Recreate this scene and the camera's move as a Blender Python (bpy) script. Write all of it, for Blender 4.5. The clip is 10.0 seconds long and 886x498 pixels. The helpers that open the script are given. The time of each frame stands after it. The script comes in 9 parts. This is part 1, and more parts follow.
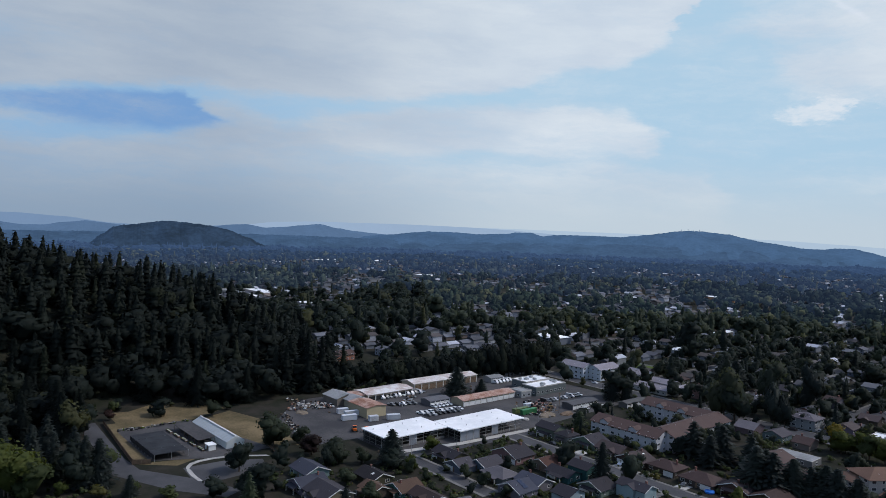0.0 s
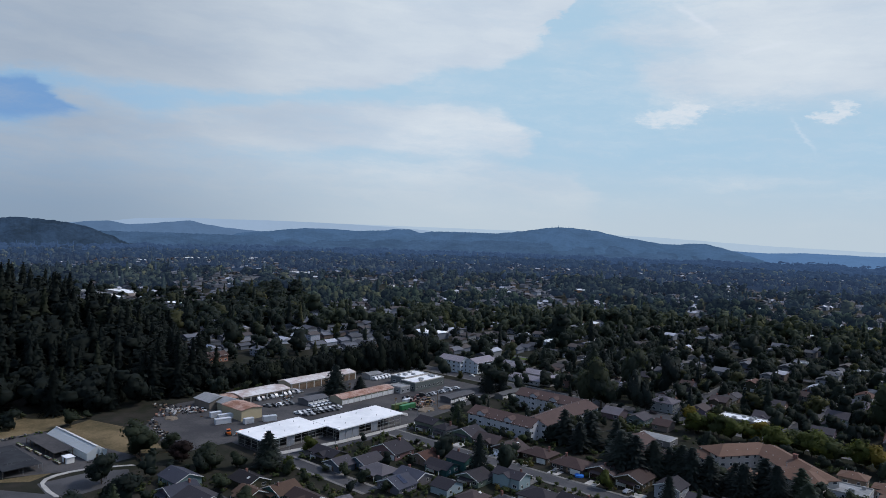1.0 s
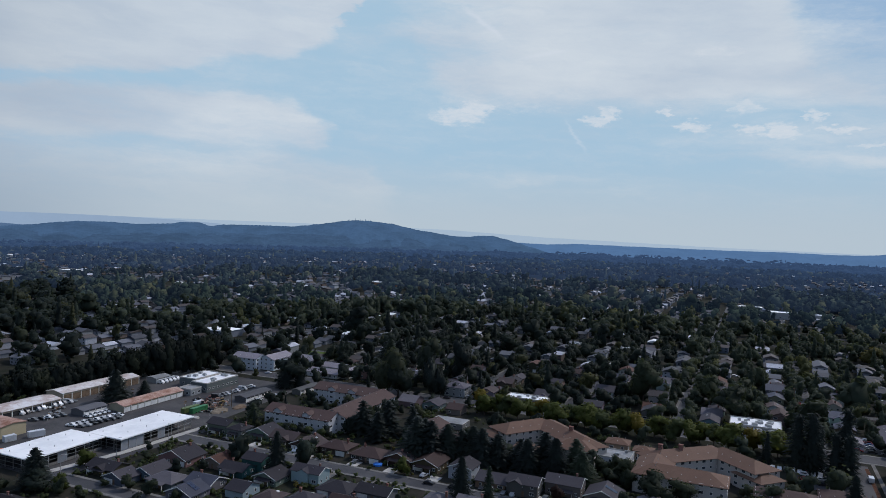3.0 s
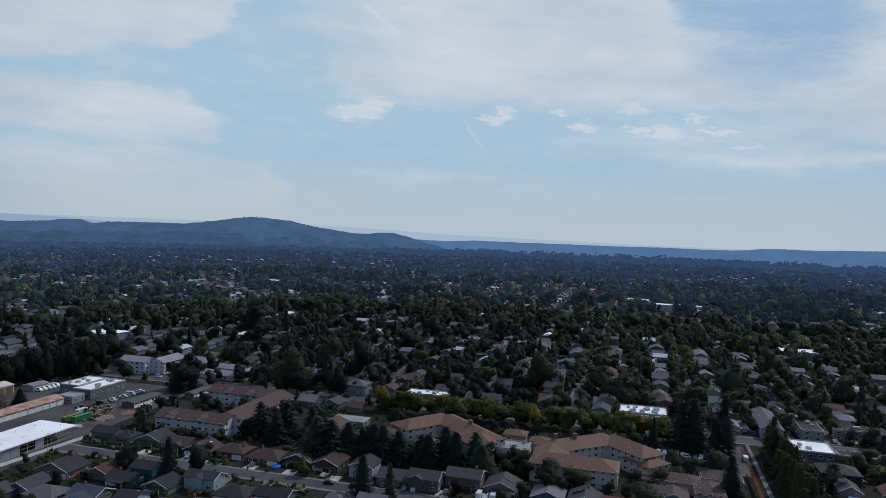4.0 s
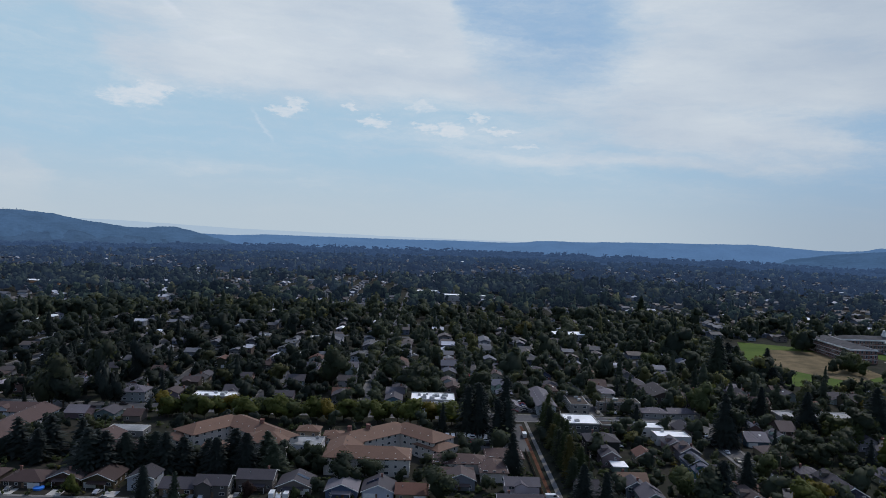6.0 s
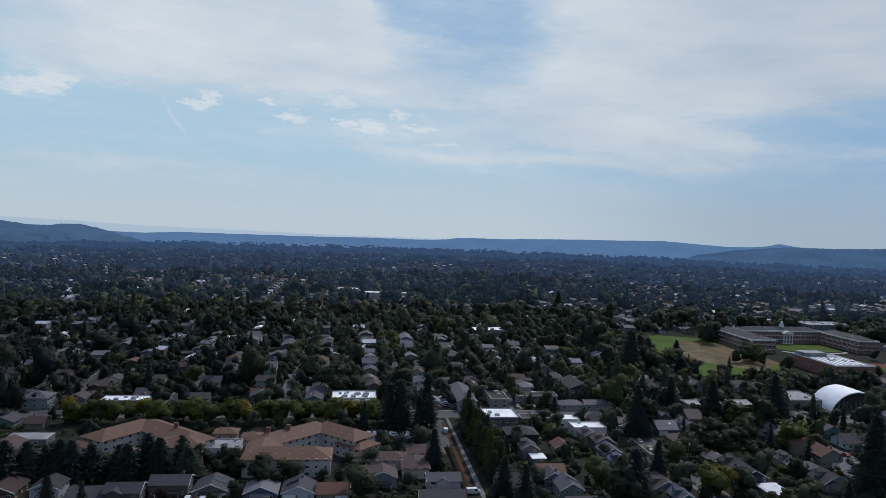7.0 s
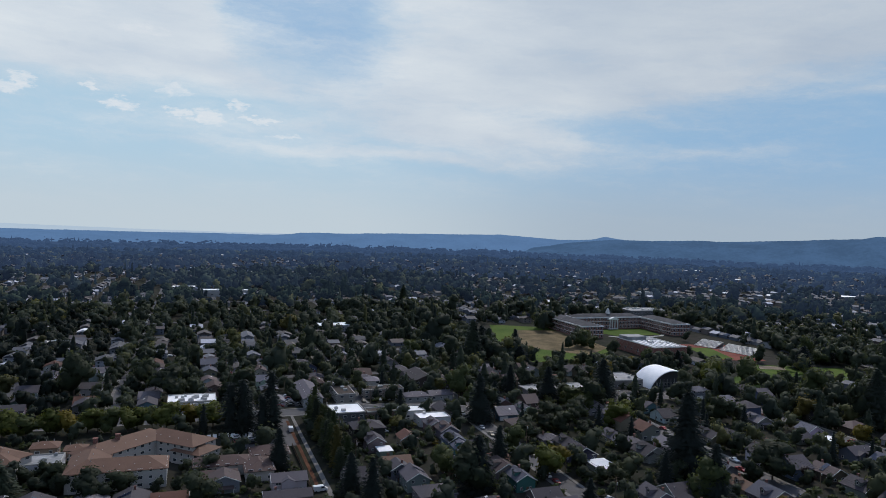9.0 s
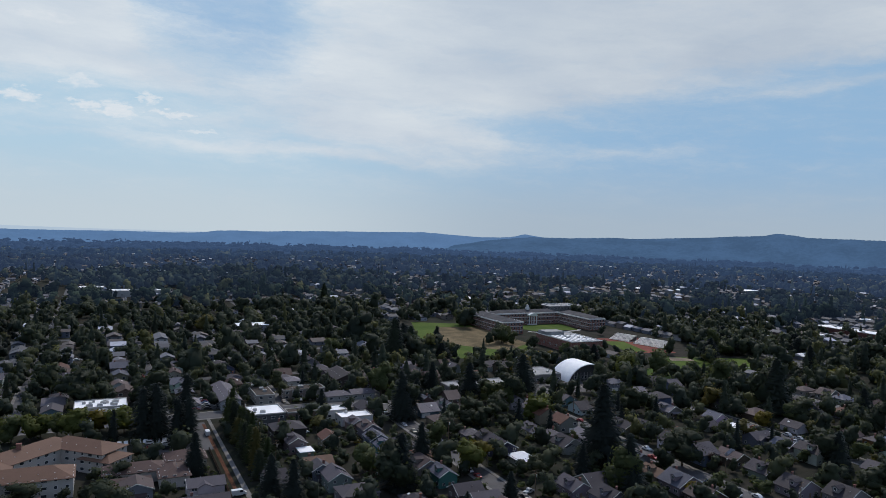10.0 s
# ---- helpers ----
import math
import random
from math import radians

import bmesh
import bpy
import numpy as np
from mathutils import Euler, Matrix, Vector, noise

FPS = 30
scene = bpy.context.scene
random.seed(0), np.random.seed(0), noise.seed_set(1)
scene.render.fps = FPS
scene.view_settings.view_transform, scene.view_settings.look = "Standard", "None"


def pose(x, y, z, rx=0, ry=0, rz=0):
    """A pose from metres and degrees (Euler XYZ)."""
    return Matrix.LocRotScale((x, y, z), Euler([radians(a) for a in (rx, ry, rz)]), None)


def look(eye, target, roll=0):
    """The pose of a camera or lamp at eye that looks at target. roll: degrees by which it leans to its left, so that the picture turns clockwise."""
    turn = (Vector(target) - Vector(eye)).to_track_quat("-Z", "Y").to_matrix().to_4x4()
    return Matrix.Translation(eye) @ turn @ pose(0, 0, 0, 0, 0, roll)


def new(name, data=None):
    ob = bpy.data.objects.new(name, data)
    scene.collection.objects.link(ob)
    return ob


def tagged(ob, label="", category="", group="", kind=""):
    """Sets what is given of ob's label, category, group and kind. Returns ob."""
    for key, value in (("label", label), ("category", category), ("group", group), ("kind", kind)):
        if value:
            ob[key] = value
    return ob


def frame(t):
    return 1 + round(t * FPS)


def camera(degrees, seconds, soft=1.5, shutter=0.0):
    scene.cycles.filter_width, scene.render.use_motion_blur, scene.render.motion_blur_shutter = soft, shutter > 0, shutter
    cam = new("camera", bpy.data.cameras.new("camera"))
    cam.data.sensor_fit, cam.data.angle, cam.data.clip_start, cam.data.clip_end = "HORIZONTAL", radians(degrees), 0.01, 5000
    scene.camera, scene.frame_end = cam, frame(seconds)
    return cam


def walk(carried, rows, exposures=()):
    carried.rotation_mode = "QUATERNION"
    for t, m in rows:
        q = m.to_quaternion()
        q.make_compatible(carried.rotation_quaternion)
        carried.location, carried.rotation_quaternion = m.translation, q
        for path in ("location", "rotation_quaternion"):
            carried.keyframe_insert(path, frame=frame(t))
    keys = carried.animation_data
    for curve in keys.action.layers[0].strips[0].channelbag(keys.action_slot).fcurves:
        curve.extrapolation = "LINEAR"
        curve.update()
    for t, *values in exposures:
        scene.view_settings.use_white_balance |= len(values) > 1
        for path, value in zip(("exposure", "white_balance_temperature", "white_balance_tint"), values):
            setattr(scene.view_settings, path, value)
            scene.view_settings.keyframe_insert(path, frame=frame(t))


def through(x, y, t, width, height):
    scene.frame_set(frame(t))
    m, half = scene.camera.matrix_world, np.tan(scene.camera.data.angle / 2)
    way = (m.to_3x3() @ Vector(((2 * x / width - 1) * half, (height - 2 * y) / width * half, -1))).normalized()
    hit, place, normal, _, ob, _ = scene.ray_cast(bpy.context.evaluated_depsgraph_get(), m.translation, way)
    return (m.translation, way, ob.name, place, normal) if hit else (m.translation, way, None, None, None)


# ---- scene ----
# The camera hangs 105 m over the ground and only turns.
HIGH = 105.0
cam = camera(63.78, 10.0, soft=0.7)
TURNS = [
    (0, 50.00, -2.02, -1.83),
    (0.5, 45.06, -1.99, -1.86),
    (1, 40.22, -1.98, -1.86),
    (1.5, 36.61, -1.99, -1.88),
    (2, 32.85, -2.00, -1.89),
    (2.5, 28.57, -2.02, -1.90),
    (2.7, 26.72, -2.02, -1.90),
    (3.8, 17.37, -2.00, -1.87),
    (4, 15.92, -2.00, -1.87),
    (4.5, 12.10, -2.01, -1.90),
    (5, 7.99, -2.00, -1.93),
    (5.5, 3.48, -1.99, -1.95),
    (5.7, 1.74, -1.99, -1.95),
    (6.8, -6.01, -1.98, -1.93),
    (7, -7.06, -1.98, -1.93),
    (7.5, -9.90, -2.00, -1.92),
    (8, -13.24, -2.00, -1.87),
    (8.5, -16.41, -2.02, -1.84),
    (9, -19.50, -2.02, -1.84),
    (9.5, -22.74, -2.02, -1.84),
    (10, -25.81, -2.01, -1.85),
]
walk(cam, [(t, pose(0, 0, HIGH, 90 + pitch, lean, yaw)) for t, yaw, pitch, lean in TURNS],
     exposures=[(0, 0.08, 6250, 12), (1.5, 0.0, 6230, 12), (4.5, -0.12, 6200, 12), (5.5, -0.08, 6230, 12), (7, -0.02, 6300, 12), (10, 0.08, 6450, 12)])

# ---- sky and sun ----
SUN_TURN, SUN_HIGH = 38.0, 47.0        # degrees from +y towards +x, and above the horizon
sun = new("sun", bpy.data.lights.new("sun", "SUN"))
sun.data.energy, sun.data.angle, sun.data.color = 2.35, radians(0.6), (1.0, 0.925, 0.83)
_s = Vector((math.sin(radians(SUN_TURN)) * math.cos(radians(SUN_HIGH)), math.cos(radians(SUN_TURN)) * math.cos(radians(SUN_HIGH)), math.sin(radians(SUN_HIGH))))
sun.matrix_world = look(_s * 900, (0, 0, 0))


class Nodes:
    """Short hand for node trees."""

    def __init__(self, tree):
        self.tree = tree
        tree.nodes.clear()

    def add(self, kind, *ins):
        n = self.tree.nodes.new(kind)
        for i, v in enumerate(ins):
            if v is not None:
                self.put(n, i, v)
        return n

    def put(self, n, socket, v):
        if isinstance(v, bpy.types.Node):
            v = v.outputs[0]
        if isinstance(v, bpy.types.NodeSocket):
            self.tree.links.new(v, n.inputs[socket])
        else:
            if isinstance(v, tuple) and len(v) == 3 and n.inputs[socket].type == "RGBA":
                v = (*v, 1.0)
            n.inputs[socket].default_value = v

    def m(self, op, a, b=None, c=None):
        n = self.add("ShaderNodeMath", a, b, c)
        n.operation = op
        return n.outputs[0]

    def mix(self, fac, a, b, blend="MIX"):
        n = self.tree.nodes.new("ShaderNodeMix")
        n.data_type, n.blend_type = "RGBA", blend
        self.put(n, 0, fac), self.put(n, 6, a), self.put(n, 7, b)
        return n.outputs[2]

    def noise(self, vec, scale, detail=3.0, rough=0.55, out=0):
        n = self.tree.nodes.new("ShaderNodeTexNoise")
        if vec is not None:
            self.tree.links.new(vec, n.inputs["Vector"])
        n.inputs["Scale"].default_value, n.inputs["Detail"].default_value, n.inputs["Roughness"].default_value = scale, detail, rough
        return n.outputs[out]

    def step(self, v, lo, hi, a=0.0, b=1.0):
        n = self.tree.nodes.new("ShaderNodeMapRange")
        n.interpolation_type = "SMOOTHSTEP"
        self.put(n, 0, v)
        for i, w in enumerate((lo, hi, a, b)):
            n.inputs[i + 1].default_value = w
        return n.outputs[0]


def make_world():
    world = bpy.data.worlds.new("sky")
    scene.world = world
    world.use_nodes = True
    k = Nodes(world.node_tree)
    sky = k.add("ShaderNodeTexSky")
    sky.sky_type, sky.sun_disc = "NISHITA", False
    sky.sun_elevation, sky.sun_rotation = radians(SUN_HIGH), radians(SUN_TURN)
    sky.altitude, sky.air_density, sky.dust_density, sky.ozone_density = 100.0, 1.0, 1.2, 1.5
    way = k.add("ShaderNodeTexCoord").outputs["Generated"]
    sep = k.add("ShaderNodeSeparateXYZ", way)
    x, y, z = sep.outputs
    az = k.m("MULTIPLY", k.m("ARCTAN2", x, y), 57.2958)
    el = k.m("MULTIPLY", k.m("ARCSINE", z), 57.2958)
    pos = k.add("ShaderNodeCombineXYZ", k.m("MULTIPLY", az, 0.1), k.m("MULTIPLY", el, 0.24), 0.0).outputs[0]

    def drift(scale, wide, high):
        """The direction, stirred by a noise of that scale, by so many degrees."""
        c = k.add("ShaderNodeSeparateColor", k.noise(pos, scale, 5.0, 0.6, out=1))
        return k.m("ADD", az, k.m("MULTIPLY", k.m("SUBTRACT", c.outputs[0], 0.5), wide)), k.m("ADD", el, k.m("MULTIPLY", k.m("SUBTRACT", c.outputs[1], 0.5), high))

    wa, we = drift(1.9, 5.5, 1.9)
    pa, pe = drift(9.0, 4.2, 1.5)

    def blob(a0, e0, sa, se, tilt=0.0, hard=False, fine=False):
        """A soft patch of the sky round (a0, e0), in degrees."""
        da, de = k.m("SUBTRACT", pa if fine else wa, a0), k.m("SUBTRACT", pe if fine else we, e0)
        if tilt:
            de = k.m("SUBTRACT", de, k.m("MULTIPLY", da, tilt))
        q = k.m("ADD", k.m("POWER", k.m("DIVIDE", da, sa), 2.0), k.m("POWER", k.m("DIVIDE", de, se), 2.0))
        if hard:
            q = k.m("MULTIPLY", q, q)
        return k.m("EXPONENT", k.m("MULTIPLY", q, -1.0))

    def edge(*points):
        """A line of heights over the directions, in degrees."""
        n = k.tree.nodes.new("ShaderNodeValToRGB")
        k.put(n, 0, k.m("DIVIDE", k.m("ADD", wa, 100.0), 200.0))
        stops = n.color_ramp.elements
        for i, (a0, e0) in enumerate(points):
            at = (a0 + 100.0) / 200.0
            if i < 2:
                stop = stops[i]
                stop.position = at
            else:
                stop = stops.new(at)
            stop.color = (e0 / 40, e0 / 40, e0 / 40, 1.0)
        return k.m("MULTIPLY", n.outputs[0], 40.0)

    def above(line, soft):
        return k.step(k.m("SUBTRACT", we, line), -soft * 0.6, soft * 1.5)

    def under(line, soft):
        return k.step(k.m("SUBTRACT", line, we), -soft * 0.6, soft * 1.5)

    def span(lo0, lo1, hi0=None, hi1=None):
        f = k.step(wa, lo0, lo1)
        return f if hi0 is None else k.m("MULTIPLY", f, k.step(wa, hi0, hi1, 1.0, 0.0))

    def both(*parts):
        f = parts[0]
        for p in parts[1:]:
            f = k.m("MULTIPLY", f, p)
        return f

    def total(*parts):
        f = parts[0]
        for p in parts[1:]:
            f = k.m("ADD", f, p)
        return f

    def less(f, p, amount):
        return k.m("MULTIPLY", f, k.m("SUBTRACT", 1.0, k.m("MULTIPLY", p, amount)))

    def either(*parts):
        out = parts[0]
        for p in parts[1:]:
            out = k.m("SUBTRACT", 1.0, k.m("MULTIPLY", k.m("SUBTRACT", 1.0, out), k.m("SUBTRACT", 1.0, p)))
        return out

    # sheets of high cloud, and the clear sky between them
    east = both(above(edge((-97, 7.0), (-25, 34.0), (-82, 8.0), (-76, 8.9), (-70, 9.6), (-65, 9.3), (-60, 9.4), (-53, 9.6), (-46.5, 10.3), (-41, 11.7), (-37, 12.1), (-34.8, 13.2), (-32.7, 14.2), (-31, 17.0), (-29, 22.0)), 0.55), k.step(we, 20.0, 34.0, 1.0, 0.7))
    east = less(east, blob(-82, 12.2, 5.0, 1.1, -0.12), 0.55)
    second = both(under(edge((-72, 7.2), (-31, 5.0), (-69, 9.0), (-66, 8.9), (-63, 8.0), (-60.5, 8.5), (-56, 9.1), (-48, 9.6), (-41, 9.9), (-36, 9.4), (-33.8, 8.2), (-32.8, 7.2)), 0.7), k.step(we, 4.6, 6.6), span(-72, -68, -34.5, -32.6))
    second = less(second, blob(-62.5, 7.9, 2.6, 0.8), 0.5)
    third = both(under(edge((-90, 5.2), (-20, 1.2), (-62, 5.6), (-50, 5.0), (-41, 5.7), (-37.5, 5.9), (-35.5, 5.1), (-32, 4.8), (-29.5, 4.4), (-28, 3.2)), 0.9), span(-120, -110, -30, -27))
    crown = both(above(edge((-34, 22.0), (16, 8.6), (-29, 16.5), (-26, 12.5), (-24, 9.6), (-20, 9.0), (-14, 9.3), (-8, 9.2), (-3, 9.2), (3, 8.8), (9, 8.6)), 1.5), span(-34, -16, 16, 22))
    gap = both(above(edge((-1, 24.0), (20, 8.4), (0.5, 17.5), (1.5, 14.2), (2.6, 12.0), (5, 10.4), (8, 9.6), (12, 9.2), (16, 8.9)), 3.4), span(-0.5, 3.0, 11.0, 19.0), k.step(we, 19.0, 30.0, 1.0, 0.2))
    west = both(above(edge((10, 8.6), (75, 14.6), (20, 8.0), (28, 7.8), (34, 8.1), (38.5, 9.0), (43, 9.8), (50.5, 10.9), (60, 12.2)), 1.7), span(11, 20), k.step(we, 18.0, 34.0, 1.0, 0.6))
    sheets = either(
        k.m("MULTIPLY", east, 0.97), k.m("MULTIPLY", second, 0.85), k.m("MULTIPLY", third, 0.60),
        k.m("MULTIPLY", less(crown, gap, 0.9), 0.92), k.m("MULTIPLY", less(west, gap, 0.93), 0.95),
        k.m("MULTIPLY", blob(-84, 6.9, 6, 0.5, -0.05), 0.6),
        k.m("MULTIPLY", blob(-66, 6.1, 7, 0.6, -0.04), 0.7),
        k.m("MULTIPLY", blob(-72, 4.9, 16, 0.8, 0.03), 0.6),
        k.m("MULTIPLY", blob(-27, 14.6, 6, 0.8, 0.1), 0.35),
        k.m("MULTIPLY", blob(22, 7.3, 10, 1.7, -0.12, hard=True), 0.78),
        k.m("MULTIPLY", blob(16, 5.3, 17, 0.55, -0.02), 0.62),
        k.m("MULTIPLY", blob(13, 7.2, 15, 1.5, 0.02), 0.5),
        k.m("MULTIPLY", blob(-9, 12.6, 9, 2.6, 0.05), 0.5),
        k.m("MULTIPLY", blob(41, 6.0, 9, 0.5, 0.05), 0.3),
        k.m("MULTIPLY", blob(52, 10.3, 8, 0.4, 0.08), 0.35),
        k.m("MULTIPLY", blob(-16, 3.9, 8, 0.5), 0.25),
    )
    rift = both(under(edge((-98, 6.4), (-62, 7.0), (-82, 7.9), (-76, 8.7), (-70.5, 9.4), (-69.2, 8.5), (-65.8, 7.5)), 0.35), above(edge((-98, 6.0), (-62, 7.4), (-82, 6.9), (-79, 6.4), (-76, 6.0), (-71, 6.0), (-67, 6.9)), 0.6), span(-120, -110, -66.5, -65.0))
    sheets = less(sheets, rift, 0.96)
    streak = k.noise(k.add("ShaderNodeCombineXYZ", k.m("MULTIPLY", wa, 0.07), k.m("MULTIPLY", k.m("ADD", we, k.m("MULTIPLY", wa, 0.04)), 0.42), 3.0).outputs[0], 1.5, 7.0, 0.62)
    fine = k.noise(k.add("ShaderNodeCombineXYZ", k.m("MULTIPLY", pa, 0.1), k.m("MULTIPLY", pe, 0.3), 1.0).outputs[0], 3.6, 7.0, 0.66)
    cover = k.m("ADD", 0.13, k.m("MULTIPLY", sheets, 0.88))
    cover = k.m("ADD", cover, k.m("MULTIPLY", k.m("SUBTRACT", streak, 0.5), 0.95))
    cover = k.m("ADD", cover, k.m("MULTIPLY", k.m("SUBTRACT", fine, 0.5), 0.55))
    cover = k.step(cover, -0.06, 0.98)
    # ragged, combed edges
    wisp = k.noise(k.add("ShaderNodeCombineXYZ", k.m("MULTIPLY", k.m("ADD", pa, k.m("MULTIPLY", we, 1.2)), 0.11), k.m("MULTIPLY", k.m("ADD", pe, k.m("MULTIPLY", wa, 0.05)), 0.5), 5.0).outputs[0], 1.7, 8.0, 0.62)
    rim = k.m("MULTIPLY", k.m("MULTIPLY", cover, k.m("SUBTRACT", 1.0, cover)), 4.0)
    cover = k.m("ADD", cover, k.m("MULTIPLY", k.m("MULTIPLY", k.m("SUBTRACT", wisp, 0.5), 0.6), k.m("ADD", 0.03, rim)))
    cover = k.m("MINIMUM", k.m("MAXIMUM", cover, 0.0), 1.0)
    # small bright heaps of cloud in a row
    puffs = total(*(k.m("MULTIPLY", blob(a0, e0, sa, se, 0.0, True, True), w) for a0, e0, sa, se, w in (
        (-23.0, 8.6, 2.4, 0.75, 1.0), (-21.6, 9.4, 1.3, 0.55, 0.9), (-17.5, 9.3, 3.0, 0.6, 0.42), (-12.2, 8.35, 1.25, 0.5, 1.0), (-11.3, 9.0, 0.8, 0.45, 0.9), (-6.9, 9.05, 0.65, 0.4, 1.0), (-5.1, 7.95, 1.2, 0.5, 1.0),
        (-1.4, 9.3, 1.3, 0.45, 0.75), (-1.0, 7.75, 1.0, 0.42, 1.0), (1.2, 7.5, 1.15, 0.75, 1.05), (3.3, 8.55, 0.75, 0.5, 0.95), (4.7, 7.55, 1.7, 0.27, 1.0), (6.9, 6.3, 1.9, 0.2, 0.75), (-3.6, 13.3, 2.2, 0.5, 0.55))))
    lump = k.noise(pos, 14.0, 6.0, 0.66)
    puffs = k.step(k.m("ADD", puffs, k.m("MULTIPLY", k.m("SUBTRACT", lump, 0.5), 1.25)), 0.12, 1.30)
    # straight vapour trails
    def line(a0, e0, tilt, half, thick):
        da = k.m("SUBTRACT", k.m("ADD", az, k.m("MULTIPLY", k.m("SUBTRACT", pa, az), 0.25)), a0)
        q = k.m("EXPONENT", k.m("MULTIPLY", k.m("POWER", k.m("DIVIDE", k.m("SUBTRACT", k.m("SUBTRACT", el, e0), k.m("MULTIPLY", da, tilt)), thick), 2.0), -1.0))
        return k.m("MULTIPLY", q, k.m("EXPONENT", k.m("MULTIPLY", k.m("POWER", k.m("DIVIDE", da, half), 4.0), -1.0)))

    trail = either(line(-21.2, 15.6, -0.67, 1.5, 0.22), k.m("MULTIPLY", line(-16.4, 13.4, 0.17, 1.7, 0.13), 0.7), k.m("MULTIPLY", line(-13.7, 7.2, -1.4, 0.8, 0.2), 0.6))
    shade = k.mix(k.step(k.noise(pos, 0.8, 3.0, 0.45), 0.3, 0.7), (0.535, 0.605, 0.672), (0.645, 0.70, 0.735))
    shade = k.mix(k.step(k.m("ADD", k.m("MULTIPLY", streak, 0.6), k.m("MULTIPLY", wisp, 0.4)), 0.36, 0.66), k.mix(1.0, shade, (0.94, 0.955, 0.975), "MULTIPLY"), k.mix(1.0, shade, (1.04, 1.035, 1.02), "MULTIPLY"))
    dim = k.m("ADD", k.step(az, -70.0, -40.0, 0.67, 1.03), k.step(az, 6.0, 48.0, 0.0, -0.2))
    shade = k.mix(1.0, shade, k.add("ShaderNodeCombineColor", dim, k.m("POWER", dim, 0.9), k.m("POWER", dim, 0.75)).outputs[0], "MULTIPLY")
    high = k.mix(1.0, sky.outputs[0], (0.103, 0.146, 0.212), "MULTIPLY")
    side = k.m("ADD", k.step(az, -78.0, -45.0, 1.0, 0.0), k.step(az, 4.0, 46.0))
    low = k.mix(side, (0.40, 0.575, 0.70), (0.265, 0.435, 0.62))
    clear = k.mix(k.step(el, 20.0, 36.0), low, high)
    clear = k.mix(k.m("MULTIPLY", gap, 0.8), clear, (0.28, 0.44, 0.64))
    clear = k.mix(k.m("MULTIPLY", rift, 0.85), clear, (0.16, 0.31, 0.56))
    veil = k.m("MULTIPLY", cover, k.step(el, 17.0, 34.0, 0.95, 0.6))
    ring = k.m("ADD", 0.85, k.m("MULTIPLY", k.step(y, -0.5, 0.3), 0.15))
    out = k.mix(k.m("MULTIPLY", veil, ring), clear, shade)
    out = k.mix(k.m("MULTIPLY", puffs, 0.80), out, (0.72, 0.755, 0.775))
    out = k.mix(k.m("MULTIPLY", trail, 0.5), out, (0.70, 0.75, 0.80))
    haze = k.step(el, -0.5, 6.5, 0.92, 0.0)
    far = k.m("MULTIPLY", k.step(az, -70.0, -40.0, 0.05, 1.0), k.step(az, 12.0, 34.0, 1.0, 0.5))
    out = k.mix(haze, out, k.mix(far, (0.235, 0.315, 0.41), (0.505, 0.585, 0.630)))
    bg = k.add("ShaderNodeBackground", out)
    bg.inputs["Strength"].default_value = 1.0
    k.add("ShaderNodeOutputWorld", bg)


make_world()

# ---- materials ----
def material(name, build):
    mat = bpy.data.materials.new(name)
    mat.use_nodes = True
    k = Nodes(mat.node_tree)
    shader = build(k)
    k.add("ShaderNodeOutputMaterial", shader)
    return mat


def principled(k, colour, rough=0.7, metal=0.0, bump=None, strength=0.3, dist=0.05, spec=0.5):
    p = k.add("ShaderNodeBsdfPrincipled")
    k.put(p, "Base Color", colour), k.put(p, "Roughness", rough), k.put(p, "Metallic", metal), k.put(p, "Specular IOR Level", spec)
    if bump is not None:
        b = k.tree.nodes.new("ShaderNodeBump")
        b.inputs["Strength"].default_value, b.inputs["Distance"].default_value = strength, dist
        k.tree.links.new(bump, b.inputs["Height"])
        k.tree.links.new(b.outputs[0], p.inputs["Normal"])
    return p.outputs[0]


def place(k):
    return k.add("ShaderNodeNewGeometry").outputs["Position"]


def mottled(name, a, b, scale, fine, rough=0.85, metal=0.0, bump=0.25, spec=0.3):
    """Two tones mixed at two scales, with fine relief."""
    def build(k):
        p = place(k)
        big = k.noise(p, scale, 4.0, 0.6)
        small = k.noise(p, fine, 5.0, 0.65)
        f = k.step(k.m("ADD", k.m("MULTIPLY", big, 0.65), k.m("MULTIPLY", small, 0.35)), 0.36, 0.64)
        return principled(k, k.mix(f, a, b), rough, metal, small, bump, 0.05, spec)
    return material(name, build)


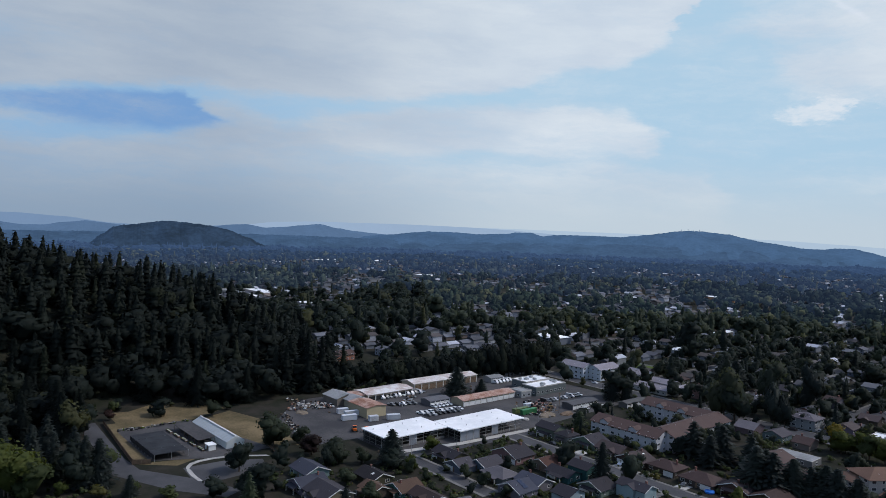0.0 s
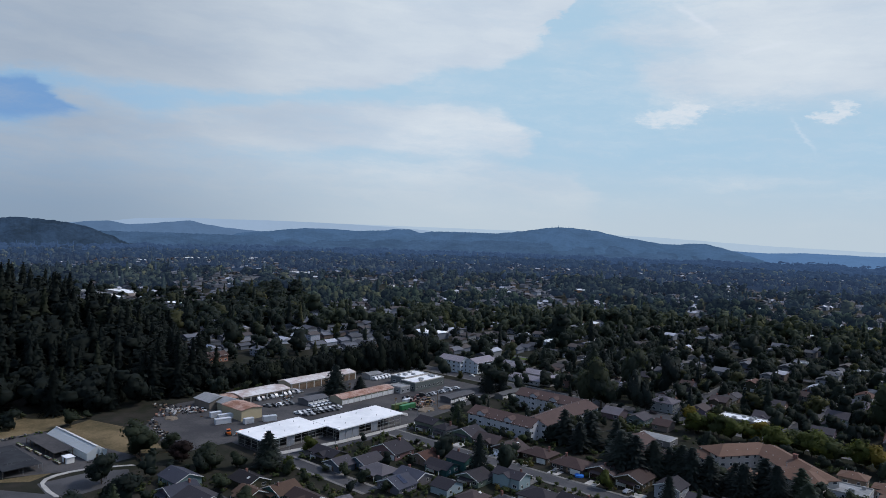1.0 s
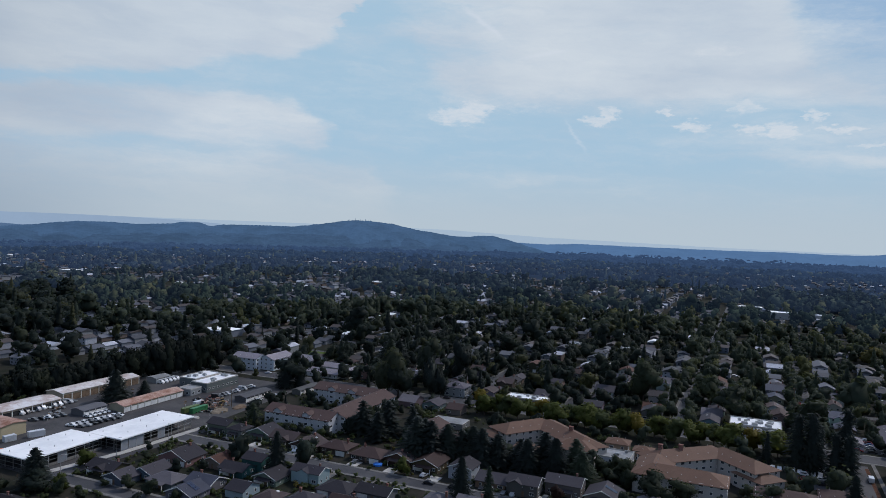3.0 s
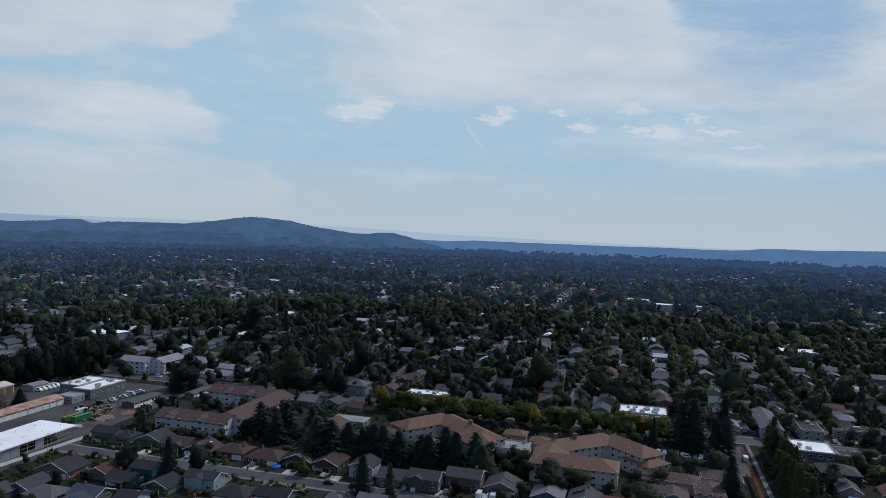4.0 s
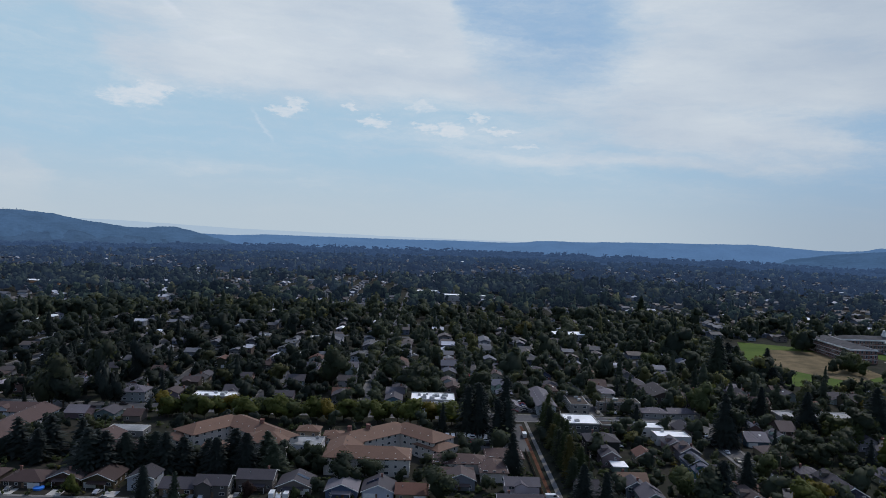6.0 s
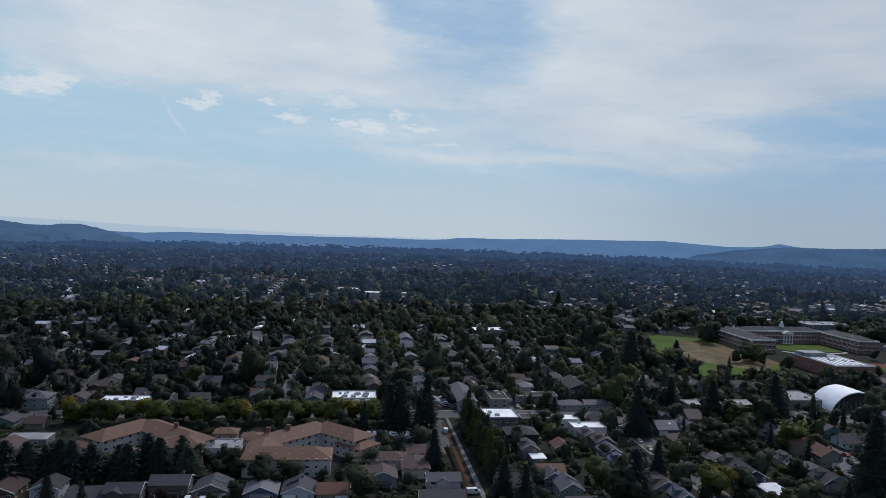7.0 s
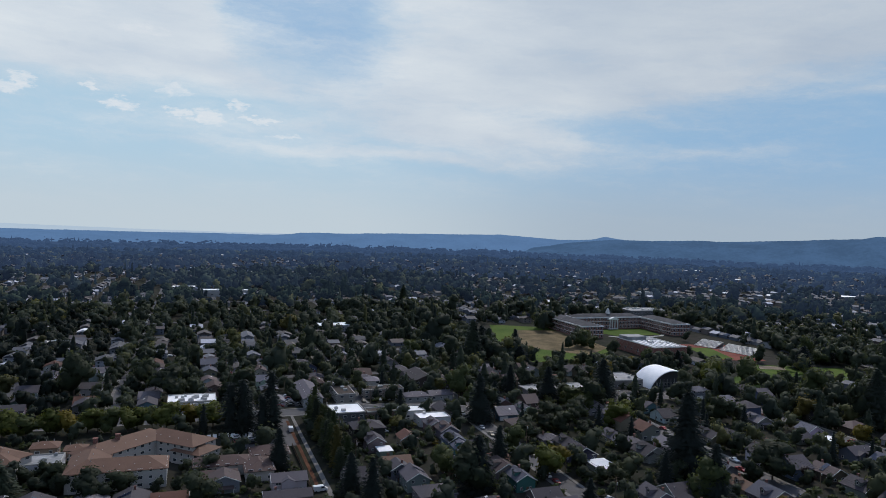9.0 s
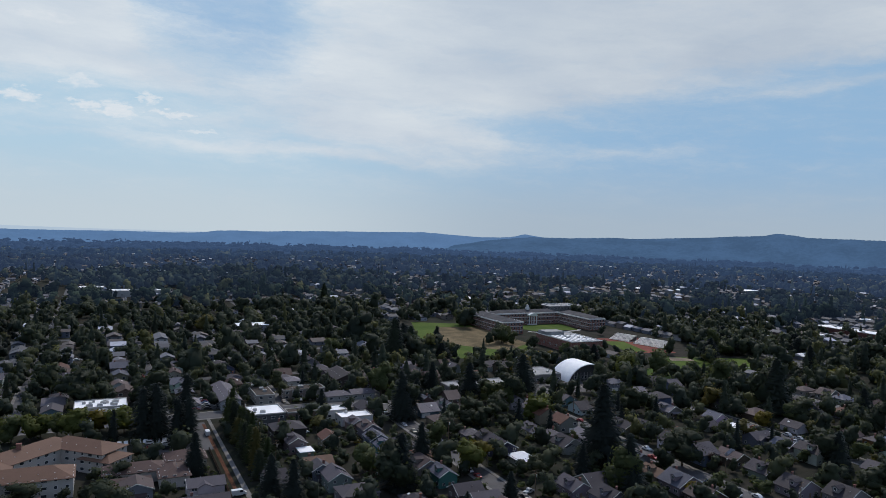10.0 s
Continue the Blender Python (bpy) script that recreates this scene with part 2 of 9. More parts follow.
def own_colour(name, vary, fine, rough, metal=0.0, bump=0.3, spec=0.35, boards=0.0, wear=(0.0, 0.0, 0.0), wear_amount=0.0):
    """The object's own colour, weathered; boards: the height of a lap board or course, for its relief."""
    def build(k):
        p = place(k)
        info = k.add("ShaderNodeObjectInfo")
        big = k.noise(p, 0.22, 4.0, 0.6)
        small = k.noise(p, fine, 5.0, 0.7)
        amount = k.m("ADD", 1.0 - vary, k.m("MULTIPLY", k.m("ADD", k.m("MULTIPLY", big, 0.9), k.m("MULTIPLY", small, 1.1)), vary))
        grey = k.add("ShaderNodeCombineColor", amount, amount, amount)
        col = k.mix(1.0, info.outputs["Color"], grey.outputs[0], "MULTIPLY")
        if wear_amount:
            col = k.mix(k.m("MULTIPLY", k.step(k.noise(p, 0.5, 6.0, 0.7), 0.52, 0.72), wear_amount), col, wear)
        relief = small
        if boards:
            z = k.add("ShaderNodeSeparateXYZ", p).outputs[2]
            relief = k.m("ADD", k.m("MULTIPLY", small, 0.3), k.m("FRACT", k.m("DIVIDE", z, boards)))
        return principled(k, col, rough, metal, relief, bump, 0.04, spec)
    return material(name, build)


def leaves(name, dark, light, autumn, seed_scale=1.0, shine=0.10, through=0.45):
    """Foliage: a hue of its own for each plant and each clump, and light that comes through the leaves."""
    def build(k):
        info = k.add("ShaderNodeObjectInfo")
        geo = k.add("ShaderNodeNewGeometry")
        tint = k.add("ShaderNodeAttribute")
        tint.attribute_name = "tint"
        own = k.m("FRACT", k.m("ADD", info.outputs["Random"], tint.outputs["Fac"]))
        per = geo.outputs["Random Per Island"]
        f = k.m("ADD", k.m("MULTIPLY", own, 0.78), k.m("MULTIPLY", per, 0.22))
        col = k.mix(f, dark, light)
        col = k.mix(k.m("MULTIPLY", k.step(own, 0.86, 1.0), 0.7), col, autumn)
        n = k.noise(geo.outputs["Position"], 0.9 * seed_scale, 3.0, 0.6)
        col = k.mix(k.step(n, 0.3, 0.75), k.mix(1.0, col, (0.78, 0.8, 0.78), "MULTIPLY"), col)
        p = principled(k, col, 0.62, 0.0, None, spec=shine)
        t = k.add("ShaderNodeBsdfTranslucent", k.mix(1.0, col, (1.3, 1.25, 0.75), "MULTIPLY"))
        mix = k.add("ShaderNodeMixShader", through, p, t)
        return mix.outputs[0]
    return material(name, build)


M = {}
M["asphalt"] = mottled("asphalt", (0.040, 0.040, 0.044), (0.074, 0.073, 0.077), 0.06, 2.2, 0.7, spec=0.16)
M["yard"] = mottled("worn_asphalt", (0.040, 0.039, 0.042), (0.080, 0.076, 0.075), 0.05, 0.9, 0.75, spec=0.12)
M["concrete"] = mottled("concrete", (0.28, 0.268, 0.25), (0.42, 0.405, 0.38), 0.12, 1.8, 0.9)
M["paving"] = mottled("old_concrete", (0.115, 0.112, 0.108), (0.19, 0.183, 0.172), 0.15, 1.8, 0.92, spec=0.06)
M["mulch"] = mottled("bark_mulch", (0.055, 0.026, 0.016), (0.11, 0.052, 0.032), 0.2, 1.6, 0.95, spec=0.06)
M["gravel"] = mottled("bare_earth", (0.13, 0.105, 0.08), (0.24, 0.20, 0.155), 0.08, 1.3, 0.95, spec=0.06)
M["dry"] = mottled("dry_grass", (0.075, 0.062, 0.034), (0.165, 0.125, 0.072), 0.06, 0.9, 0.95, spec=0.06)
M["turf"] = mottled("mown_grass", (0.0383, 0.0708, 0.0108), (0.0743, 0.1063, 0.0194), 0.03, 0.7, 0.9, spec=0.06)
M["track"] = mottled("running_track", (0.14, 0.045, 0.035), (0.19, 0.065, 0.05), 0.05, 1.5, 0.9, spec=0.06)
M["white_roof"] = mottled("white_roof_membrane", (0.66, 0.67, 0.68), (0.80, 0.80, 0.80), 0.07, 0.6, 0.7, bump=0.1)
M["bright_roof"] = mottled("glossy_white_roof", (0.72, 0.73, 0.74), (0.82, 0.82, 0.82), 0.2, 1.0, 0.38, bump=0.04)
M["pale_roof"] = mottled("weathered_pale_roof", (0.36, 0.28, 0.25), (0.60, 0.59, 0.59), 0.16, 0.7, 0.7, bump=0.1)
M["slate"] = mottled("grey_roof_felt", (0.040, 0.041, 0.045), (0.075, 0.075, 0.08), 0.1, 1.0, 0.85, bump=0.1, spec=0.12)
M["brown_felt"] = mottled("brown_roof_felt", (0.040, 0.034, 0.030), (0.070, 0.058, 0.050), 0.12, 1.0, 0.9, bump=0.15, spec=0.08)
M["metal_roof"] = mottled("pale_metal_roof", (0.15, 0.155, 0.16), (0.27, 0.275, 0.28), 0.1, 1.1, 0.75, 0.0, 0.1)
M["rust_roof"] = mottled("rusted_metal_roof", (0.20, 0.085, 0.05), (0.42, 0.30, 0.25), 0.14, 0.9, 0.75, 0.1)
M["shingle"] = own_colour("asphalt_shingles", 0.5, 2.6, 0.72, boards=0.16, spec=0.18)
M["wall"] = own_colour("painted_siding", 0.2, 1.2, 0.75, boards=0.2, bump=0.35)
M["plain_wall"] = own_colour("painted_plaster", 0.25, 1.5, 0.85)
M["paint"] = own_colour("car_paint", 0.06, 3.0, 0.28, 0.1, 0.02, 0.6)
M["car_white"] = mottled("white_car_paint", (0.60, 0.61, 0.62), (0.68, 0.68, 0.69), 0.3, 3.0, 0.25, 0.0, 0.02, 0.6)
M["car_silver"] = mottled("silver_car_paint", (0.30, 0.31, 0.33), (0.42, 0.43, 0.44), 0.3, 3.0, 0.25, 0.3, 0.02, 0.6)
M["car_dark"] = mottled("dark_car_paint", (0.012, 0.012, 0.015), (0.05, 0.03, 0.03), 0.05, 3.0, 0.25, 0.0, 0.02, 0.6)
M["sheet"] = own_colour("painted_steel", 0.25, 1.0, 0.5, 0.15, 0.1, 0.5, wear=(0.14, 0.07, 0.04), wear_amount=0.5)
M["trim"] = mottled("white_trim", (0.50, 0.50, 0.49), (0.62, 0.62, 0.61), 0.5, 4.0, 0.6, bump=0.05)
M["dark"] = mottled("dark_interior", (0.012, 0.013, 0.015), (0.022, 0.022, 0.024), 0.4, 2.0, 0.8)
M["rubber"] = mottled("tyre_rubber", (0.012, 0.012, 0.012), (0.022, 0.022, 0.022), 1.0, 8.0, 0.85)
M["bark"] = mottled("bark", (0.045, 0.034, 0.026), (0.085, 0.065, 0.05), 0.5, 3.0, 0.95, bump=0.6)
M["timber"] = mottled("weathered_timber", (0.09, 0.06, 0.04), (0.17, 0.12, 0.08), 0.3, 3.5, 0.9)
M["steel"] = mottled("galvanised_steel", (0.32, 0.33, 0.34), (0.45, 0.46, 0.47), 0.3, 3.0, 0.45, 0.8, 0.05)
M["solar"] = mottled("solar_cells", (0.008, 0.012, 0.03), (0.014, 0.022, 0.05), 0.8, 6.0, 0.15, 0.0, 0.02, 0.6)
M["blue_cover"] = mottled("blue_plastic", (0.02, 0.12, 0.45), (0.03, 0.17, 0.55), 0.6, 3.0, 0.35)
M["netting"] = mottled("shade_netting", (0.012, 0.014, 0.018), (0.03, 0.033, 0.038), 0.2, 2.0, 0.9)
M["leaf"] = leaves("broad_leaves", (0.0430, 0.0580, 0.0260), (0.0900, 0.1080, 0.0460), (0.12, 0.09, 0.025))
M["needle"] = leaves("fir_needles", (0.0150, 0.0205, 0.0195), (0.0280, 0.0360, 0.0310), (0.05, 0.065, 0.03), through=0.14)
# Darker copy of fir_needles; the hill wood's dimness is in its base colour.
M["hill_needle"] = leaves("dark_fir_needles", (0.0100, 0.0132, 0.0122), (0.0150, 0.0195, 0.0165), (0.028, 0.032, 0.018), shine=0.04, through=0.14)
# A little haze blue is mixed into this dark green.
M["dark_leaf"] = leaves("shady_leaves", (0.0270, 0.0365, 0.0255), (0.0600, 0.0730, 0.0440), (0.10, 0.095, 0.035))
# Darkened leaves for the east side: cloud shade put into the colour.
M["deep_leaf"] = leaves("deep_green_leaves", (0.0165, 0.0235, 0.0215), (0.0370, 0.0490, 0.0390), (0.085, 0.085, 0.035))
M["gold"] = leaves("turning_leaves", (0.1023, 0.0882, 0.0182), (0.1841, 0.1418, 0.0252), (0.2046, 0.1440, 0.0210))
M["lime"] = leaves("yellow_green_leaves", (0.0570, 0.0740, 0.0200), (0.1080, 0.1220, 0.0330), (0.1368, 0.1122, 0.0210))
M["plum"] = leaves("purple_leaves", (0.022, 0.016, 0.016), (0.05, 0.03, 0.028), (0.06, 0.03, 0.02))
# Bluer base colour, standing in for the haze before distant trees.
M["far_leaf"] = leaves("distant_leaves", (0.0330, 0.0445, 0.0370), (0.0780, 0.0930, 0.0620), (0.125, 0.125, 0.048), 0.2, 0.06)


def _brick(k):
    t = k.tree.nodes.new("ShaderNodeTexBrick")
    t.inputs["Color1"].default_value, t.inputs["Color2"].default_value, t.inputs["Mortar"].default_value = (0.13, 0.042, 0.032, 1), (0.18, 0.065, 0.045, 1), (0.22, 0.19, 0.17, 1)
    t.inputs["Scale"].default_value = 2.0
    q = k.add("ShaderNodeSeparateXYZ", place(k))
    k.tree.links.new(k.add("ShaderNodeCombineXYZ", k.m("ADD", q.outputs[0], q.outputs[1]), q.outputs[2], 0.0).outputs[0], t.inputs["Vector"])
    col = k.mix(k.step(k.noise(place(k), 0.15, 4.0), 0.3, 0.7, 0.0, 0.4), t.outputs[0], (0.14, 0.06, 0.05))
    return principled(k, col, 0.9, 0.0, t.outputs[1], 0.2)


M["brick"] = material("red_brick", _brick)


def _glass(k):
    n = k.noise(place(k), 0.35, 2.0)
    return principled(k, k.mix(n, (0.012, 0.015, 0.02), (0.05, 0.058, 0.068)), 0.08, 0.0, None, spec=0.7)


M["glass"] = material("window_glass", _glass)


def _pale_glass(k):
    p = principled(k, (0.52, 0.56, 0.58), 0.35, 0.0, k.noise(place(k), 0.8), 0.1)
    return k.add("ShaderNodeMixShader", 0.35, p, k.add("ShaderNodeBsdfTranslucent", (0.6, 0.65, 0.66)).outputs[0]).outputs[0]


M["greenhouse"] = material("greenhouse_film", _pale_glass)


def _ground(k):
    p = place(k)
    big = k.noise(p, 0.012, 5.0, 0.6)
    mid = k.noise(p, 0.11, 4.0, 0.6)
    small = k.noise(p, 1.2, 5.0, 0.7)
    green = k.mix(mid, (0.012, 0.015, 0.010), (0.023, 0.026, 0.017))
    dry = k.mix(mid, (0.022, 0.020, 0.017), (0.042, 0.037, 0.031))
    f = k.step(k.m("ADD", k.m("MULTIPLY", big, 0.4), k.m("ADD", k.m("MULTIPLY", mid, 0.4), k.m("MULTIPLY", small, 0.2))), 0.4, 0.62)
    return principled(k, k.mix(f, green, dry), 0.95, 0.0, small, 0.4, 0.1, 0.05)


M["ground"] = material("grass_and_earth", _ground)


def _far_houses(slot):
    def build(k):
        r = k.add("ShaderNodeNewGeometry").outputs["Random Per Island"]
        ramp = k.tree.nodes.new("ShaderNodeValToRGB")
        ramp.color_ramp.interpolation = "CONSTANT"
        # The blue-weighted factors put distance haze into the base tones.
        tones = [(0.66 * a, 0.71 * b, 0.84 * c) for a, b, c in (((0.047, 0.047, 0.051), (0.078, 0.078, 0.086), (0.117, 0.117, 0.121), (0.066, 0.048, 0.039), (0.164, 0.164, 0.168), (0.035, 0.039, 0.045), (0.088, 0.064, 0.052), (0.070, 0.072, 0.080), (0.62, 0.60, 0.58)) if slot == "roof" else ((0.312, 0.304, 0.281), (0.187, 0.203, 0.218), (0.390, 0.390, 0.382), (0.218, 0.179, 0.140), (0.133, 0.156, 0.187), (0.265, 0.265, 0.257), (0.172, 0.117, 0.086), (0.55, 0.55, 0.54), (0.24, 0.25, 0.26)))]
        el = ramp.color_ramp.elements
        while len(el) < len(tones):
            el.new(0.5)
        for i, c in enumerate(tones):
            el[i].position, el[i].color = i / len(tones), (*c, 1)
        k.tree.links.new(r, ramp.inputs[0])
        n = k.noise(place(k), 0.8, 4.0, 0.7)
        return principled(k, k.mix(k.step(n, 0.3, 0.7, 0.0, 0.35), ramp.outputs[0], (0.05, 0.05, 0.052)), 0.8, 0.0, n, 0.2)
    return build


M["many_roofs"] = material("assorted_shingles", _far_houses("roof"))
M["many_walls"] = material("assorted_siding", _far_houses("wall"))


def backdrop(name, haze_glow, woods, amount, trees=False):
    """Land so far off that the air's blue haze is put in as emission; each tree may have a hue of its own."""
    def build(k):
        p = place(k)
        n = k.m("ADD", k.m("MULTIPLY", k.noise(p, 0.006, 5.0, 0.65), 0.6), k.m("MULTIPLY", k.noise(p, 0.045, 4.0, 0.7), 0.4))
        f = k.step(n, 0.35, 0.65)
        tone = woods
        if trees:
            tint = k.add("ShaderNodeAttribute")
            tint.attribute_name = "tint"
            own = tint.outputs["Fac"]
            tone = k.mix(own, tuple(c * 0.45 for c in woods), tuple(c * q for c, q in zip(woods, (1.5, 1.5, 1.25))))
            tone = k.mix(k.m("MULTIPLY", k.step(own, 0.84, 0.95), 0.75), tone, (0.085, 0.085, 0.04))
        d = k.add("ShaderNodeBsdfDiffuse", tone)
        e = k.add("ShaderNodeEmission", k.mix(f, tuple(c * (1 - amount) for c in haze_glow), tuple(c * (1 + amount) for c in haze_glow)))
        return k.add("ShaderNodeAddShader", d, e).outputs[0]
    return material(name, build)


# The blue of butte and ridges is air haze put in as emission.
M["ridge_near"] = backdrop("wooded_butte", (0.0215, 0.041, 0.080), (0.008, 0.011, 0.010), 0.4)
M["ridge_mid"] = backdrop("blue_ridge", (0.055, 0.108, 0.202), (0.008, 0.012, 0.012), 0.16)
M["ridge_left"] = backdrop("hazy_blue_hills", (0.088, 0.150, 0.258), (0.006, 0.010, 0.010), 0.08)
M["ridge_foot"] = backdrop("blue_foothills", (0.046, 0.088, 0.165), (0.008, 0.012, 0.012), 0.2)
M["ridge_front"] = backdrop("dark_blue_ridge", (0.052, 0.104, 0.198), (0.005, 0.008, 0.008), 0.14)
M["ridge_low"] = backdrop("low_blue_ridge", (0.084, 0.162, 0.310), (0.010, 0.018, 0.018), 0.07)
# Trees of the rings below: haze as emission over their leaf colour.
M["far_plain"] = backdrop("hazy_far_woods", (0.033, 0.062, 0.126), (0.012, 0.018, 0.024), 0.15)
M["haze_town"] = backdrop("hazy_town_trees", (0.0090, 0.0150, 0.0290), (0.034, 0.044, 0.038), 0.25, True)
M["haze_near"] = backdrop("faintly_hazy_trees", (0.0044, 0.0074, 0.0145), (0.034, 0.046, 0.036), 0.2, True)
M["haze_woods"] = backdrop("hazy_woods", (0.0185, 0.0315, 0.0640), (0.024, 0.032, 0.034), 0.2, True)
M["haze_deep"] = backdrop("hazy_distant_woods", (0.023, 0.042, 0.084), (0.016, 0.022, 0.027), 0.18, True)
# Pale ridges: haze emission only, its strength set by direction.
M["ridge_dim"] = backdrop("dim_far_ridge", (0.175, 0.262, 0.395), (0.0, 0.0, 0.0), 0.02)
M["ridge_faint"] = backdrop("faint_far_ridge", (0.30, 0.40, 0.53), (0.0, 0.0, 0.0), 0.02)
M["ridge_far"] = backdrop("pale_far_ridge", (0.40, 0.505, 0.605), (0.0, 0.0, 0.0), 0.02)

# ---- building blocks ----
def soften(me, normals):
    """Shade a crown as the round mass that its leaves make up."""
    at = me.attributes.new("custom_normal", "FLOAT_VECTOR", "POINT")
    at.data.foreach_set("vector", np.asarray(normals, dtype=np.float32).ravel())


def link_mesh(name, verts, faces, mats, slots=None, tint=None, normals=None):
    me = bpy.data.meshes.new(name)
    me.from_pydata(verts, [], faces, shade_flat=normals is None)
    if normals is not None:
        soften(me, normals)
    for mm in mats:
        me.materials.append(M[mm])
    if slots is not None:
        me.polygons.foreach_set("material_index", np.asarray(slots, dtype=np.int32))
    if tint is not None:
        at = me.attributes.new("tint", "FLOAT", "POINT")
        at.data.foreach_set("value", np.asarray(tint, dtype=np.float32))
    return me


def mesh_of(name, bm, *mats):
    me = bpy.data.meshes.new(name)
    bm.to_mesh(me)
    bm.free()
    for mm in mats:
        me.materials.append(M[mm])
    return me


def thing(name, x, y, z=0.0, turn=0.0, label="", category="", group="", kind=""):
    ob = new(name)
    ob.empty_display_size = 0.5
    ob.matrix_basis = pose(x, y, z, 0, 0, turn)
    return tagged(ob, label, category, group, kind)


def part(name, bm, mat, parent, label="", colour=None, at=None):
    """One mesh object under a thing or a part. bm: a bmesh or a mesh that pieces share."""
    me = bm if isinstance(bm, bpy.types.Mesh) else mesh_of(name, bm, mat)
    ob = new(name, me)
    ob.parent = parent
    if at is not None:
        ob.matrix_basis = at
    if colour is not None:
        ob.color = (*colour, 1.0)
    return tagged(ob, label)


def single(name, bm, mat, label, category="", kind="", colour=None, group=""):
    me = bm if isinstance(bm, bpy.types.Mesh) else mesh_of(name, bm, mat)
    ob = new(name, me)
    if colour is not None:
        ob.color = (*colour, 1.0)
    return tagged(ob, label, category, group, kind)


def box(bm, x0, x1, y0, y1, z0, z1, slot=0):
    v = [bm.verts.new(c) for c in ((x0, y0, z0), (x1, y0, z0), (x1, y1, z0), (x0, y1, z0), (x0, y0, z1), (x1, y0, z1), (x1, y1, z1), (x0, y1, z1))]
    for f in ((3, 2, 1, 0), (4, 5, 6, 7), (0, 1, 5, 4), (1, 2, 6, 5), (2, 3, 7, 6), (3, 0, 4, 7)):
        bm.faces.new([v[i] for i in f]).material_index = slot
    return v


def boxes(*many):
    bm = bmesh.new()
    for b in many:
        box(bm, *b)
    return bm


def prism(bm, ring, low, high):
    """A slab over a ring of (x, y); low and high are heights or lists of them."""
    n = len(ring)
    lo = low if isinstance(low, (list, tuple)) else [low] * n
    hi = high if isinstance(high, (list, tuple)) else [high] * n
    a = [bm.verts.new((x, y, z)) for (x, y), z in zip(ring, lo)]
    b = [bm.verts.new((x, y, z)) for (x, y), z in zip(ring, hi)]
    bm.faces.new(list(reversed(a)))
    bm.faces.new(b)
    for i in range(n):
        j = (i + 1) % n
        bm.faces.new((a[i], a[j], b[j], b[i]))


def slope(bm, corners, thick=0.18):
    """A roof slab: four or three corners of its upper face."""
    top = [bm.verts.new(c) for c in corners]
    low = [bm.verts.new((c[0], c[1], c[2] - thick)) for c in corners]
    bm.faces.new(top)
    bm.faces.new(list(reversed(low)))
    n = len(top)
    for i in range(n):
        j = (i + 1) % n
        bm.faces.new((top[j], top[i], low[i], low[j]))


def smooth01(v):
    v = min(1.0, max(0.0, v))
    return v * v * (3 - 2 * v)


def land(x, y):
    """The height of the ground: level near by, a wooded hill to the east, falling away to the far plain."""
    r = math.hypot(x, y)
    z = -58.0 * smooth01((r - 650) / 4000)
    crest = float(np.interp(y, (-260, -100, 73, 105, 150, 207, 240, 266), (0, 76, 68, 58, 47, 37, 15, 0)))
    hill = crest * smooth01((-x - 398) / 115) * (1 - smooth01((-x - 520) / 150))
    return z + hill


TAKEN = []                       # footprints: x0, x1, y0, y1


def take(x, y, w, d, gap=0.0):
    TAKEN.append((x - w / 2 - gap, x + w / 2 + gap, y - d / 2 - gap, y + d / 2 + gap))


def is_free(x, y, gap=0.0):
    for a, b, c, d in TAKEN:
        if a - gap < x < b + gap and c - gap < y < d + gap:
            return False
    return True


# ---- ground, roads, pavements ----
def make_ground():
    rs = [0.0]
    while rs[-1] < 4960:
        r = rs[-1]
        rs.append(r + (14 if r < 900 else 60 if r < 2000 else 180))
    n = 220
    verts, faces, slots = [], [], []
    for r in rs:
        for i in range(n):
            a = 2 * math.pi * i / n
            x, y = r * math.sin(a), r * math.cos(a)
            verts.append((x, y, land(x, y)))
    for j in range(len(rs) - 1):
        for i in range(n):
            p, q = j * n + i, j * n + (i + 1) % n
            faces.append((p, q, q + n, p + n))
            # Past 1500 m the ground's materials carry haze as emission.
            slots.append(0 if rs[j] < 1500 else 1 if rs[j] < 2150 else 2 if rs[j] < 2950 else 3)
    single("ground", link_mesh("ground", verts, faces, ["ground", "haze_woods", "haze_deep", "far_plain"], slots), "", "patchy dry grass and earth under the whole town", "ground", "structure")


make_ground()


def sheet(name, ring, mat, label, category, top=0.03, low=-0.3, kind="structure"):
    bm = bmesh.new()
    prism(bm, ring, low, top)
    return single(name, bm, mat, label, category, kind)


def rect(x0, x1, y0, y1):
    return [(x0, y0), (x1, y0), (x1, y1), (x0, y1)]


AVENUES = (-284, -222, -160, -98, -36, 30, 94, 152, 214, 276, 338, 400, 462, 524, 586, 650)   # run along y, past the cross street
NORTH_AVENUES = (147, 235, 323, 411)                                                         # the same, on the near side
CROSS = (388, 478, 566, 654, 742, 830, 918)                                                  # run along x


def lane(name, x0, x1, y0, y1, wide_pave=True):
    """A street with its kerbs and pavements on both sides."""
    road = sheet(name, rect(x0, x1, y0, y1), "asphalt", "grey asphalt street with patched surface", "road")
    along = (x1 - x0) > (y1 - y0)
    for s in (0, 1):
        if along:
            a = y0 - 3.2 if s == 0 else y1
            ring = rect(x0, x1, a + (0 if s else 1.6), a + (1.6 if s else 3.2))
        else:
            a = x0 - 3.2 if s == 0 else x1
            ring = rect(a + (0 if s else 1.6), a + (1.6 if s else 3.2), y0, y1)
        sheet("pavement", ring, "paving", "grey concrete pavement with a raised kerb", "pavement", 0.14)
    TAKEN.append((x0 - 2, x1 + 2, y0 - 2, y1 + 2))


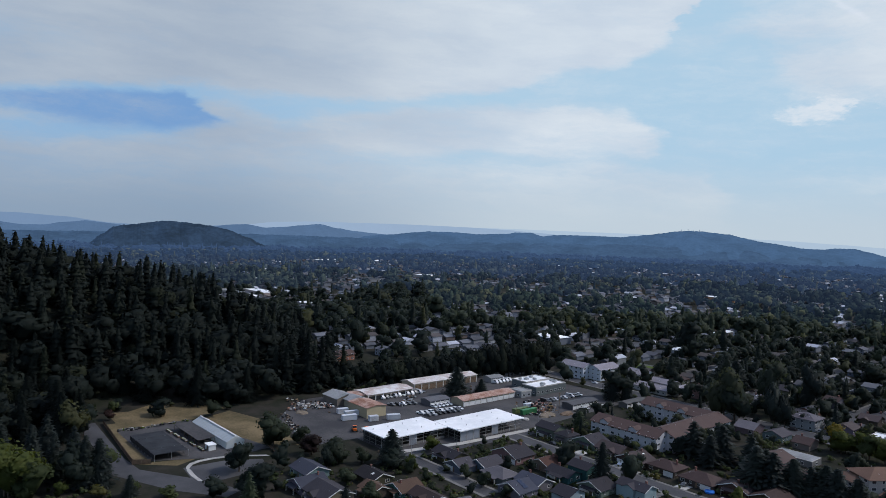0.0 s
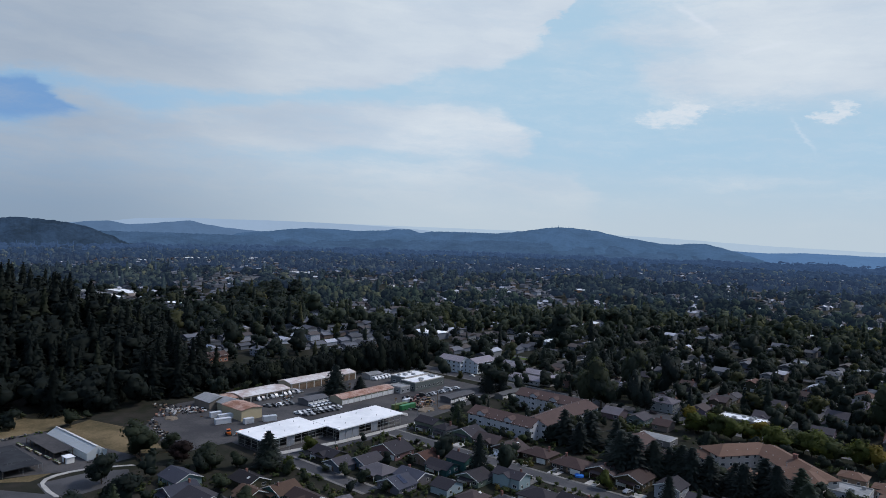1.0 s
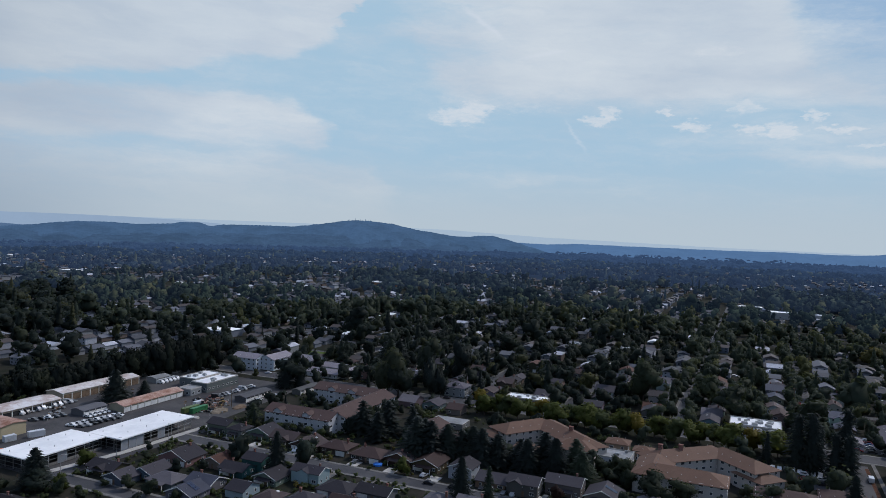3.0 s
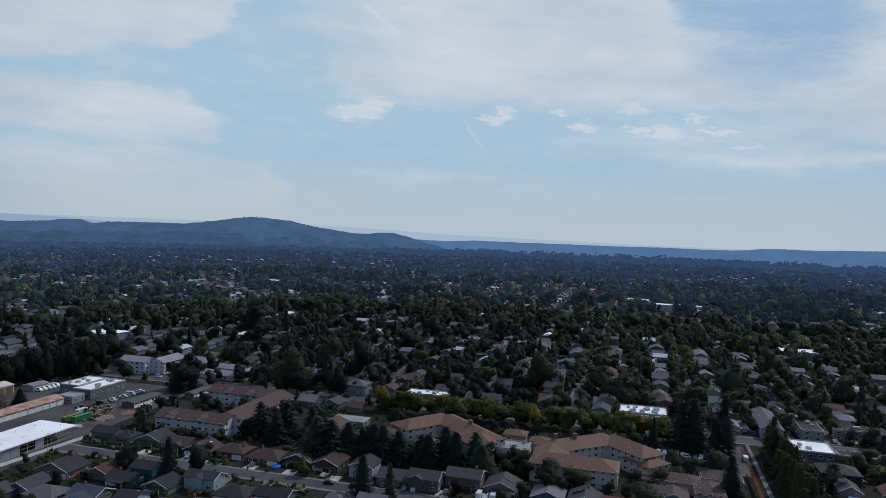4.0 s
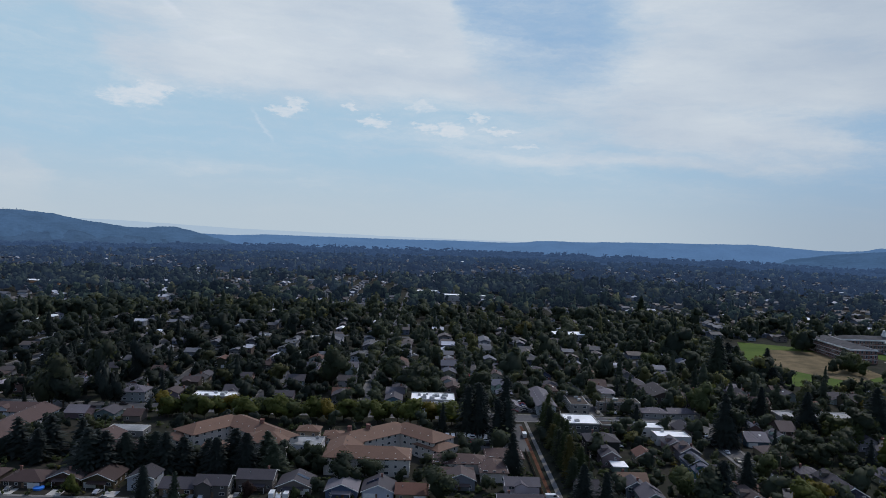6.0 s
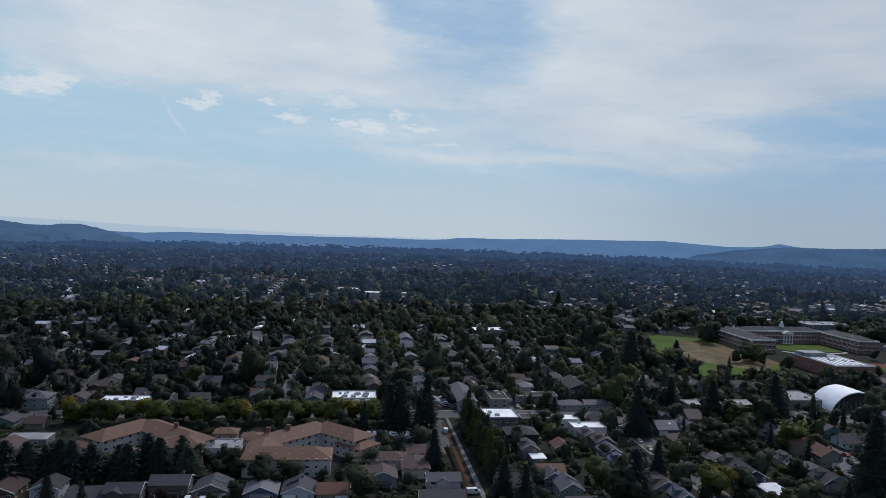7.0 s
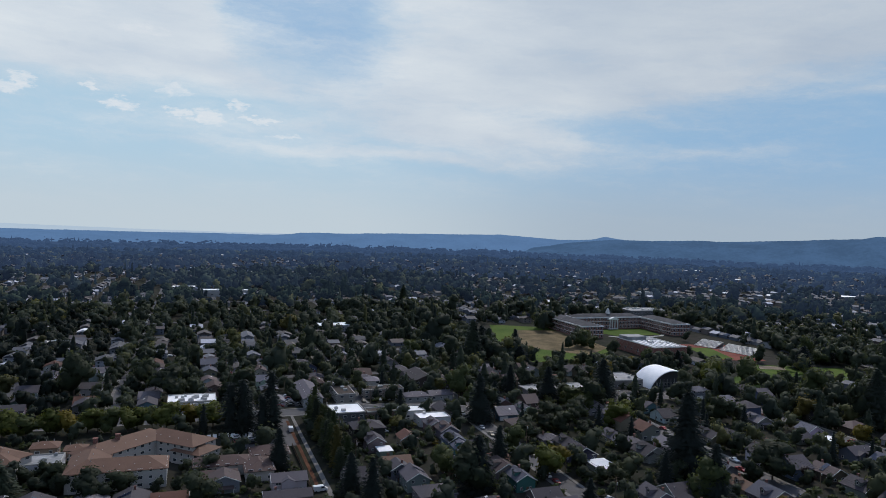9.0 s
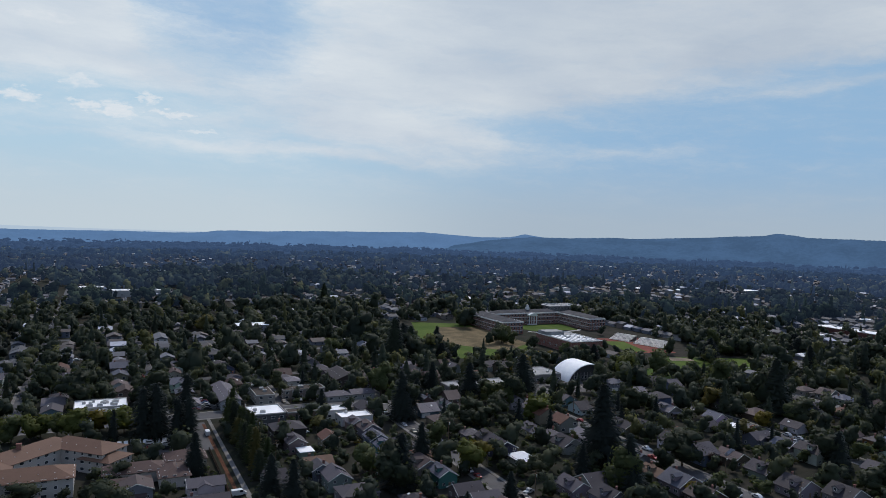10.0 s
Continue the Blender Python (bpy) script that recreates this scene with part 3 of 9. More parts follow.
def make_streets():
    lane("road", -420, 560, 382, 394)
    lane("road", -250, 44, 252.5, 260)
    lane("road", -250, -196, 190.5, 197)
    for x in NORTH_AVENUES:
        lane("road", x - 4.2, x + 4.2, 60, 380)
    for x in AVENUES:
        if not 240 < x < 490:
            lane("road", x - 4, x + 4, 397.5, 640)
    for y in CROSS[1:]:
        for x0, x1 in ((-420, 232), (550, 640)) if 470 < y < 700 else ((-420, 640),):
            road = sheet("road", rect(x0, x1, y - 4, y + 4), "asphalt", "grey asphalt cross street", "road", 0.035)
            TAKEN.append((x0, x1, y - 5, y + 5))
    for x in AVENUES:
        bm = bmesh.new()
        for i in range(2 if 240 < x < 490 else 0, 8):
            y0 = 640 + i * 60
            prism(bm, rect(x - 3, x + 3, y0, y0 + 60), [land(x, y0 - 0) - 0.5] * 2 + [land(x, y0 + 60) - 0.5] * 2, [land(x, y0) + 0.05] * 2 + [land(x, y0 + 60) + 0.05] * 2)
        single("road", bm, "asphalt", "grey asphalt street running away between far houses", "road", "structure")
        TAKEN.append((x - 5.5, x + 5.5, 760 if 240 < x < 490 else 640, 1120))
    # the works yard, its track and the lane before it
    sheet("yard", [(-330, 168), (-288, 168), (-286, 190), (-254, 190), (-250, 286), (-256, 372), (-352, 372), (-366, 300), (-366, 200)], "yard", "worn grey asphalt of a works yard", "yard", 0.03)
    sheet("pavement", [(-261.5, 186), (-257.5, 186), (-249.5, 226), (-246, 282), (-249.5, 282), (-253, 227)], "concrete", "pale new concrete pavement beside the long shed", "pavement", 0.15)
    sheet("road", [(-257, 184), (-249, 184), (-243, 250), (-241, 290), (-245.6, 290), (-249, 226)], "asphalt", "narrow asphalt lane beside the yard", "road", 0.032)
    TAKEN.extend([(-366, -246, 168, 372)])
    # the lane, turning place and dry fields round the nursery
    sheet("road", [(-380, 88), (-318, 84), (-300, 82), (-270, 96), (-252, 110), (-256, 118), (-278, 107), (-300, 93), (-318, 92), (-380, 96)], "asphalt", "narrow asphalt lane bending past the nursery", "road")
    sheet("driveway", [(-292, 108), (-276, 106), (-270, 116), (-272, 136), (-284, 140), (-291, 128)], "asphalt", "short asphalt turning place at the lane", "road", 0.036)
    way = [(-273.8, 107.4), (-281, 107.2), (-287, 107.9), (-292, 109.2), (-295.6, 112), (-297.3, 116), (-297.6, 121.5), (-296.4, 128), (-292.5, 136), (-288, 143.5)]
    ring = way + [(x + 2.0 - 0.9 * (y < 109), y + (1.6 if y < 109 else 0.6)) for x, y in reversed(way)]
    sheet("kerb", ring, "concrete", "curved pale concrete kerb and path", "kerb", 0.15)
    sheet("field", [(-418, 106), (-372, 104), (-360, 137), (-372, 160), (-402, 156)], "dry", "dry straw-coloured grass field below the wood", "field", 0.06)
    sheet("field", [(-358, 139), (-306, 146), (-292, 162), (-330, 170), (-366, 160)], "dry", "dry straw-coloured grass slope beside the greenhouse", "field", 0.06)
    sheet("field", [(-308, 92.8), (-296, 107), (-299, 114), (-301, 118), (-306, 99)], "dry", "strip of dry grass inside the nursery fence", "field", 0.05)
    sheet("field", [(-374, 99.2), (-308, 93.6), (-307.5, 100.2), (-358.6, 101), (-361, 136.6), (-370, 130)], "dry", "band of dry grass between nursery and fence", "field", 0.055)
    sheet("paving", [(-359, 100.5), (-308, 99.6), (-294.5, 128.6), (-296.5, 150), (-361, 136)], "yard", "dark asphalt floor of the plant nursery", "yard", 0.07)
    TAKEN.extend([(-372, -270, 82, 168), (-380, -250, 82, 118)])
    # the school's grass, track and car park
    sheet("playing_field", [(252, 494), (328, 478), (352, 560), (362, 660), (300, 690), (268, 600)], "turf", "green and sun-browned grass of a school field", "field", 0.06)
    sheet("infield", [(270, 566), (312, 512), (350, 540), (358, 640), (310, 650)], "dry", "bare brown earth of a ball field", "field", 0.09)
    sheet("playing_field", [(346, 384), (470, 374), (500, 420), (432, 450), (366, 408)], "turf", "bright green mown grass of a ball field", "field", 0.06)
    sheet("infield", [(420, 436), (438, 428), (446, 438), (430, 448)], "gravel", "tan earth infield of the ball field", "field", 0.09)
    sheet("running_track", [(414, 474), (452, 462), (474, 536), (428, 548)], "track", "red running track round a dark pitch", "track", 0.05)
    sheet("pitch", [(412, 478), (430, 474), (446, 524), (426, 532)], "turf", "dark green sports pitch inside the track", "field", 0.09)
    sheet("path", [(388, 600), (394, 594), (410, 590), (430, 590), (448, 594), (454, 600), (451, 602), (446, 597), (430, 593.4), (410, 593.4), (396, 597), (391, 602)], "concrete", "curved pale path round the forecourt lawn", "path", 0.08)
    sheet("lawn", [(398, 602), (450, 600), (456, 640), (384, 640)], "turf", "mown green lawn in the school's forecourt", "lawn", 0.06)
    sheet("parking", [(190, 372), (300, 368), (300, 380), (196, 380)], "asphalt", "asphalt parking beside the school", "road", 0.04)
    sheet("lawn", [(-330, 452), (-310, 452), (-306, 478), (-328, 476)], "turf", "bright green lawn among dark trees", "lawn", 0.06)
    sheet("parking", [(18, 330), (50, 330), (50, 376), (18, 376)], "asphalt", "small asphalt car park beside the retirement home", "road", 0.045)
    sheet("parking", [(46, 400), (64, 400), (64, 430), (46, 430)], "asphalt", "asphalt parking lot filled with cars", "road", 0.045)
    sheet("path", [(51.6, 262), (53.8, 262), (53.4, 380), (51.9, 380)], "paving", "straight grey concrete path", "path", 0.13)
    sheet("verge", [(48.4, 275), (49.9, 275), (49.9, 372), (48.4, 372)], "mulch", "strip of rust-brown bark mulch beside the path", "verge", 0.08)
    TAKEN.extend([(-140, 22, 362, 381), (252, 362, 478, 690), (346, 520, 374, 450), (404, 482, 458, 552), (190, 300, 366, 384), (350, 500, 470, 690), (8, 52, 330, 378), (45.5, 56, 262, 384)])


make_streets()

# ---- houses ----
ROOF = {"blue": (0.077, 0.082, 0.112), "grey": (0.090, 0.082, 0.096), "charcoal": (0.050, 0.045, 0.055), "black": (0.032, 0.027, 0.030), "tan": (0.181, 0.110, 0.076), "brown": (0.077, 0.049, 0.045), "taupe": (0.104, 0.077, 0.076), "rust": (0.154, 0.073, 0.053), "light": (0.208, 0.192, 0.215), "bluegrey": (0.108, 0.114, 0.148), "whiteroof": (0.756, 0.694, 0.770), "clay": (0.120, 0.069, 0.048), "clay_dark": (0.071, 0.045, 0.040)}
WALL = {"paleblue": (0.258, 0.327, 0.396), "tan": (0.284, 0.232, 0.172), "brown": (0.112, 0.082, 0.060), "teal": (0.043, 0.155, 0.172), "grey": (0.232, 0.241, 0.245), "blue": (0.112, 0.163, 0.232), "bluegrey": (0.155, 0.181, 0.206), "white": (0.568, 0.576, 0.585), "taupe": (0.189, 0.172, 0.150), "black": (0.026, 0.026, 0.028), "navy": (0.039, 0.056, 0.090), "orange": (0.275, 0.120, 0.052)}
ROOF_WORD = {"blue": "blue-grey", "bluegrey": "blue-grey", "whiteroof": "white", "light": "light grey", "charcoal": "charcoal", "clay": "clay-brown", "clay_dark": "brown"}
WALL_WORD = {"paleblue": "pale blue", "bluegrey": "blue-grey"}


def window_mesh(name, w, h):
    bm = bmesh.new()
    t = 0.09
    for b in ((-w / 2, -w / 2 + t, -0.05, 0.06, 0, h), (w / 2 - t, w / 2, -0.05, 0.06, 0, h), (-w / 2 + t, w / 2 - t, -0.05, 0.06, 0, t), (-w / 2 + t, w / 2 - t, -0.05, 0.06, h - t, h), (-0.03, 0.03, -0.04, 0.05, t, h - t)):
        box(bm, *b)
    frame_me = mesh_of(name + "_frame", bm, "trim")
    pane = mesh_of(name + "_pane", boxes((-w / 2 + t, w / 2 - t, -0.02, 0.03, t, h - t)), "glass")
    return frame_me, pane


def one_window(name, w, h, t=0.1):
    """Frame and sunk pane in one piece, for houses farther off."""
    v, f, m = [], [], []
    for x0, x1, z0, z1, y in ((-w / 2, w / 2, 0, h, 0.05), (-w / 2, w / 2, 0, h, -0.06), (-w / 2 + t, w / 2 - t, t, h - t, -0.06), (-w / 2 + t, w / 2 - t, t, h - t, -0.01)):
        v += [(x0, y, z0), (x1, y, z0), (x1, y, z1), (x0, y, z1)]
    for a in (0, 4, 8):
        for i in range(4):
            j = (i + 1) % 4
            f.append((a + i, a + j, a + 4 + j, a + 4 + i))
            m.append(0)
    f += [(12, 13, 14, 15)]
    m += [1]
    return link_mesh(name, v, f, ["trim", "glass"], m)


WIN = {"small": window_mesh("small_window", 1.1, 1.2), "wide": window_mesh("wide_window", 2.0, 1.3), "tall": window_mesh("tall_window", 1.5, 2.1)}
WIN_ONE = {"small": one_window("small_window", 1.2, 1.3), "wide": one_window("wide_window", 2.0, 1.3), "tall": one_window("tall_window", 1.7, 2.1), "school": one_window("school_window", 1.9, 2.4, 0.12)}
_bm = boxes((-0.5, 0.5, -0.06, 0.05, 0, 2.1))
box(_bm, -0.35, 0.35, -0.08, -0.05, 1.2, 1.9)
DOOR = mesh_of("door", _bm, "timber")
_bm = boxes((-2.3, 2.3, -0.05, 0.05, 0, 2.2))
for _i in range(4):
    box(_bm, -2.25, 2.25, -0.08, -0.04, 0.06 + _i * 0.54, 0.52 + _i * 0.54)
GARAGE = mesh_of("garage_door", _bm, "trim")
_bm = boxes((-0.4, 0.4, -0.3, 0.3, -1.2, 0.9), (-0.48, 0.48, -0.38, 0.38, 0.9, 1.02))
PORCH = mesh_of("porch_post", boxes((-0.09, 0.09, -0.09, 0.09, -0.1, 2.4)), "trim")
CHIMNEY = mesh_of("chimney", _bm, "brick")
_bm = boxes((-0.8, 0.8, -0.5, 0.5, 0, 0.06))
PANEL = mesh_of("solar_panel", _bm, "solar")
SKYLIGHT = mesh_of("skylight", boxes((-0.5, 0.5, -0.6, 0.6, -0.05, 0.12)), "trim")
_bm = bmesh.new()
bmesh.ops.create_cone(_bm, cap_ends=True, segments=8, radius1=0.14, radius2=0.14, depth=0.7)
VENT = mesh_of("vent_pipe", _bm, "steel")
ROOF_VENT = mesh_of("roof_vent", boxes((-0.14, 0.14, -0.12, 0.12, -0.15, 0.12)), "trim")


def gable_bm(w, d, h, rise, axis):
    """Walls up to the roof: the long way runs along axis."""
    bm = bmesh.new()
    a, b = w / 2, d / 2
    if axis == "x":
        lo = [(-a, -b), (a, -b), (a, b), (-a, b)]
        top = [(-a, 0), (a, 0)]
    else:
        lo = [(a, -b), (a, b), (-a, b), (-a, -b)]
        top = [(0, -b), (0, b)]
    v0 = [bm.verts.new((x, y, -0.4)) for x, y in lo]
    v1 = [bm.verts.new((x, y, h)) for x, y in lo]
    t = [bm.verts.new((x, y, h + rise)) for x, y in top]
    bm.faces.new(list(reversed(v0)))
    bm.faces.new((v0[0], v0[1], v1[1], v1[0]))
    bm.faces.new((v0[2], v0[3], v1[3], v1[2]))
    bm.faces.new((v0[1], v0[2], v1[2], t[1], v1[1]))
    bm.faces.new((v0[3], v0[0], v1[0], t[0], v1[3]))
    bm.faces.new((v1[0], v1[1], t[1], t[0]))
    bm.faces.new((v1[2], v1[3], t[0], t[1]))
    return bm


def gable_roof(bm, cx, cy, w, d, h, rise, axis, over=0.55):
    s = rise / ((d if axis == "x" else w) / 2)
    e = h - over * s + 0.16
    a, b, top = w / 2 + over, d / 2 + over, h + rise + 0.16
    if axis == "x":
        slope(bm, [(cx - a, cy - b, e), (cx + a, cy - b, e), (cx + a, cy, top), (cx - a, cy, top)])
        slope(bm, [(cx + a, cy + b, e), (cx - a, cy + b, e), (cx - a, cy, top), (cx + a, cy, top)])
    else:
        slope(bm, [(cx - a, cy + b, e), (cx - a, cy - b, e), (cx, cy - b, top), (cx, cy + b, top)])
        slope(bm, [(cx + a, cy - b, e), (cx + a, cy + b, e), (cx, cy + b, top), (cx, cy - b, top)])


def hip_roof(bm, cx, cy, w, d, h, rise, over=0.55):
    s = rise / (min(w, d) / 2)
    e = h - over * s + 0.16
    a, b, top = w / 2 + over, d / 2 + over, h + rise + 0.16
    k = abs(w - d) / 2 + 0.02
    if w >= d:
        p, q = (cx - k, cy, top), (cx + k, cy, top)
        c = [(cx - a, cy - b, e), (cx + a, cy - b, e), (cx + a, cy + b, e), (cx - a, cy + b, e)]
        slope(bm, [c[0], c[1], q, p]), slope(bm, [c[2], c[3], p, q]), slope(bm, [c[1], c[2], q]), slope(bm, [c[3], c[0], p])
    else:
        p, q = (cx, cy - k, top), (cx, cy + k, top)
        c = [(cx - a, cy - b, e), (cx + a, cy - b, e), (cx + a, cy + b, e), (cx - a, cy + b, e)]
        slope(bm, [c[1], c[2], q, p]), slope(bm, [c[3], c[0], p, q]), slope(bm, [c[0], c[1], p]), slope(bm, [c[2], c[3], q])


def add_window(parent, size, x, y, z, turn, split=True):
    at = pose(x, y, z, 0, 0, turn)
    if split:
        f = part("window", WIN[size][0], "", parent, at=at)
        part("pane", WIN[size][1], "", f)
    else:
        part("window", WIN_ONE[size], "", parent, at=at)


def facade(parent, w, d, h, rng, split, sides="nwe", step=3.4):
    """Rows of windows: n faces -y, w faces -x, e faces +x."""
    for floor in range(2 if h > 4.2 else 1):
        z = 1.0 + floor * 2.6
        if floor and z + 1.3 > h:
            break
        for side in sides:
            long = w if side == "n" else d
            n = max(1, int(long / step))
            for i in range(n):
                u = (i + 0.5) / n * long - long / 2
                if rng.random() < (0.22 if split else 0.5):
                    continue
                size = "wide" if rng.random() < 0.35 else "small"
                if side == "n":
                    if floor == 0 and abs(u) < 1.3:
                        continue
                    add_window(parent, size, u, -d / 2, z, 0, split)
                elif side == "w":
                    add_window(parent, size, -w / 2, u, z, -90, split)
                else:
                    add_window(parent, size, w / 2, u, z, 90, split)


HOUSES = []
rng_house = random.Random(11)


def house(x, y, w, d, h, axis, kind, roof, wall, extra="", split=True):
    rng = rng_house
    z0 = land(x, y)
    storeys = "two-storey" if h > 4.2 else "single-storey"
    rc, wc = ROOF[roof], WALL[wall]
    shape = {"gable": "gabled", "hip": "hipped", "flat": "flat"}[kind]
    ob = thing("house", x, y, z0, 0, f"{storeys} {WALL_WORD.get(wall, wall)} house with a {shape} {ROOF_WORD.get(roof, roof)} roof", "house")
    # Random tone, plus the dimmer left side put into the base colours.
    side_tone = (0.38 if x < 0 else 0.58) + 0.3 * rng.random()
    rc, wc = tuple(c * side_tone for c in rc), tuple(c * ((0.36 if x < -30 else 0.52) + 0.2 * rng.random()) for c in wc)
    span = d if axis == "x" else w
    rise = span / 2 * ((0.56 if x > 60 else 0.42) if kind == "gable" else 0.40) if kind != "flat" else 0.0
    bm = bmesh.new()
    if kind == "gable":
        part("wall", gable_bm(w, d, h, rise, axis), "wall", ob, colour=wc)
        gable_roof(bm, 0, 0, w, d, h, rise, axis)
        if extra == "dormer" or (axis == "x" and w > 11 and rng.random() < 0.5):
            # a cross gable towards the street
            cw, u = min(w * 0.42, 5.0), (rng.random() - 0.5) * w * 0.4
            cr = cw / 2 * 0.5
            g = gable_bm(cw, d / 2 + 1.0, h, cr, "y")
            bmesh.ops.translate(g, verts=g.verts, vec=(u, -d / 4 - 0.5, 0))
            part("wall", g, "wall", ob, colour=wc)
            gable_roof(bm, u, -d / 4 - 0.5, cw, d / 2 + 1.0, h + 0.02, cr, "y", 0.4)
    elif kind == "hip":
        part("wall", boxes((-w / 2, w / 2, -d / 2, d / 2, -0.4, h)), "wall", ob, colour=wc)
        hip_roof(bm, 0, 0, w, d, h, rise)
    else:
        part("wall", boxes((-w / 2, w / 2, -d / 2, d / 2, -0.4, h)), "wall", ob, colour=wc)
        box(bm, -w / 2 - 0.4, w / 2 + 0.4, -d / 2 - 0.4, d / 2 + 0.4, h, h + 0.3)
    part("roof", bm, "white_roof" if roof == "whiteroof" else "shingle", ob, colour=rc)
    facade(ob, w, d, h, rng, split and math.hypot(x, y) < 330, "nw" if x > 0 else "ne")
    side = rng.choice((-0.6, 0.6))
    if split:
        part("door", DOOR, "", ob, at=pose(side, -d / 2, 0.05))
    if kind == "gable" and split and (axis == "y" or math.hypot(x, y) < 300):
        # white boards along the edge of the gable
        bm, o, s = bmesh.new(), 0.58, rise / (span / 2)
        for q in (-1, 1):
            e = [(0, h + rise + 0.16), (q * (span / 2 + o), h - o * s + 0.16)]
            for u in ((-d / 2 - o,) if axis == "y" else (w / 2 + o,) if x < 0 else (-w / 2 - o,)):
                ring = [(e[0][0], e[0][1] - 0.3), (e[1][0], e[1][1] - 0.3), (e[1][0], e[1][1] + 0.03), (e[0][0], e[0][1] + 0.03)]
                vs = [[bm.verts.new((a, u + t, z) if axis == "y" else (u + t, a, z)) for a, z in ring] for t in (-0.05, 0.05)]
                bm.faces.new(vs[0]), bm.faces.new(list(reversed(vs[1])))
                for i in range(4):
                    j = (i + 1) % 4
                    bm.faces.new((vs[0][i], vs[1][i], vs[1][j], vs[0][j]))
        bmesh.ops.recalc_face_normals(bm, faces=list(bm.faces))
        part("fascia", bm, "trim", ob, "white gable boards")
    if w > 10 and rng.random() < 0.6:
        part("garage_door", GARAGE, "", ob, "pale panelled garage door", at=pose((w / 2 - 2.9) * rng.choice((-1, 1)), -d / 2 - 0.02, 0.02))
    if split and kind == "gable" and x > 40 and axis == "y" and extra != "solar" and d > 9:
        # a dormer on the slope towards the west, and a porch at the front
        u, z = d * (rng.random() - 0.5) * 0.3, h + rise * 0.42
        bm = gable_bm(2.6, w * 0.3, 1.5, 0.7, "y")
        dorm = part("dormer", bm, "wall", ob, colour=wc, at=pose(-w * 0.27, u, z, 0, 0, -90))
        bm = bmesh.new()
        gable_roof(bm, 0, 0, 2.6, w * 0.3, 1.5, 0.7, "y", 0.3)
        part("dormer_roof", bm, "shingle", dorm, colour=rc)
        part("window", WIN_ONE["small"], "", dorm, at=pose(0, -w * 0.15, 0.2, 0, 0, 0))
    if split and rng.random() < 0.45 and w > 7.5 and h < 5.6:
        bm = bmesh.new()
        pw = w * 0.62
        slope(bm, [(-pw / 2, -d / 2 - 2.4, 2.45), (pw / 2, -d / 2 - 2.4, 2.45), (pw / 2, -d / 2 + 0.1, 2.95), (-pw / 2, -d / 2 + 0.1, 2.95)], 0.14)
        part("porch_roof", bm, "shingle", ob, colour=rc)
        for sx in (-1, 1):
            part("porch_post", PORCH, "", ob, at=Matrix.Translation((sx * (pw / 2 - 0.2), -d / 2 - 2.2, 0)))
    low = 0.2 * span

    def on_roof(u):
        """A place on the slope that faces the sun or the street: along the ridge by u, half way up."""
        s = rng.choice((-1, 1))
        zz = h + rise * (1 - 2 * low / span) + 0.2
        pitch = math.degrees(math.atan2(rise, span / 2))
        return pose(u, s * low, zz, -s * pitch, 0, 0) if axis == "x" else pose(s * low, u, zz, 0, s * pitch, 0)

    if kind != "flat":
        long = w if axis == "x" else d
        if extra == "chimney" or rng.random() < 0.35:
            u = long * (0.3 if rng.random() < 0.5 else -0.25)
            part("chimney", CHIMNEY, "", ob, at=pose(u, 0.9, h + rise) if axis == "x" else pose(0.9, u, h + rise))
        if extra == "solar":
            base = on_roof(0)
            for i in range(3):
                for j in range(2):
                    off = Matrix.Translation(((i - 1) * 1.7, (j - 0.5) * 1.1, 0.08))
                    part("solar_panel", PANEL, "", ob, at=base @ off)
        if extra == "skylight" or rng.random() < 0.06:
            part("skylight", SKYLIGHT, "", ob, at=on_roof(long * 0.2))
        for _ in range(1 if split else 0):
            part("vent_pipe", VENT, "", ob, at=Matrix.Translation(on_roof((rng.random() - 0.5) * long * 0.7).translation))
    take(x, y, w, d, 1.2)
    HOUSES.append(ob)
    return ob


house(-254.8, 146.4, 13, 11, 3.2, "x", "gable", "blue", "paleblue")
house(-228.7, 139.7, 15, 13, 3.2, "x", "gable", "grey", "tan")
house(-242.4, 139.0, 10, 12, 3.2, "y", "gable", "blue", "paleblue")
house(-234.3, 164.1, 12.5, 10, 2.8, "x", "gable", "black", "brown", "chimney")
house(-216.9, 166.8, 11, 10.5, 2.8, "y", "gable", "tan", "teal")
house(-222.4, 156.3, 9.5, 8.5, 2.8, "x", "gable", "tan", "brown")
house(-237.5, 207.5, 14.5, 9, 2.8, "x", "gable", "charcoal", "brown")
house(-224.1, 202.0, 10.5, 8.5, 2.8, "y", "gable", "grey", "blue")
house(-219.2, 212.9, 10, 11.5, 2.8, "y", "gable", "grey", "blue")
house(-221.5, 231.6, 15, 12, 3, "y", "gable", "charcoal", "tan", "chimney")
house(-206.5, 208.6, 13, 10, 2.8, "x", "hip", "light", "grey")
house(-190.8, 202.7, 12, 10, 2.8, "y", "gable", "blue", "grey", "solar")
house(-203.6, 168.2, 14, 9, 2.8, "x", "gable", "brown", "tan")
house(-235.2, 272.7, 12, 9, 4.8, "x", "gable", "charcoal", "bluegrey")
house(-224.0, 271.7, 8.5, 9, 4.2, "x", "hip", "charcoal", "grey")
house(-212.6, 276.3, 12.5, 11, 3.2, "y", "gable", "charcoal", "grey", "skylight")
house(-198.7, 275.4, 13.5, 11, 3, "x", "gable", "taupe", "brown")
house(-184.6, 272.0, 13, 11, 3, "y", "gable", "taupe", "brown", "skylight")
house(-170.4, 275.2, 13.5, 11, 3, "x", "hip", "brown", "brown")
house(-152.9, 273.9, 15, 12, 2.8, "x", "hip", "brown", "brown", "chimney")
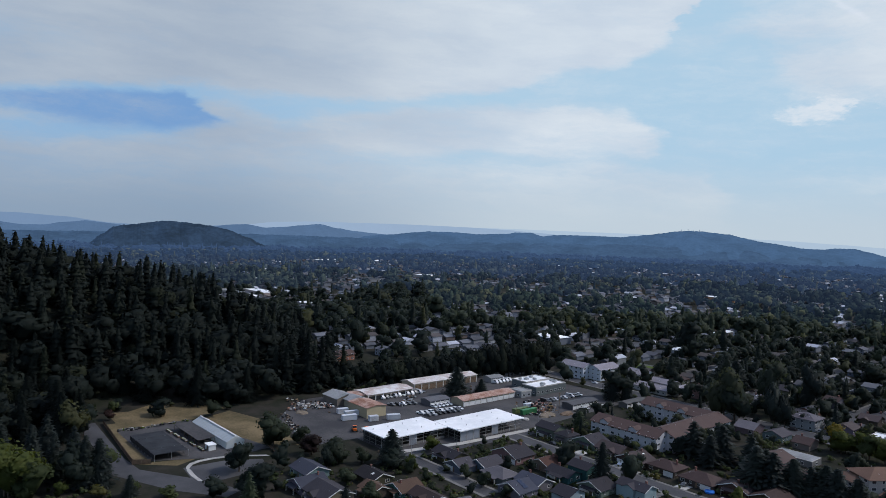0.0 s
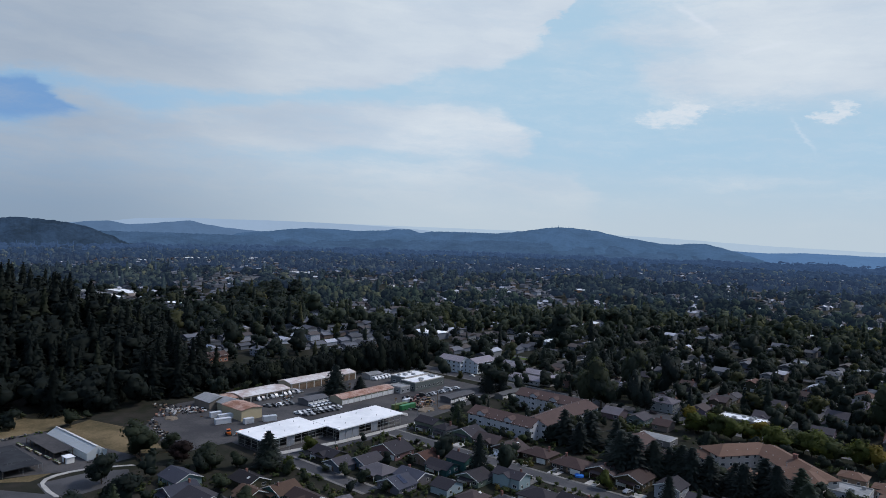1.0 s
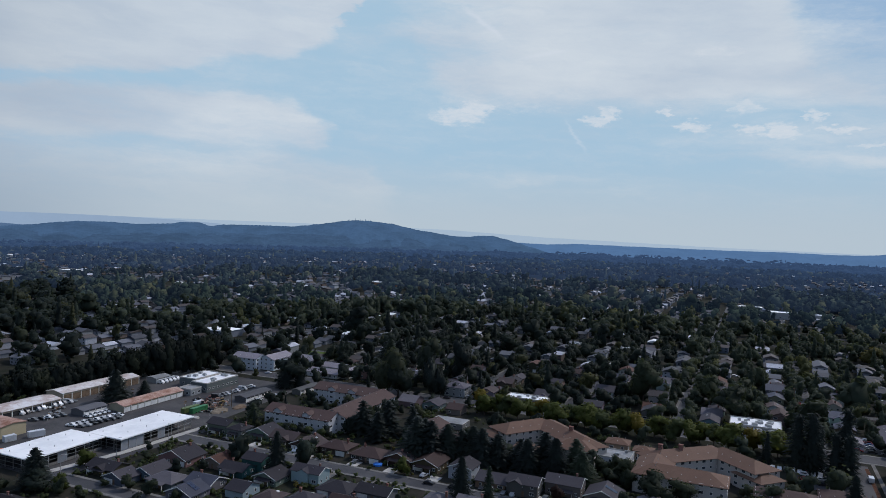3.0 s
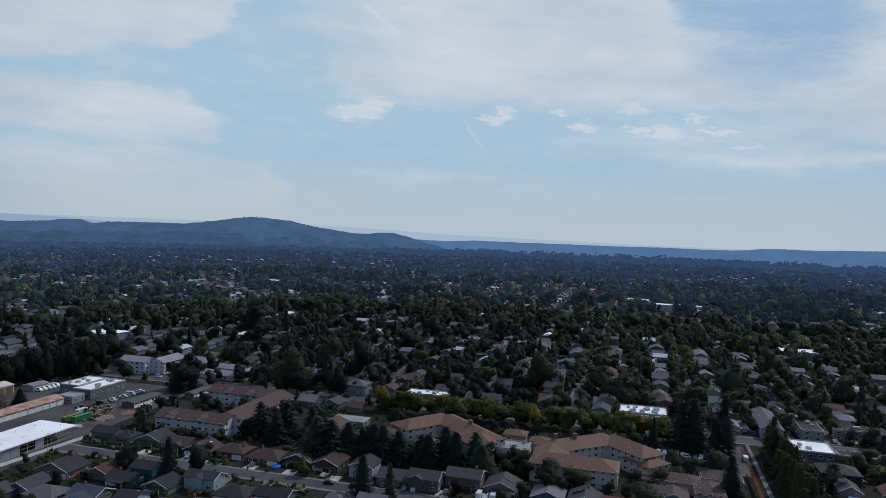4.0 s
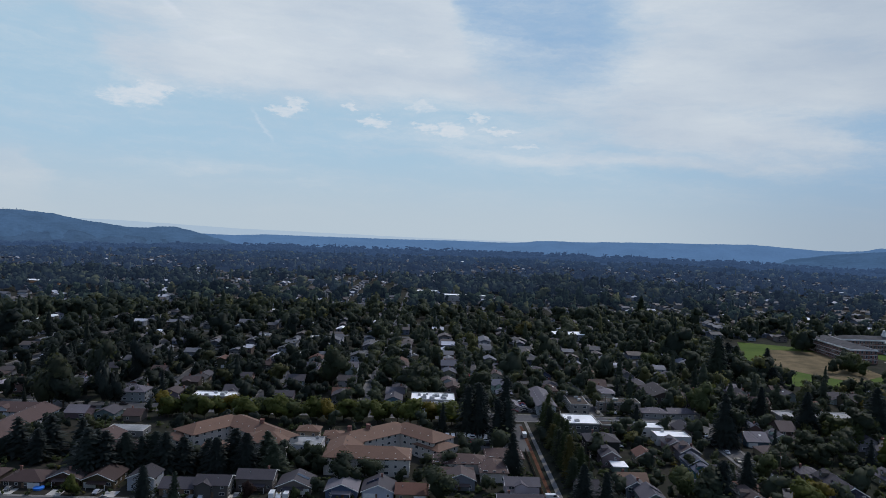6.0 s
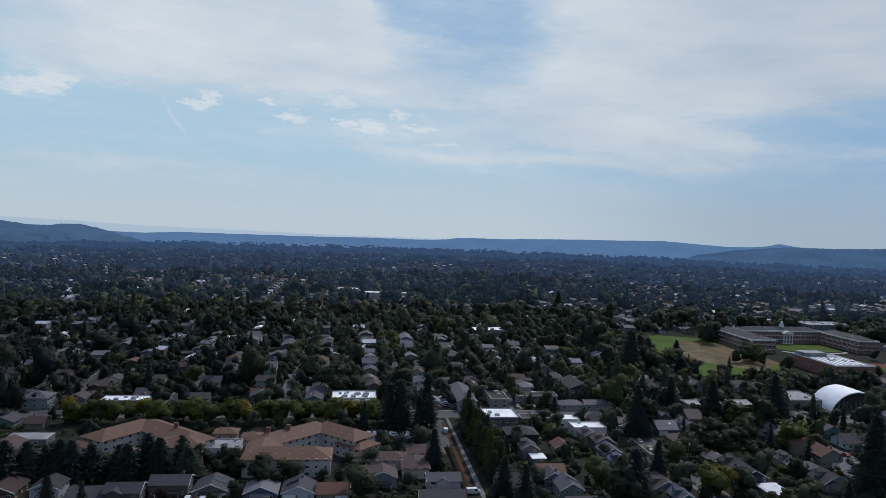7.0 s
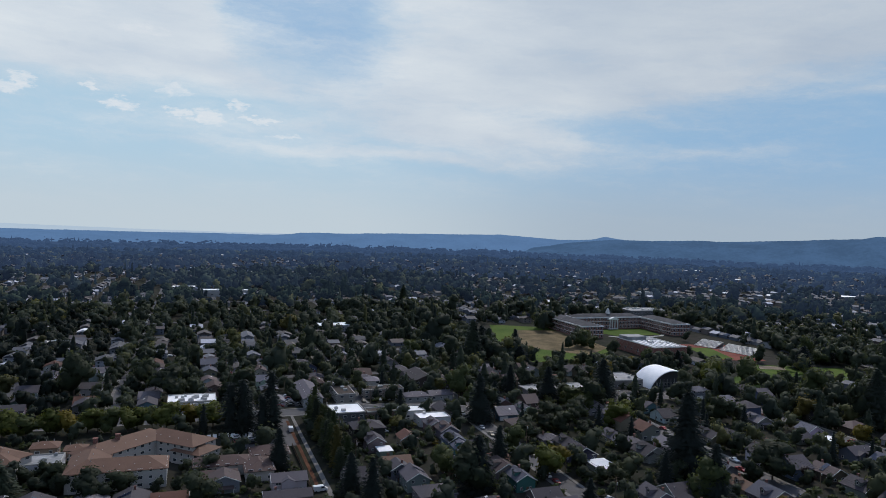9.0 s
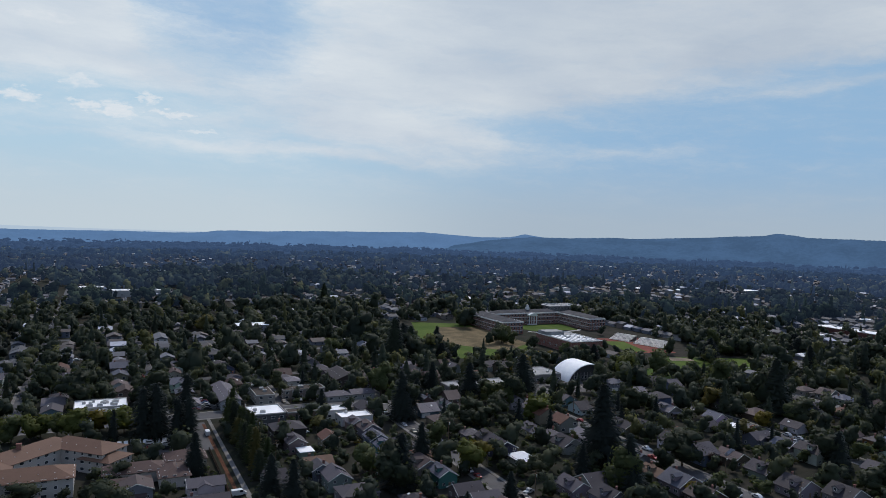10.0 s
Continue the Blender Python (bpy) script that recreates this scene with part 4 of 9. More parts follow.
house(-204.3, 235.0, 10, 10, 2.8, "y", "gable", "rust", "tan")
house(-191.5, 231.0, 12, 8.5, 2.8, "x", "gable", "charcoal", "teal")
house(-188.4, 240.3, 10, 8.5, 4.6, "x", "gable", "charcoal", "teal", "chimney")
house(-173.7, 230.8, 11, 10, 2.8, "y", "gable", "charcoal", "grey")
house(-160.8, 238.4, 13, 8, 4.8, "x", "gable", "charcoal", "white", "chimney")
house(-143.4, 232.3, 13.5, 11, 2.8, "x", "hip", "charcoal", "grey", "skylight")
house(-129.0, 236.0, 13.5, 9, 3, "x", "gable", "charcoal", "grey", "chimney")
house(-192.2, 213.6, 12, 10, 2.8, "x", "gable", "blue", "grey", "chimney")
house(-138.6, 277.3, 12, 12, 3, "y", "gable", "taupe", "brown")
house(-125.0, 276.4, 12, 13, 3.2, "y", "gable", "brown", "brown")
house(-108.3, 273.6, 10, 10, 5, "y", "gable", "charcoal", "white", "dormer")
house(-93.5, 270.2, 12.5, 11, 3, "x", "gable", "grey", "tan")
house(-80.2, 268.7, 12.5, 10, 5, "x", "gable", "grey", "taupe", "dormer")
house(-66.0, 276.7, 14, 10, 4.8, "x", "gable", "grey", "taupe", "chimney")
house(-50.4, 275.6, 13, 12, 3, "y", "gable", "grey", "grey", "solar")
house(-31.9, 272.4, 12, 11, 3, "y", "gable", "light", "blue")
house(-18.1, 272.9, 12, 12, 3, "y", "gable", "grey", "white", "solar")
house(-5.2, 271.0, 12, 11, 3, "x", "gable", "rust", "tan")
house(14.0, 283.3, 11, 10, 4.4, "y", "gable", "taupe", "grey")
house(37.6, 276.4, 13, 9, 5, "x", "gable", "grey", "white", "dormer")
house(35.7, 264.2, 17, 8, 3, "x", "gable", "charcoal", "grey", "chimney")
house(81.5, 330.5, 15, 12, 7.5, "x", "hip", "charcoal", "black", "chimney")
house(81.7, 315.9, 8, 10, 5, "y", "gable", "grey", "taupe")
house(97.2, 314.9, 8, 9, 5.5, "y", "gable", "rust", "tan")
house(84.0, 306.5, 6, 7, 3, "y", "flat", "whiteroof", "grey")
house(84.1, 288.2, 12, 9, 3.4, "x", "gable", "tan", "tan", "chimney")
house(82.3, 277.8, 8, 8, 5, "y", "gable", "grey", "bluegrey")
house(85.8, 267.0, 9, 12, 5, "y", "gable", "grey", "grey", "solar")
house(88.3, 249.1, 14, 11, 5, "x", "hip", "grey", "grey")
house(118.1, 337.7, 8, 10.5, 4, "y", "gable", "grey", "tan")
house(120.9, 326.3, 9, 10.5, 4.5, "y", "gable", "taupe", "bluegrey", "chimney")
house(119.1, 311.4, 9, 11, 4, "y", "gable", "bluegrey", "blue")
house(119.1, 299.4, 8, 10, 3.5, "y", "gable", "bluegrey", "teal")
house(166.8, 277.9, 11, 12.5, 5, "y", "gable", "charcoal", "navy", "dormer")
house(170.9, 266.0, 9, 9.5, 3, "y", "hip", "whiteroof", "white")
house(165.8, 305.2, 9, 8.5, 3.2, "x", "hip", "grey", "grey")
house(170.6, 295.4, 9, 9.5, 3.5, "y", "gable", "charcoal", "taupe")
house(200.4, 287.1, 9, 9, 4.5, "x", "hip", "grey", "grey", "chimney")
house(201.2, 273.5, 12, 11, 3.5, "y", "gable", "charcoal", "white", "dormer")
house(198.7, 298.5, 9, 12, 3.5, "y", "gable", "grey", "tan")
house(127.0, 255.6, 8, 11, 4.8, "y", "gable", "bluegrey", "teal", "chimney")
house(124.4, 268.0, 11, 12, 4.5, "y", "gable", "taupe", "grey")
house(128.8, 238.2, 11, 9.5, 3.4, "x", "gable", "charcoal", "taupe")
house(130.9, 227.9, 11, 9.5, 3.4, "x", "gable", "grey", "grey")
house(171.0, 227.2, 9.5, 12, 3.5, "y", "gable", "grey", "grey", "chimney")
house(175.9, 352.4, 9, 10, 4.5, "y", "gable", "grey", "white")
house(186.6, 347.0, 9, 12, 3.2, "y", "gable", "taupe", "grey")
house(248.5, 288.5, 9, 12, 3.5, "y", "gable", "charcoal", "taupe")
house(258.4, 282.6, 9, 12, 3.5, "y", "gable", "charcoal", "tan")
house(267.7, 266.4, 8, 9, 3.2, "y", "gable", "rust", "white")
house(303.8, 280.2, 9, 9, 5, "y", "gable", "bluegrey", "white")
house(293.9, 276.6, 8, 9, 3, "x", "gable", "charcoal", "grey")
house(300.6, 265.6, 9, 7, 4.2, "x", "flat", "whiteroof", "bluegrey")
house(297.3, 246.4, 12, 9, 4.4, "x", "gable", "grey", "bluegrey", "windows")
house(298.9, 231.9, 11, 10, 4, "y", "gable", "bluegrey", "grey", "chimney")
house(300.9, 219.5, 9, 12, 5.5, "y", "gable", "charcoal", "white")
house(262.0, 230.7, 9, 12, 3.6, "y", "gable", "taupe", "brown", "solar")
house(260.8, 212.4, 11, 11, 3.5, "y", "gable", "charcoal", "grey", "chimney")
house(215.3, 214.7, 13, 12, 3.6, "y", "gable", "bluegrey", "grey", "dormer")
house(213.2, 227.2, 8, 11, 3.4, "y", "gable", "tan", "tan", "chimney")
house(257.5, 193.4, 13, 11, 3.4, "y", "gable", "charcoal", "grey", "chimney")
house(176.9, 212.2, 11, 11, 4, "y", "gable", "charcoal", "grey")
house(181.4, 228.2, 9.5, 11, 3.6, "x", "gable", "charcoal", "grey")
house(267.7, 179.5, 13, 11, 3.4, "y", "gable", "charcoal", "grey", "chimney")
house(355.7, 222.2, 11, 11, 3.6, "x", "hip", "grey", "orange", "solar")
house(392.7, 268.6, 12, 11, 3.4, "x", "hip", "rust", "grey")
house(423.0, 316.6, 11, 10, 3.4, "x", "hip", "taupe", "grey")
house(426.5, 302.0, 11, 10, 3.4, "y", "gable", "taupe", "grey")
house(425.7, 291.1, 11, 10, 3.4, "x", "hip", "bluegrey", "grey")
house(390.0, 281.3, 12, 8, 3.4, "x", "gable", "charcoal", "bluegrey", "windows")
house(350.0, 234.9, 11, 9, 3.4, "x", "gable", "taupe", "grey")
house(213.7, 200.2, 12, 10, 3.4, "y", "gable", "taupe", "brown")
house(295.1, 306.4, 10, 11, 3.4, "y", "gable", "light", "grey")
house(339.8, 284.6, 14, 12, 3.4, "x", "hip", "taupe", "brown")


# ---- larger buildings ----
def flat_building(name, label, x0, x1, y0, y1, h, wall_mat, colour, roof_mat, floors=1, step=4.0, size="wide", sides="nwe", parapet=0.6, category="building", units=3, door=True, seed=1):
    """A flat-roofed block with parapet, rows of windows and boxes on its roof."""
    rng = random.Random(seed)
    cx, cy, w, d = (x0 + x1) / 2, (y0 + y1) / 2, x1 - x0, y1 - y0
    ob = thing(name, cx, cy, land(cx, cy), 0, label, category)
    part("wall", boxes((-w / 2, w / 2, -d / 2, d / 2, -0.5, h)), wall_mat, ob, colour=colour)
    part("roof", boxes((-w / 2 + 0.3, w / 2 - 0.3, -d / 2 + 0.3, d / 2 - 0.3, h, h + 0.12)), roof_mat, ob, colour=colour)
    t = 0.3
    part("parapet", boxes((-w / 2, w / 2, -d / 2 - 0.03, -d / 2 + t, h, h + parapet), (-w / 2, w / 2, d / 2 - t, d / 2, h, h + parapet), (-w / 2 - 0.03, -w / 2 + t, -d / 2 + t, d / 2 - t, h, h + parapet), (w / 2 - t, w / 2 + 0.03, -d / 2 + t, d / 2 - t, h, h + parapet)), "trim" if category in ("school", "gymnasium") else "concrete", ob)
    if category == "school":
        for fl in range(1, floors):
            z = h * fl / floors
            part("band", boxes((-w / 2 - 0.06, w / 2 + 0.06, -d / 2 - 0.06, d / 2 + 0.06, z - 0.18, z + 0.18)), "trim", ob, "pale stone band")
    fh = h / floors
    sides = sides.replace("e", "") if cx > 40 else sides.replace("w", "") if cx < -40 else sides
    for fl in range(floors):
        z = fl * fh + fh * 0.28
        for side in sides:
            long = w if side == "n" else d
            n = int(long / step)
            for i in range(n):
                u = (i + 0.5) / n * long - long / 2
                add_window(ob, size, *((u, -d / 2, z, 0) if side == "n" else (-w / 2, u, z, -90) if side == "w" else (w / 2, u, z, 90)), split=False)
    for _ in range(units):
        ux, uy, s = (rng.random() - 0.5) * w * 0.7, (rng.random() - 0.5) * d * 0.7, 0.6 + rng.random() * 0.9
        bm = boxes((-s, s, -s * 0.8, s * 0.8, 0, 1.1), (-s * 0.7, s * 0.7, -s * 0.5, s * 0.5, 1.1, 1.3))
        part("roof_unit", bm, "steel", ob, at=Matrix.Translation((ux, uy, h + 0.12)))
    TAKEN.append((x0 - 1.5, x1 + 1.5, y0 - 1.5, y1 + 1.5))
    return ob


def slate_hip(ob, w, d, h, rise):
    """A low hipped slate roof set inside the white eaves of a school block."""
    bm = bmesh.new()
    hip_roof(bm, 0, 0, w - 3, d - 3, h + 0.3, rise, 0.6)
    part("hipped_roof", bm, "slate", ob, "low dark slate roof")
    part("cornice", boxes((-w / 2 - 0.5, w / 2 + 0.5, -d / 2 - 0.5, d / 2 + 0.5, h - 0.45, h - 0.05)), "trim", ob, "white cornice board")


def wings(name, label, parts, wall, roof, category="building", sides="nwe", gables=(), chimneys=()):
    """A building of wings: (cx, cy, w, d, h, axis, turn), each with walls, a roof and rows of windows."""
    ox, oy = parts[0][0], parts[0][1]
    ob = thing(name, ox, oy, 0, 0, label, category)
    for cx, cy, w, d, h, axis, turn, kind in parts:
        rise = (d if axis == "x" else w) / 2 * 0.40
        at = pose(cx - ox, cy - oy, 0, 0, 0, turn)
        if kind == "gable":
            wing = part("wall", gable_bm(w, d, h, rise, axis), "plain_wall", ob, colour=wall, at=at)
        else:
            wing = part("wall", boxes((-w / 2, w / 2, -d / 2, d / 2, -0.4, h)), "plain_wall", ob, colour=wall, at=at)
        bm = bmesh.new()
        gable_roof(bm, 0, 0, w, d, h, rise, axis, 0.7) if kind == "gable" else hip_roof(bm, 0, 0, w, d, h, rise, 0.7)
        part("roof", bm, "shingle", ob, colour=roof, at=at)
        n_floor = max(1, round(h / 2.8))
        seen = sides.replace("w", "") if cx < -30 and not turn else sides
        for fl in range(n_floor):
            for side in seen:
                long = w if side == "n" else d
                n = max(1, int(long / 3.6))
                for i in range(n):
                    u = (i + 0.5) / n * long - long / 2
                    p = (u, -d / 2, fl * 2.8 + 0.9, 0) if side == "n" else (-w / 2, u, fl * 2.8 + 0.9, -90) if side == "w" else (w / 2, u, fl * 2.8 + 0.9, 90)
                    part("window", WIN_ONE["small" if i % 3 else "wide"], "", wing, at=pose(p[0], p[1], p[2], 0, 0, p[3]))
        for i in range(3):
            u = (i - 1) * 0.3
            part("vent_pipe", VENT, "", ob, at=at @ (Matrix.Translation((u * w, 1.2, h + rise * 0.8 + 0.3)) if axis == "x" else Matrix.Translation((1.2, u * d, h + rise * 0.8 + 0.3))))
        for i in range(int(max(w, d) / 6)):
            # small pale vents in a row along the lower slope
            u = (i + 0.5) / int(max(w, d) / 6) - 0.5
            at_eave = (u * w * 0.8, -d * 0.30, h + rise * 0.40 + 0.2) if axis == "x" else (-w * 0.30, u * d * 0.8, h + rise * 0.40 + 0.2)
            part("roof_vent", ROOF_VENT, "", ob, at=at @ Matrix.Translation(at_eave))
        r = max(w, d) * 0.5 if turn else 0
        TAKEN.append((cx - (r or w / 2) - 2, cx + (r or w / 2) + 2, cy - (r or d / 2) - 2, cy + (r or d / 2) + 2))
    for gx, gy in gables:
        # a cross gable on the eave, with its own window
        g = part("gable", gable_bm(4.4, 5.0, 9.0, 1.2, "y"), "plain_wall", ob, colour=wall, at=Matrix.Translation((gx - ox, gy - oy + 2.2, 0)))
        bm = bmesh.new()
        gable_roof(bm, 0, 0, 4.4, 5.0, 9.0, 1.2, "y", 0.35)
        part("gable_roof", bm, "shingle", g, colour=roof)
        for z in (0.9, 3.7, 6.5):
            part("window", WIN_ONE["wide"], "", g, at=pose(0, -2.5, z))
    for cx, cy in chimneys:
        part("chimney", boxes((-0.9, 0.9, -0.7, 0.7, 0, 2.6), (-1.0, 1.0, -0.8, 0.8, 2.6, 2.85)), "brick", ob, "brick chimney stack", at=Matrix.Translation((cx - ox, cy - oy, 10.2)))
    return ob


WHITE, CREAM = (0.37, 0.38, 0.41), (0.36, 0.34, 0.32)
wings("apartment_house", "three-winged white apartment house with brown shingle roofs", [
    (-206, 298.5, 38, 14, 7.6, "x", 0, "gable"), (-190, 326, 15, 52, 7.8, "y", 0, "gable"), (-210, 351, 42, 14, 7.8, "x", 0, "gable")], WHITE, ROOF["clay_dark"], "apartment house",
    gables=((-217, 291.5), (-200, 291.5), (-219, 344), (-206, 344)))
wings("retirement_home", "white three-storey retirement home with clay-brown hipped roofs", [
    (-79, 328, 44, 14.5, 8.2, "x", -43, "hip"), (-100, 331, 32, 14, 8.2, "x", 54, "hip"), (-110, 322, 14, 12, 5.8, "x", 54, "hip"), (-71, 313.5, 19, 14, 8.0, "x", 0, "hip"), (-92, 311, 13, 13, 4.4, "y", 0, "hip")], CREAM, ROOF["clay"], "retirement home",
    chimneys=((-76, 325),))
wings("retirement_home", "cream retirement home with four clay-brown roofed wings", [
    (-25, 325, 40, 14.5, 8.2, "x", 43, "hip"), (-35.5, 305, 14, 27, 7.8, "y", 0, "hip"), (-24, 298.5, 34, 14.5, 7.6, "x", 0, "hip"), (-4, 328.5, 31, 14, 8.2, "x", -43, "hip"), (4, 319, 15, 13, 5.6, "x", -43, "hip")], CREAM, ROOF["clay"], "retirement home",
    chimneys=((-27, 322), (-35, 318)))
wings("garden_flats", "low clay-brown roofed garden flats beside the retirement home", [
    (14, 303, 22, 11, 4.6, "x", 0, "hip"), (28, 296, 11, 16, 4.4, "y", 0, "hip"), (12, 291, 14, 9, 3.2, "x", 0, "gable"), (34, 312, 16, 12, 4.6, "x", 0, "hip")], CREAM, ROOF["clay_dark"], "flats")
wings("community_hall", "long low hall with clay-brown roofs among tall firs", [
    (-134, 309, 24, 13, 4.0, "x", 0, "gable"), (-146, 322, 12, 16, 4.0, "y", 0, "gable")], CREAM, ROOF["clay_dark"], "hall")
wings("apartment_house", "pale three-storey apartment house with grey gabled roofs", [
    (-322, 399, 20, 12, 8.2, "x", 0, "gable"), (-308, 410, 13, 22, 7.6, "y", 0, "gable"), (-292, 424, 26, 12, 6.0, "x", 0, "gable")], (0.42, 0.46, 0.50), ROOF["light"], "apartment house")
wings("garden_flats", "low grey-roofed garden flats round a court", [
    (-266, 405, 30, 10, 3.2, "x", 0, "gable"), (-272, 424, 28, 10, 3.2, "x", 0, "gable"), (-250, 415, 10, 22, 3.2, "y", 0, "hip")], (0.36, 0.36, 0.36), ROOF["light"], "flats")
wings("apartment_house", "square two-storey grey apartment house with a hipped roof", [(-166, 404, 13, 12, 5.8, "x", 0, "hip")], (0.19, 0.205, 0.22), ROOF["grey"], "apartment house")
wings("park_building", "long low park building with a brown roof", [(-458, 282, 12, 28, 4.6, "y", 0, "gable")], (0.26, 0.12, 0.08), ROOF["clay_dark"], "park building")
wings("church", "dark brown gabled church hall among trees", [(143, 437, 16, 26, 6.0, "y", 0, "gable"), (155, 428, 14, 14, 5.0, "x", 0, "gable")], (0.07, 0.055, 0.05), ROOF["black"], "church")
wings("row_house", "long grey-roofed row house beside an avenue", [(66.5, 415, 10.5, 40, 5.4, "y", 0, "gable")], (0.26, 0.27, 0.28), ROOF["grey"], "row house")
wings("bungalow_court", "low hipped bungalow court with grey roofs", [(128, 400.5, 14, 9, 3.2, "x", 0, "hip"), (143, 401, 14, 9, 3.2, "x", 0, "gable")], (0.25, 0.25, 0.25), ROOF["grey"], "bungalow")
flat_building("shop", "long low dark brown shop", 90, 108, 364, 372, 4.0, "plain_wall", (0.16, 0.12, 0.1), "brown_felt", 1, 4.0, units=0, seed=24, category="shop")
flat_building("entrance_block", "flat-roofed white entrance block between two retirement wings", -64, -47, 313, 326, 5, "plain_wall", WHITE, "metal_roof", 2, 3.4, "small", seed=2)
wings("gatehouse", "small clay-brown roofed pavilions with timber eaves", [(-56, 336, 10, 8, 6.2, "x", 0, "hip"), (-44, 333, 8, 7, 5.2, "x", 0, "hip")], (0.2, 0.15, 0.11), ROOF["clay"], "pavilion")
flat_building("carport", "open carport with flat pale metal roofs", -152, -134, 334, 344, 3, "plain_wall", (0.12, 0.12, 0.12), "metal_roof", 1, 9.0, parapet=0.2, units=0, seed=3)
flat_building("shop", "flat white-roofed shop with roof machinery beside the main street", -10, 15, 400, 417, 5.4, "plain_wall", (0.2, 0.2, 0.2), "white_roof", 1, 5.0, units=18, seed=4, category="shop")
flat_building("shop", "lower flat white-roofed shop with vents", -11, 15, 396, 400, 3.8, "plain_wall", (0.2, 0.2, 0.2), "white_roof", 1, 5.0, units=6, seed=5, category="shop")
flat_building("shop", "low shop with a bright white flat roof", -133, -109, 398, 409, 4.2, "plain_wall", (0.13, 0.12, 0.115), "white_roof", 1, 5.0, units=5, seed=6, category="shop")
flat_building("shop", "dark-walled shop with a white flat roof and chimneys", 70, 87, 356, 374, 6.5, "plain_wall", (0.07, 0.07, 0.075), "white_roof", 2, 4.0, units=3, seed=7, category="shop")
flat_building("shop", "long low shop with a white roof and dark vent", 113, 130, 345, 356, 4.2, "plain_wall", (0.4, 0.4, 0.4), "white_roof", 1, 5.0, units=1, seed=8, category="shop")
flat_building("shop", "low shop with a round-cornered white roof", 108, 121, 360, 371, 4.2, "plain_wall", (0.4, 0.4, 0.4), "white_roof", 1, 5.0, units=0, seed=9, category="shop")
flat_building("apartment_block", "long two-storey apartment block with a brown flat roof", 81, 91.5, 400, 434, 5.4, "plain_wall", (0.20, 0.185, 0.17), "brown_felt", 2, 4.0, "wide", parapet=0.35, seed=10, category="apartment block")
flat_building("apartment_block", "two-storey apartment block with long balconies and a flat roof", 98, 123, 408, 419, 5.2, "plain_wall", (0.17, 0.15, 0.135), "brown_felt", 2, 3.6, "wide", parapet=0.4, units=1, seed=11, category="apartment block")
flat_building("school", "long flat grey-roofed school annexe", 196, 248, 388, 402, 4.6, "plain_wall", (0.15, 0.14, 0.135), "metal_roof", 1, 4.0, units=4, seed=12, category="school annexe")
flat_building("school", "low flat-roofed school annexe with metal roof", 262, 287, 400, 424, 5, "plain_wall", (0.15, 0.14, 0.135), "metal_roof", 1, 4.0, units=4, seed=13, category="school annexe")
BRICK = (0.17, 0.065, 0.05)
_wing_a = flat_building("school", "three-storey red brick school wing with rows of tall windows", 353, 376, 590, 664, 11.5, "brick", BRICK, "slate", 3, 3.4, "school", units=5, seed=14, category="school")
_wing_b = flat_building("school", "three-storey red brick school wing with a low slate roof", 458, 478, 592, 652, 11.5, "brick", BRICK, "slate", 3, 3.4, "school", units=5, seed=15, category="school")
_gym = flat_building("gymnasium", "big red brick gymnasium with a pale flat roof", 357, 389, 484, 538, 9.5, "brick", BRICK, "metal_roof", 1, 9.0, "tall", units=9, seed=16, category="gymnasium")
part("stage_block", boxes((-15, 4, 12, 25, 9.5, 12.6)), "metal_roof", _gym, "raised pale roof block", colour=BRICK)
for _i in range(6):
    part("skylight", boxes((-13 + _i * 4.6, -10.6 + _i * 4.6, -22, 8, 9.62, 10.0)), "white_roof", _gym, "long white skylight")
flat_building("school_hall", "newer grey-roofed school hall behind the brick wings", 478, 524, 694, 722, 12.5, "plain_wall", (0.10, 0.105, 0.11), "metal_roof", 3, 4.0, "tall", units=7, seed=17, category="school hall")

slate_hip(_wing_a, 23, 74, 11.5, 3.2)
slate_hip(_wing_b, 20, 60, 11.5, 3.0)


def school_front():
    ob = flat_building("school", "red brick school front with white columns and a cupola", 376, 458, 646, 664, 12, "brick", BRICK, "slate", 3, 3.4, "school", units=2, seed=18, category="school")
    slate_hip(ob, 82, 18, 12, 3.0)
    bm = boxes((-0.5, 10.5, -12.6, -9, 0, 0.6), (-0.5, 10.5, -12.6, -9, 9.6, 10.6))
    part("portico", bm, "trim", ob, "white portico")
    col = bmesh.new()
    bmesh.ops.create_cone(col, cap_ends=True, segments=12, radius1=0.5, radius2=0.42, depth=9.0)
    me = mesh_of("column", col, "trim")
    for i in range(4):
        part("column", me, "", ob, at=Matrix.Translation((0.5 + i * 3.0, -12.0, 5.1)))
    bm = gable_bm(11, 4.4, 0.2, 2.0, "y")
    part("pediment", bm, "trim", ob, "white triangular pediment", at=Matrix.Translation((5, -10.7, 10.6)))
    cup = part("cupola", boxes((-1.8, 1.8, -1.8, 1.8, 0, 2.6), (-1.2, 1.2, -1.2, 1.2, 2.6, 4.6)), "trim", ob, "white cupola with a small dome", at=Matrix.Translation((5, 0, 14.6)))
    bm = bmesh.new()
    bmesh.ops.create_uvsphere(bm, u_segments=16, v_segments=10, radius=1.35)
    part("dome", bm, "steel", cup, at=Matrix.Translation((0, 0, 4.7)))


school_front()


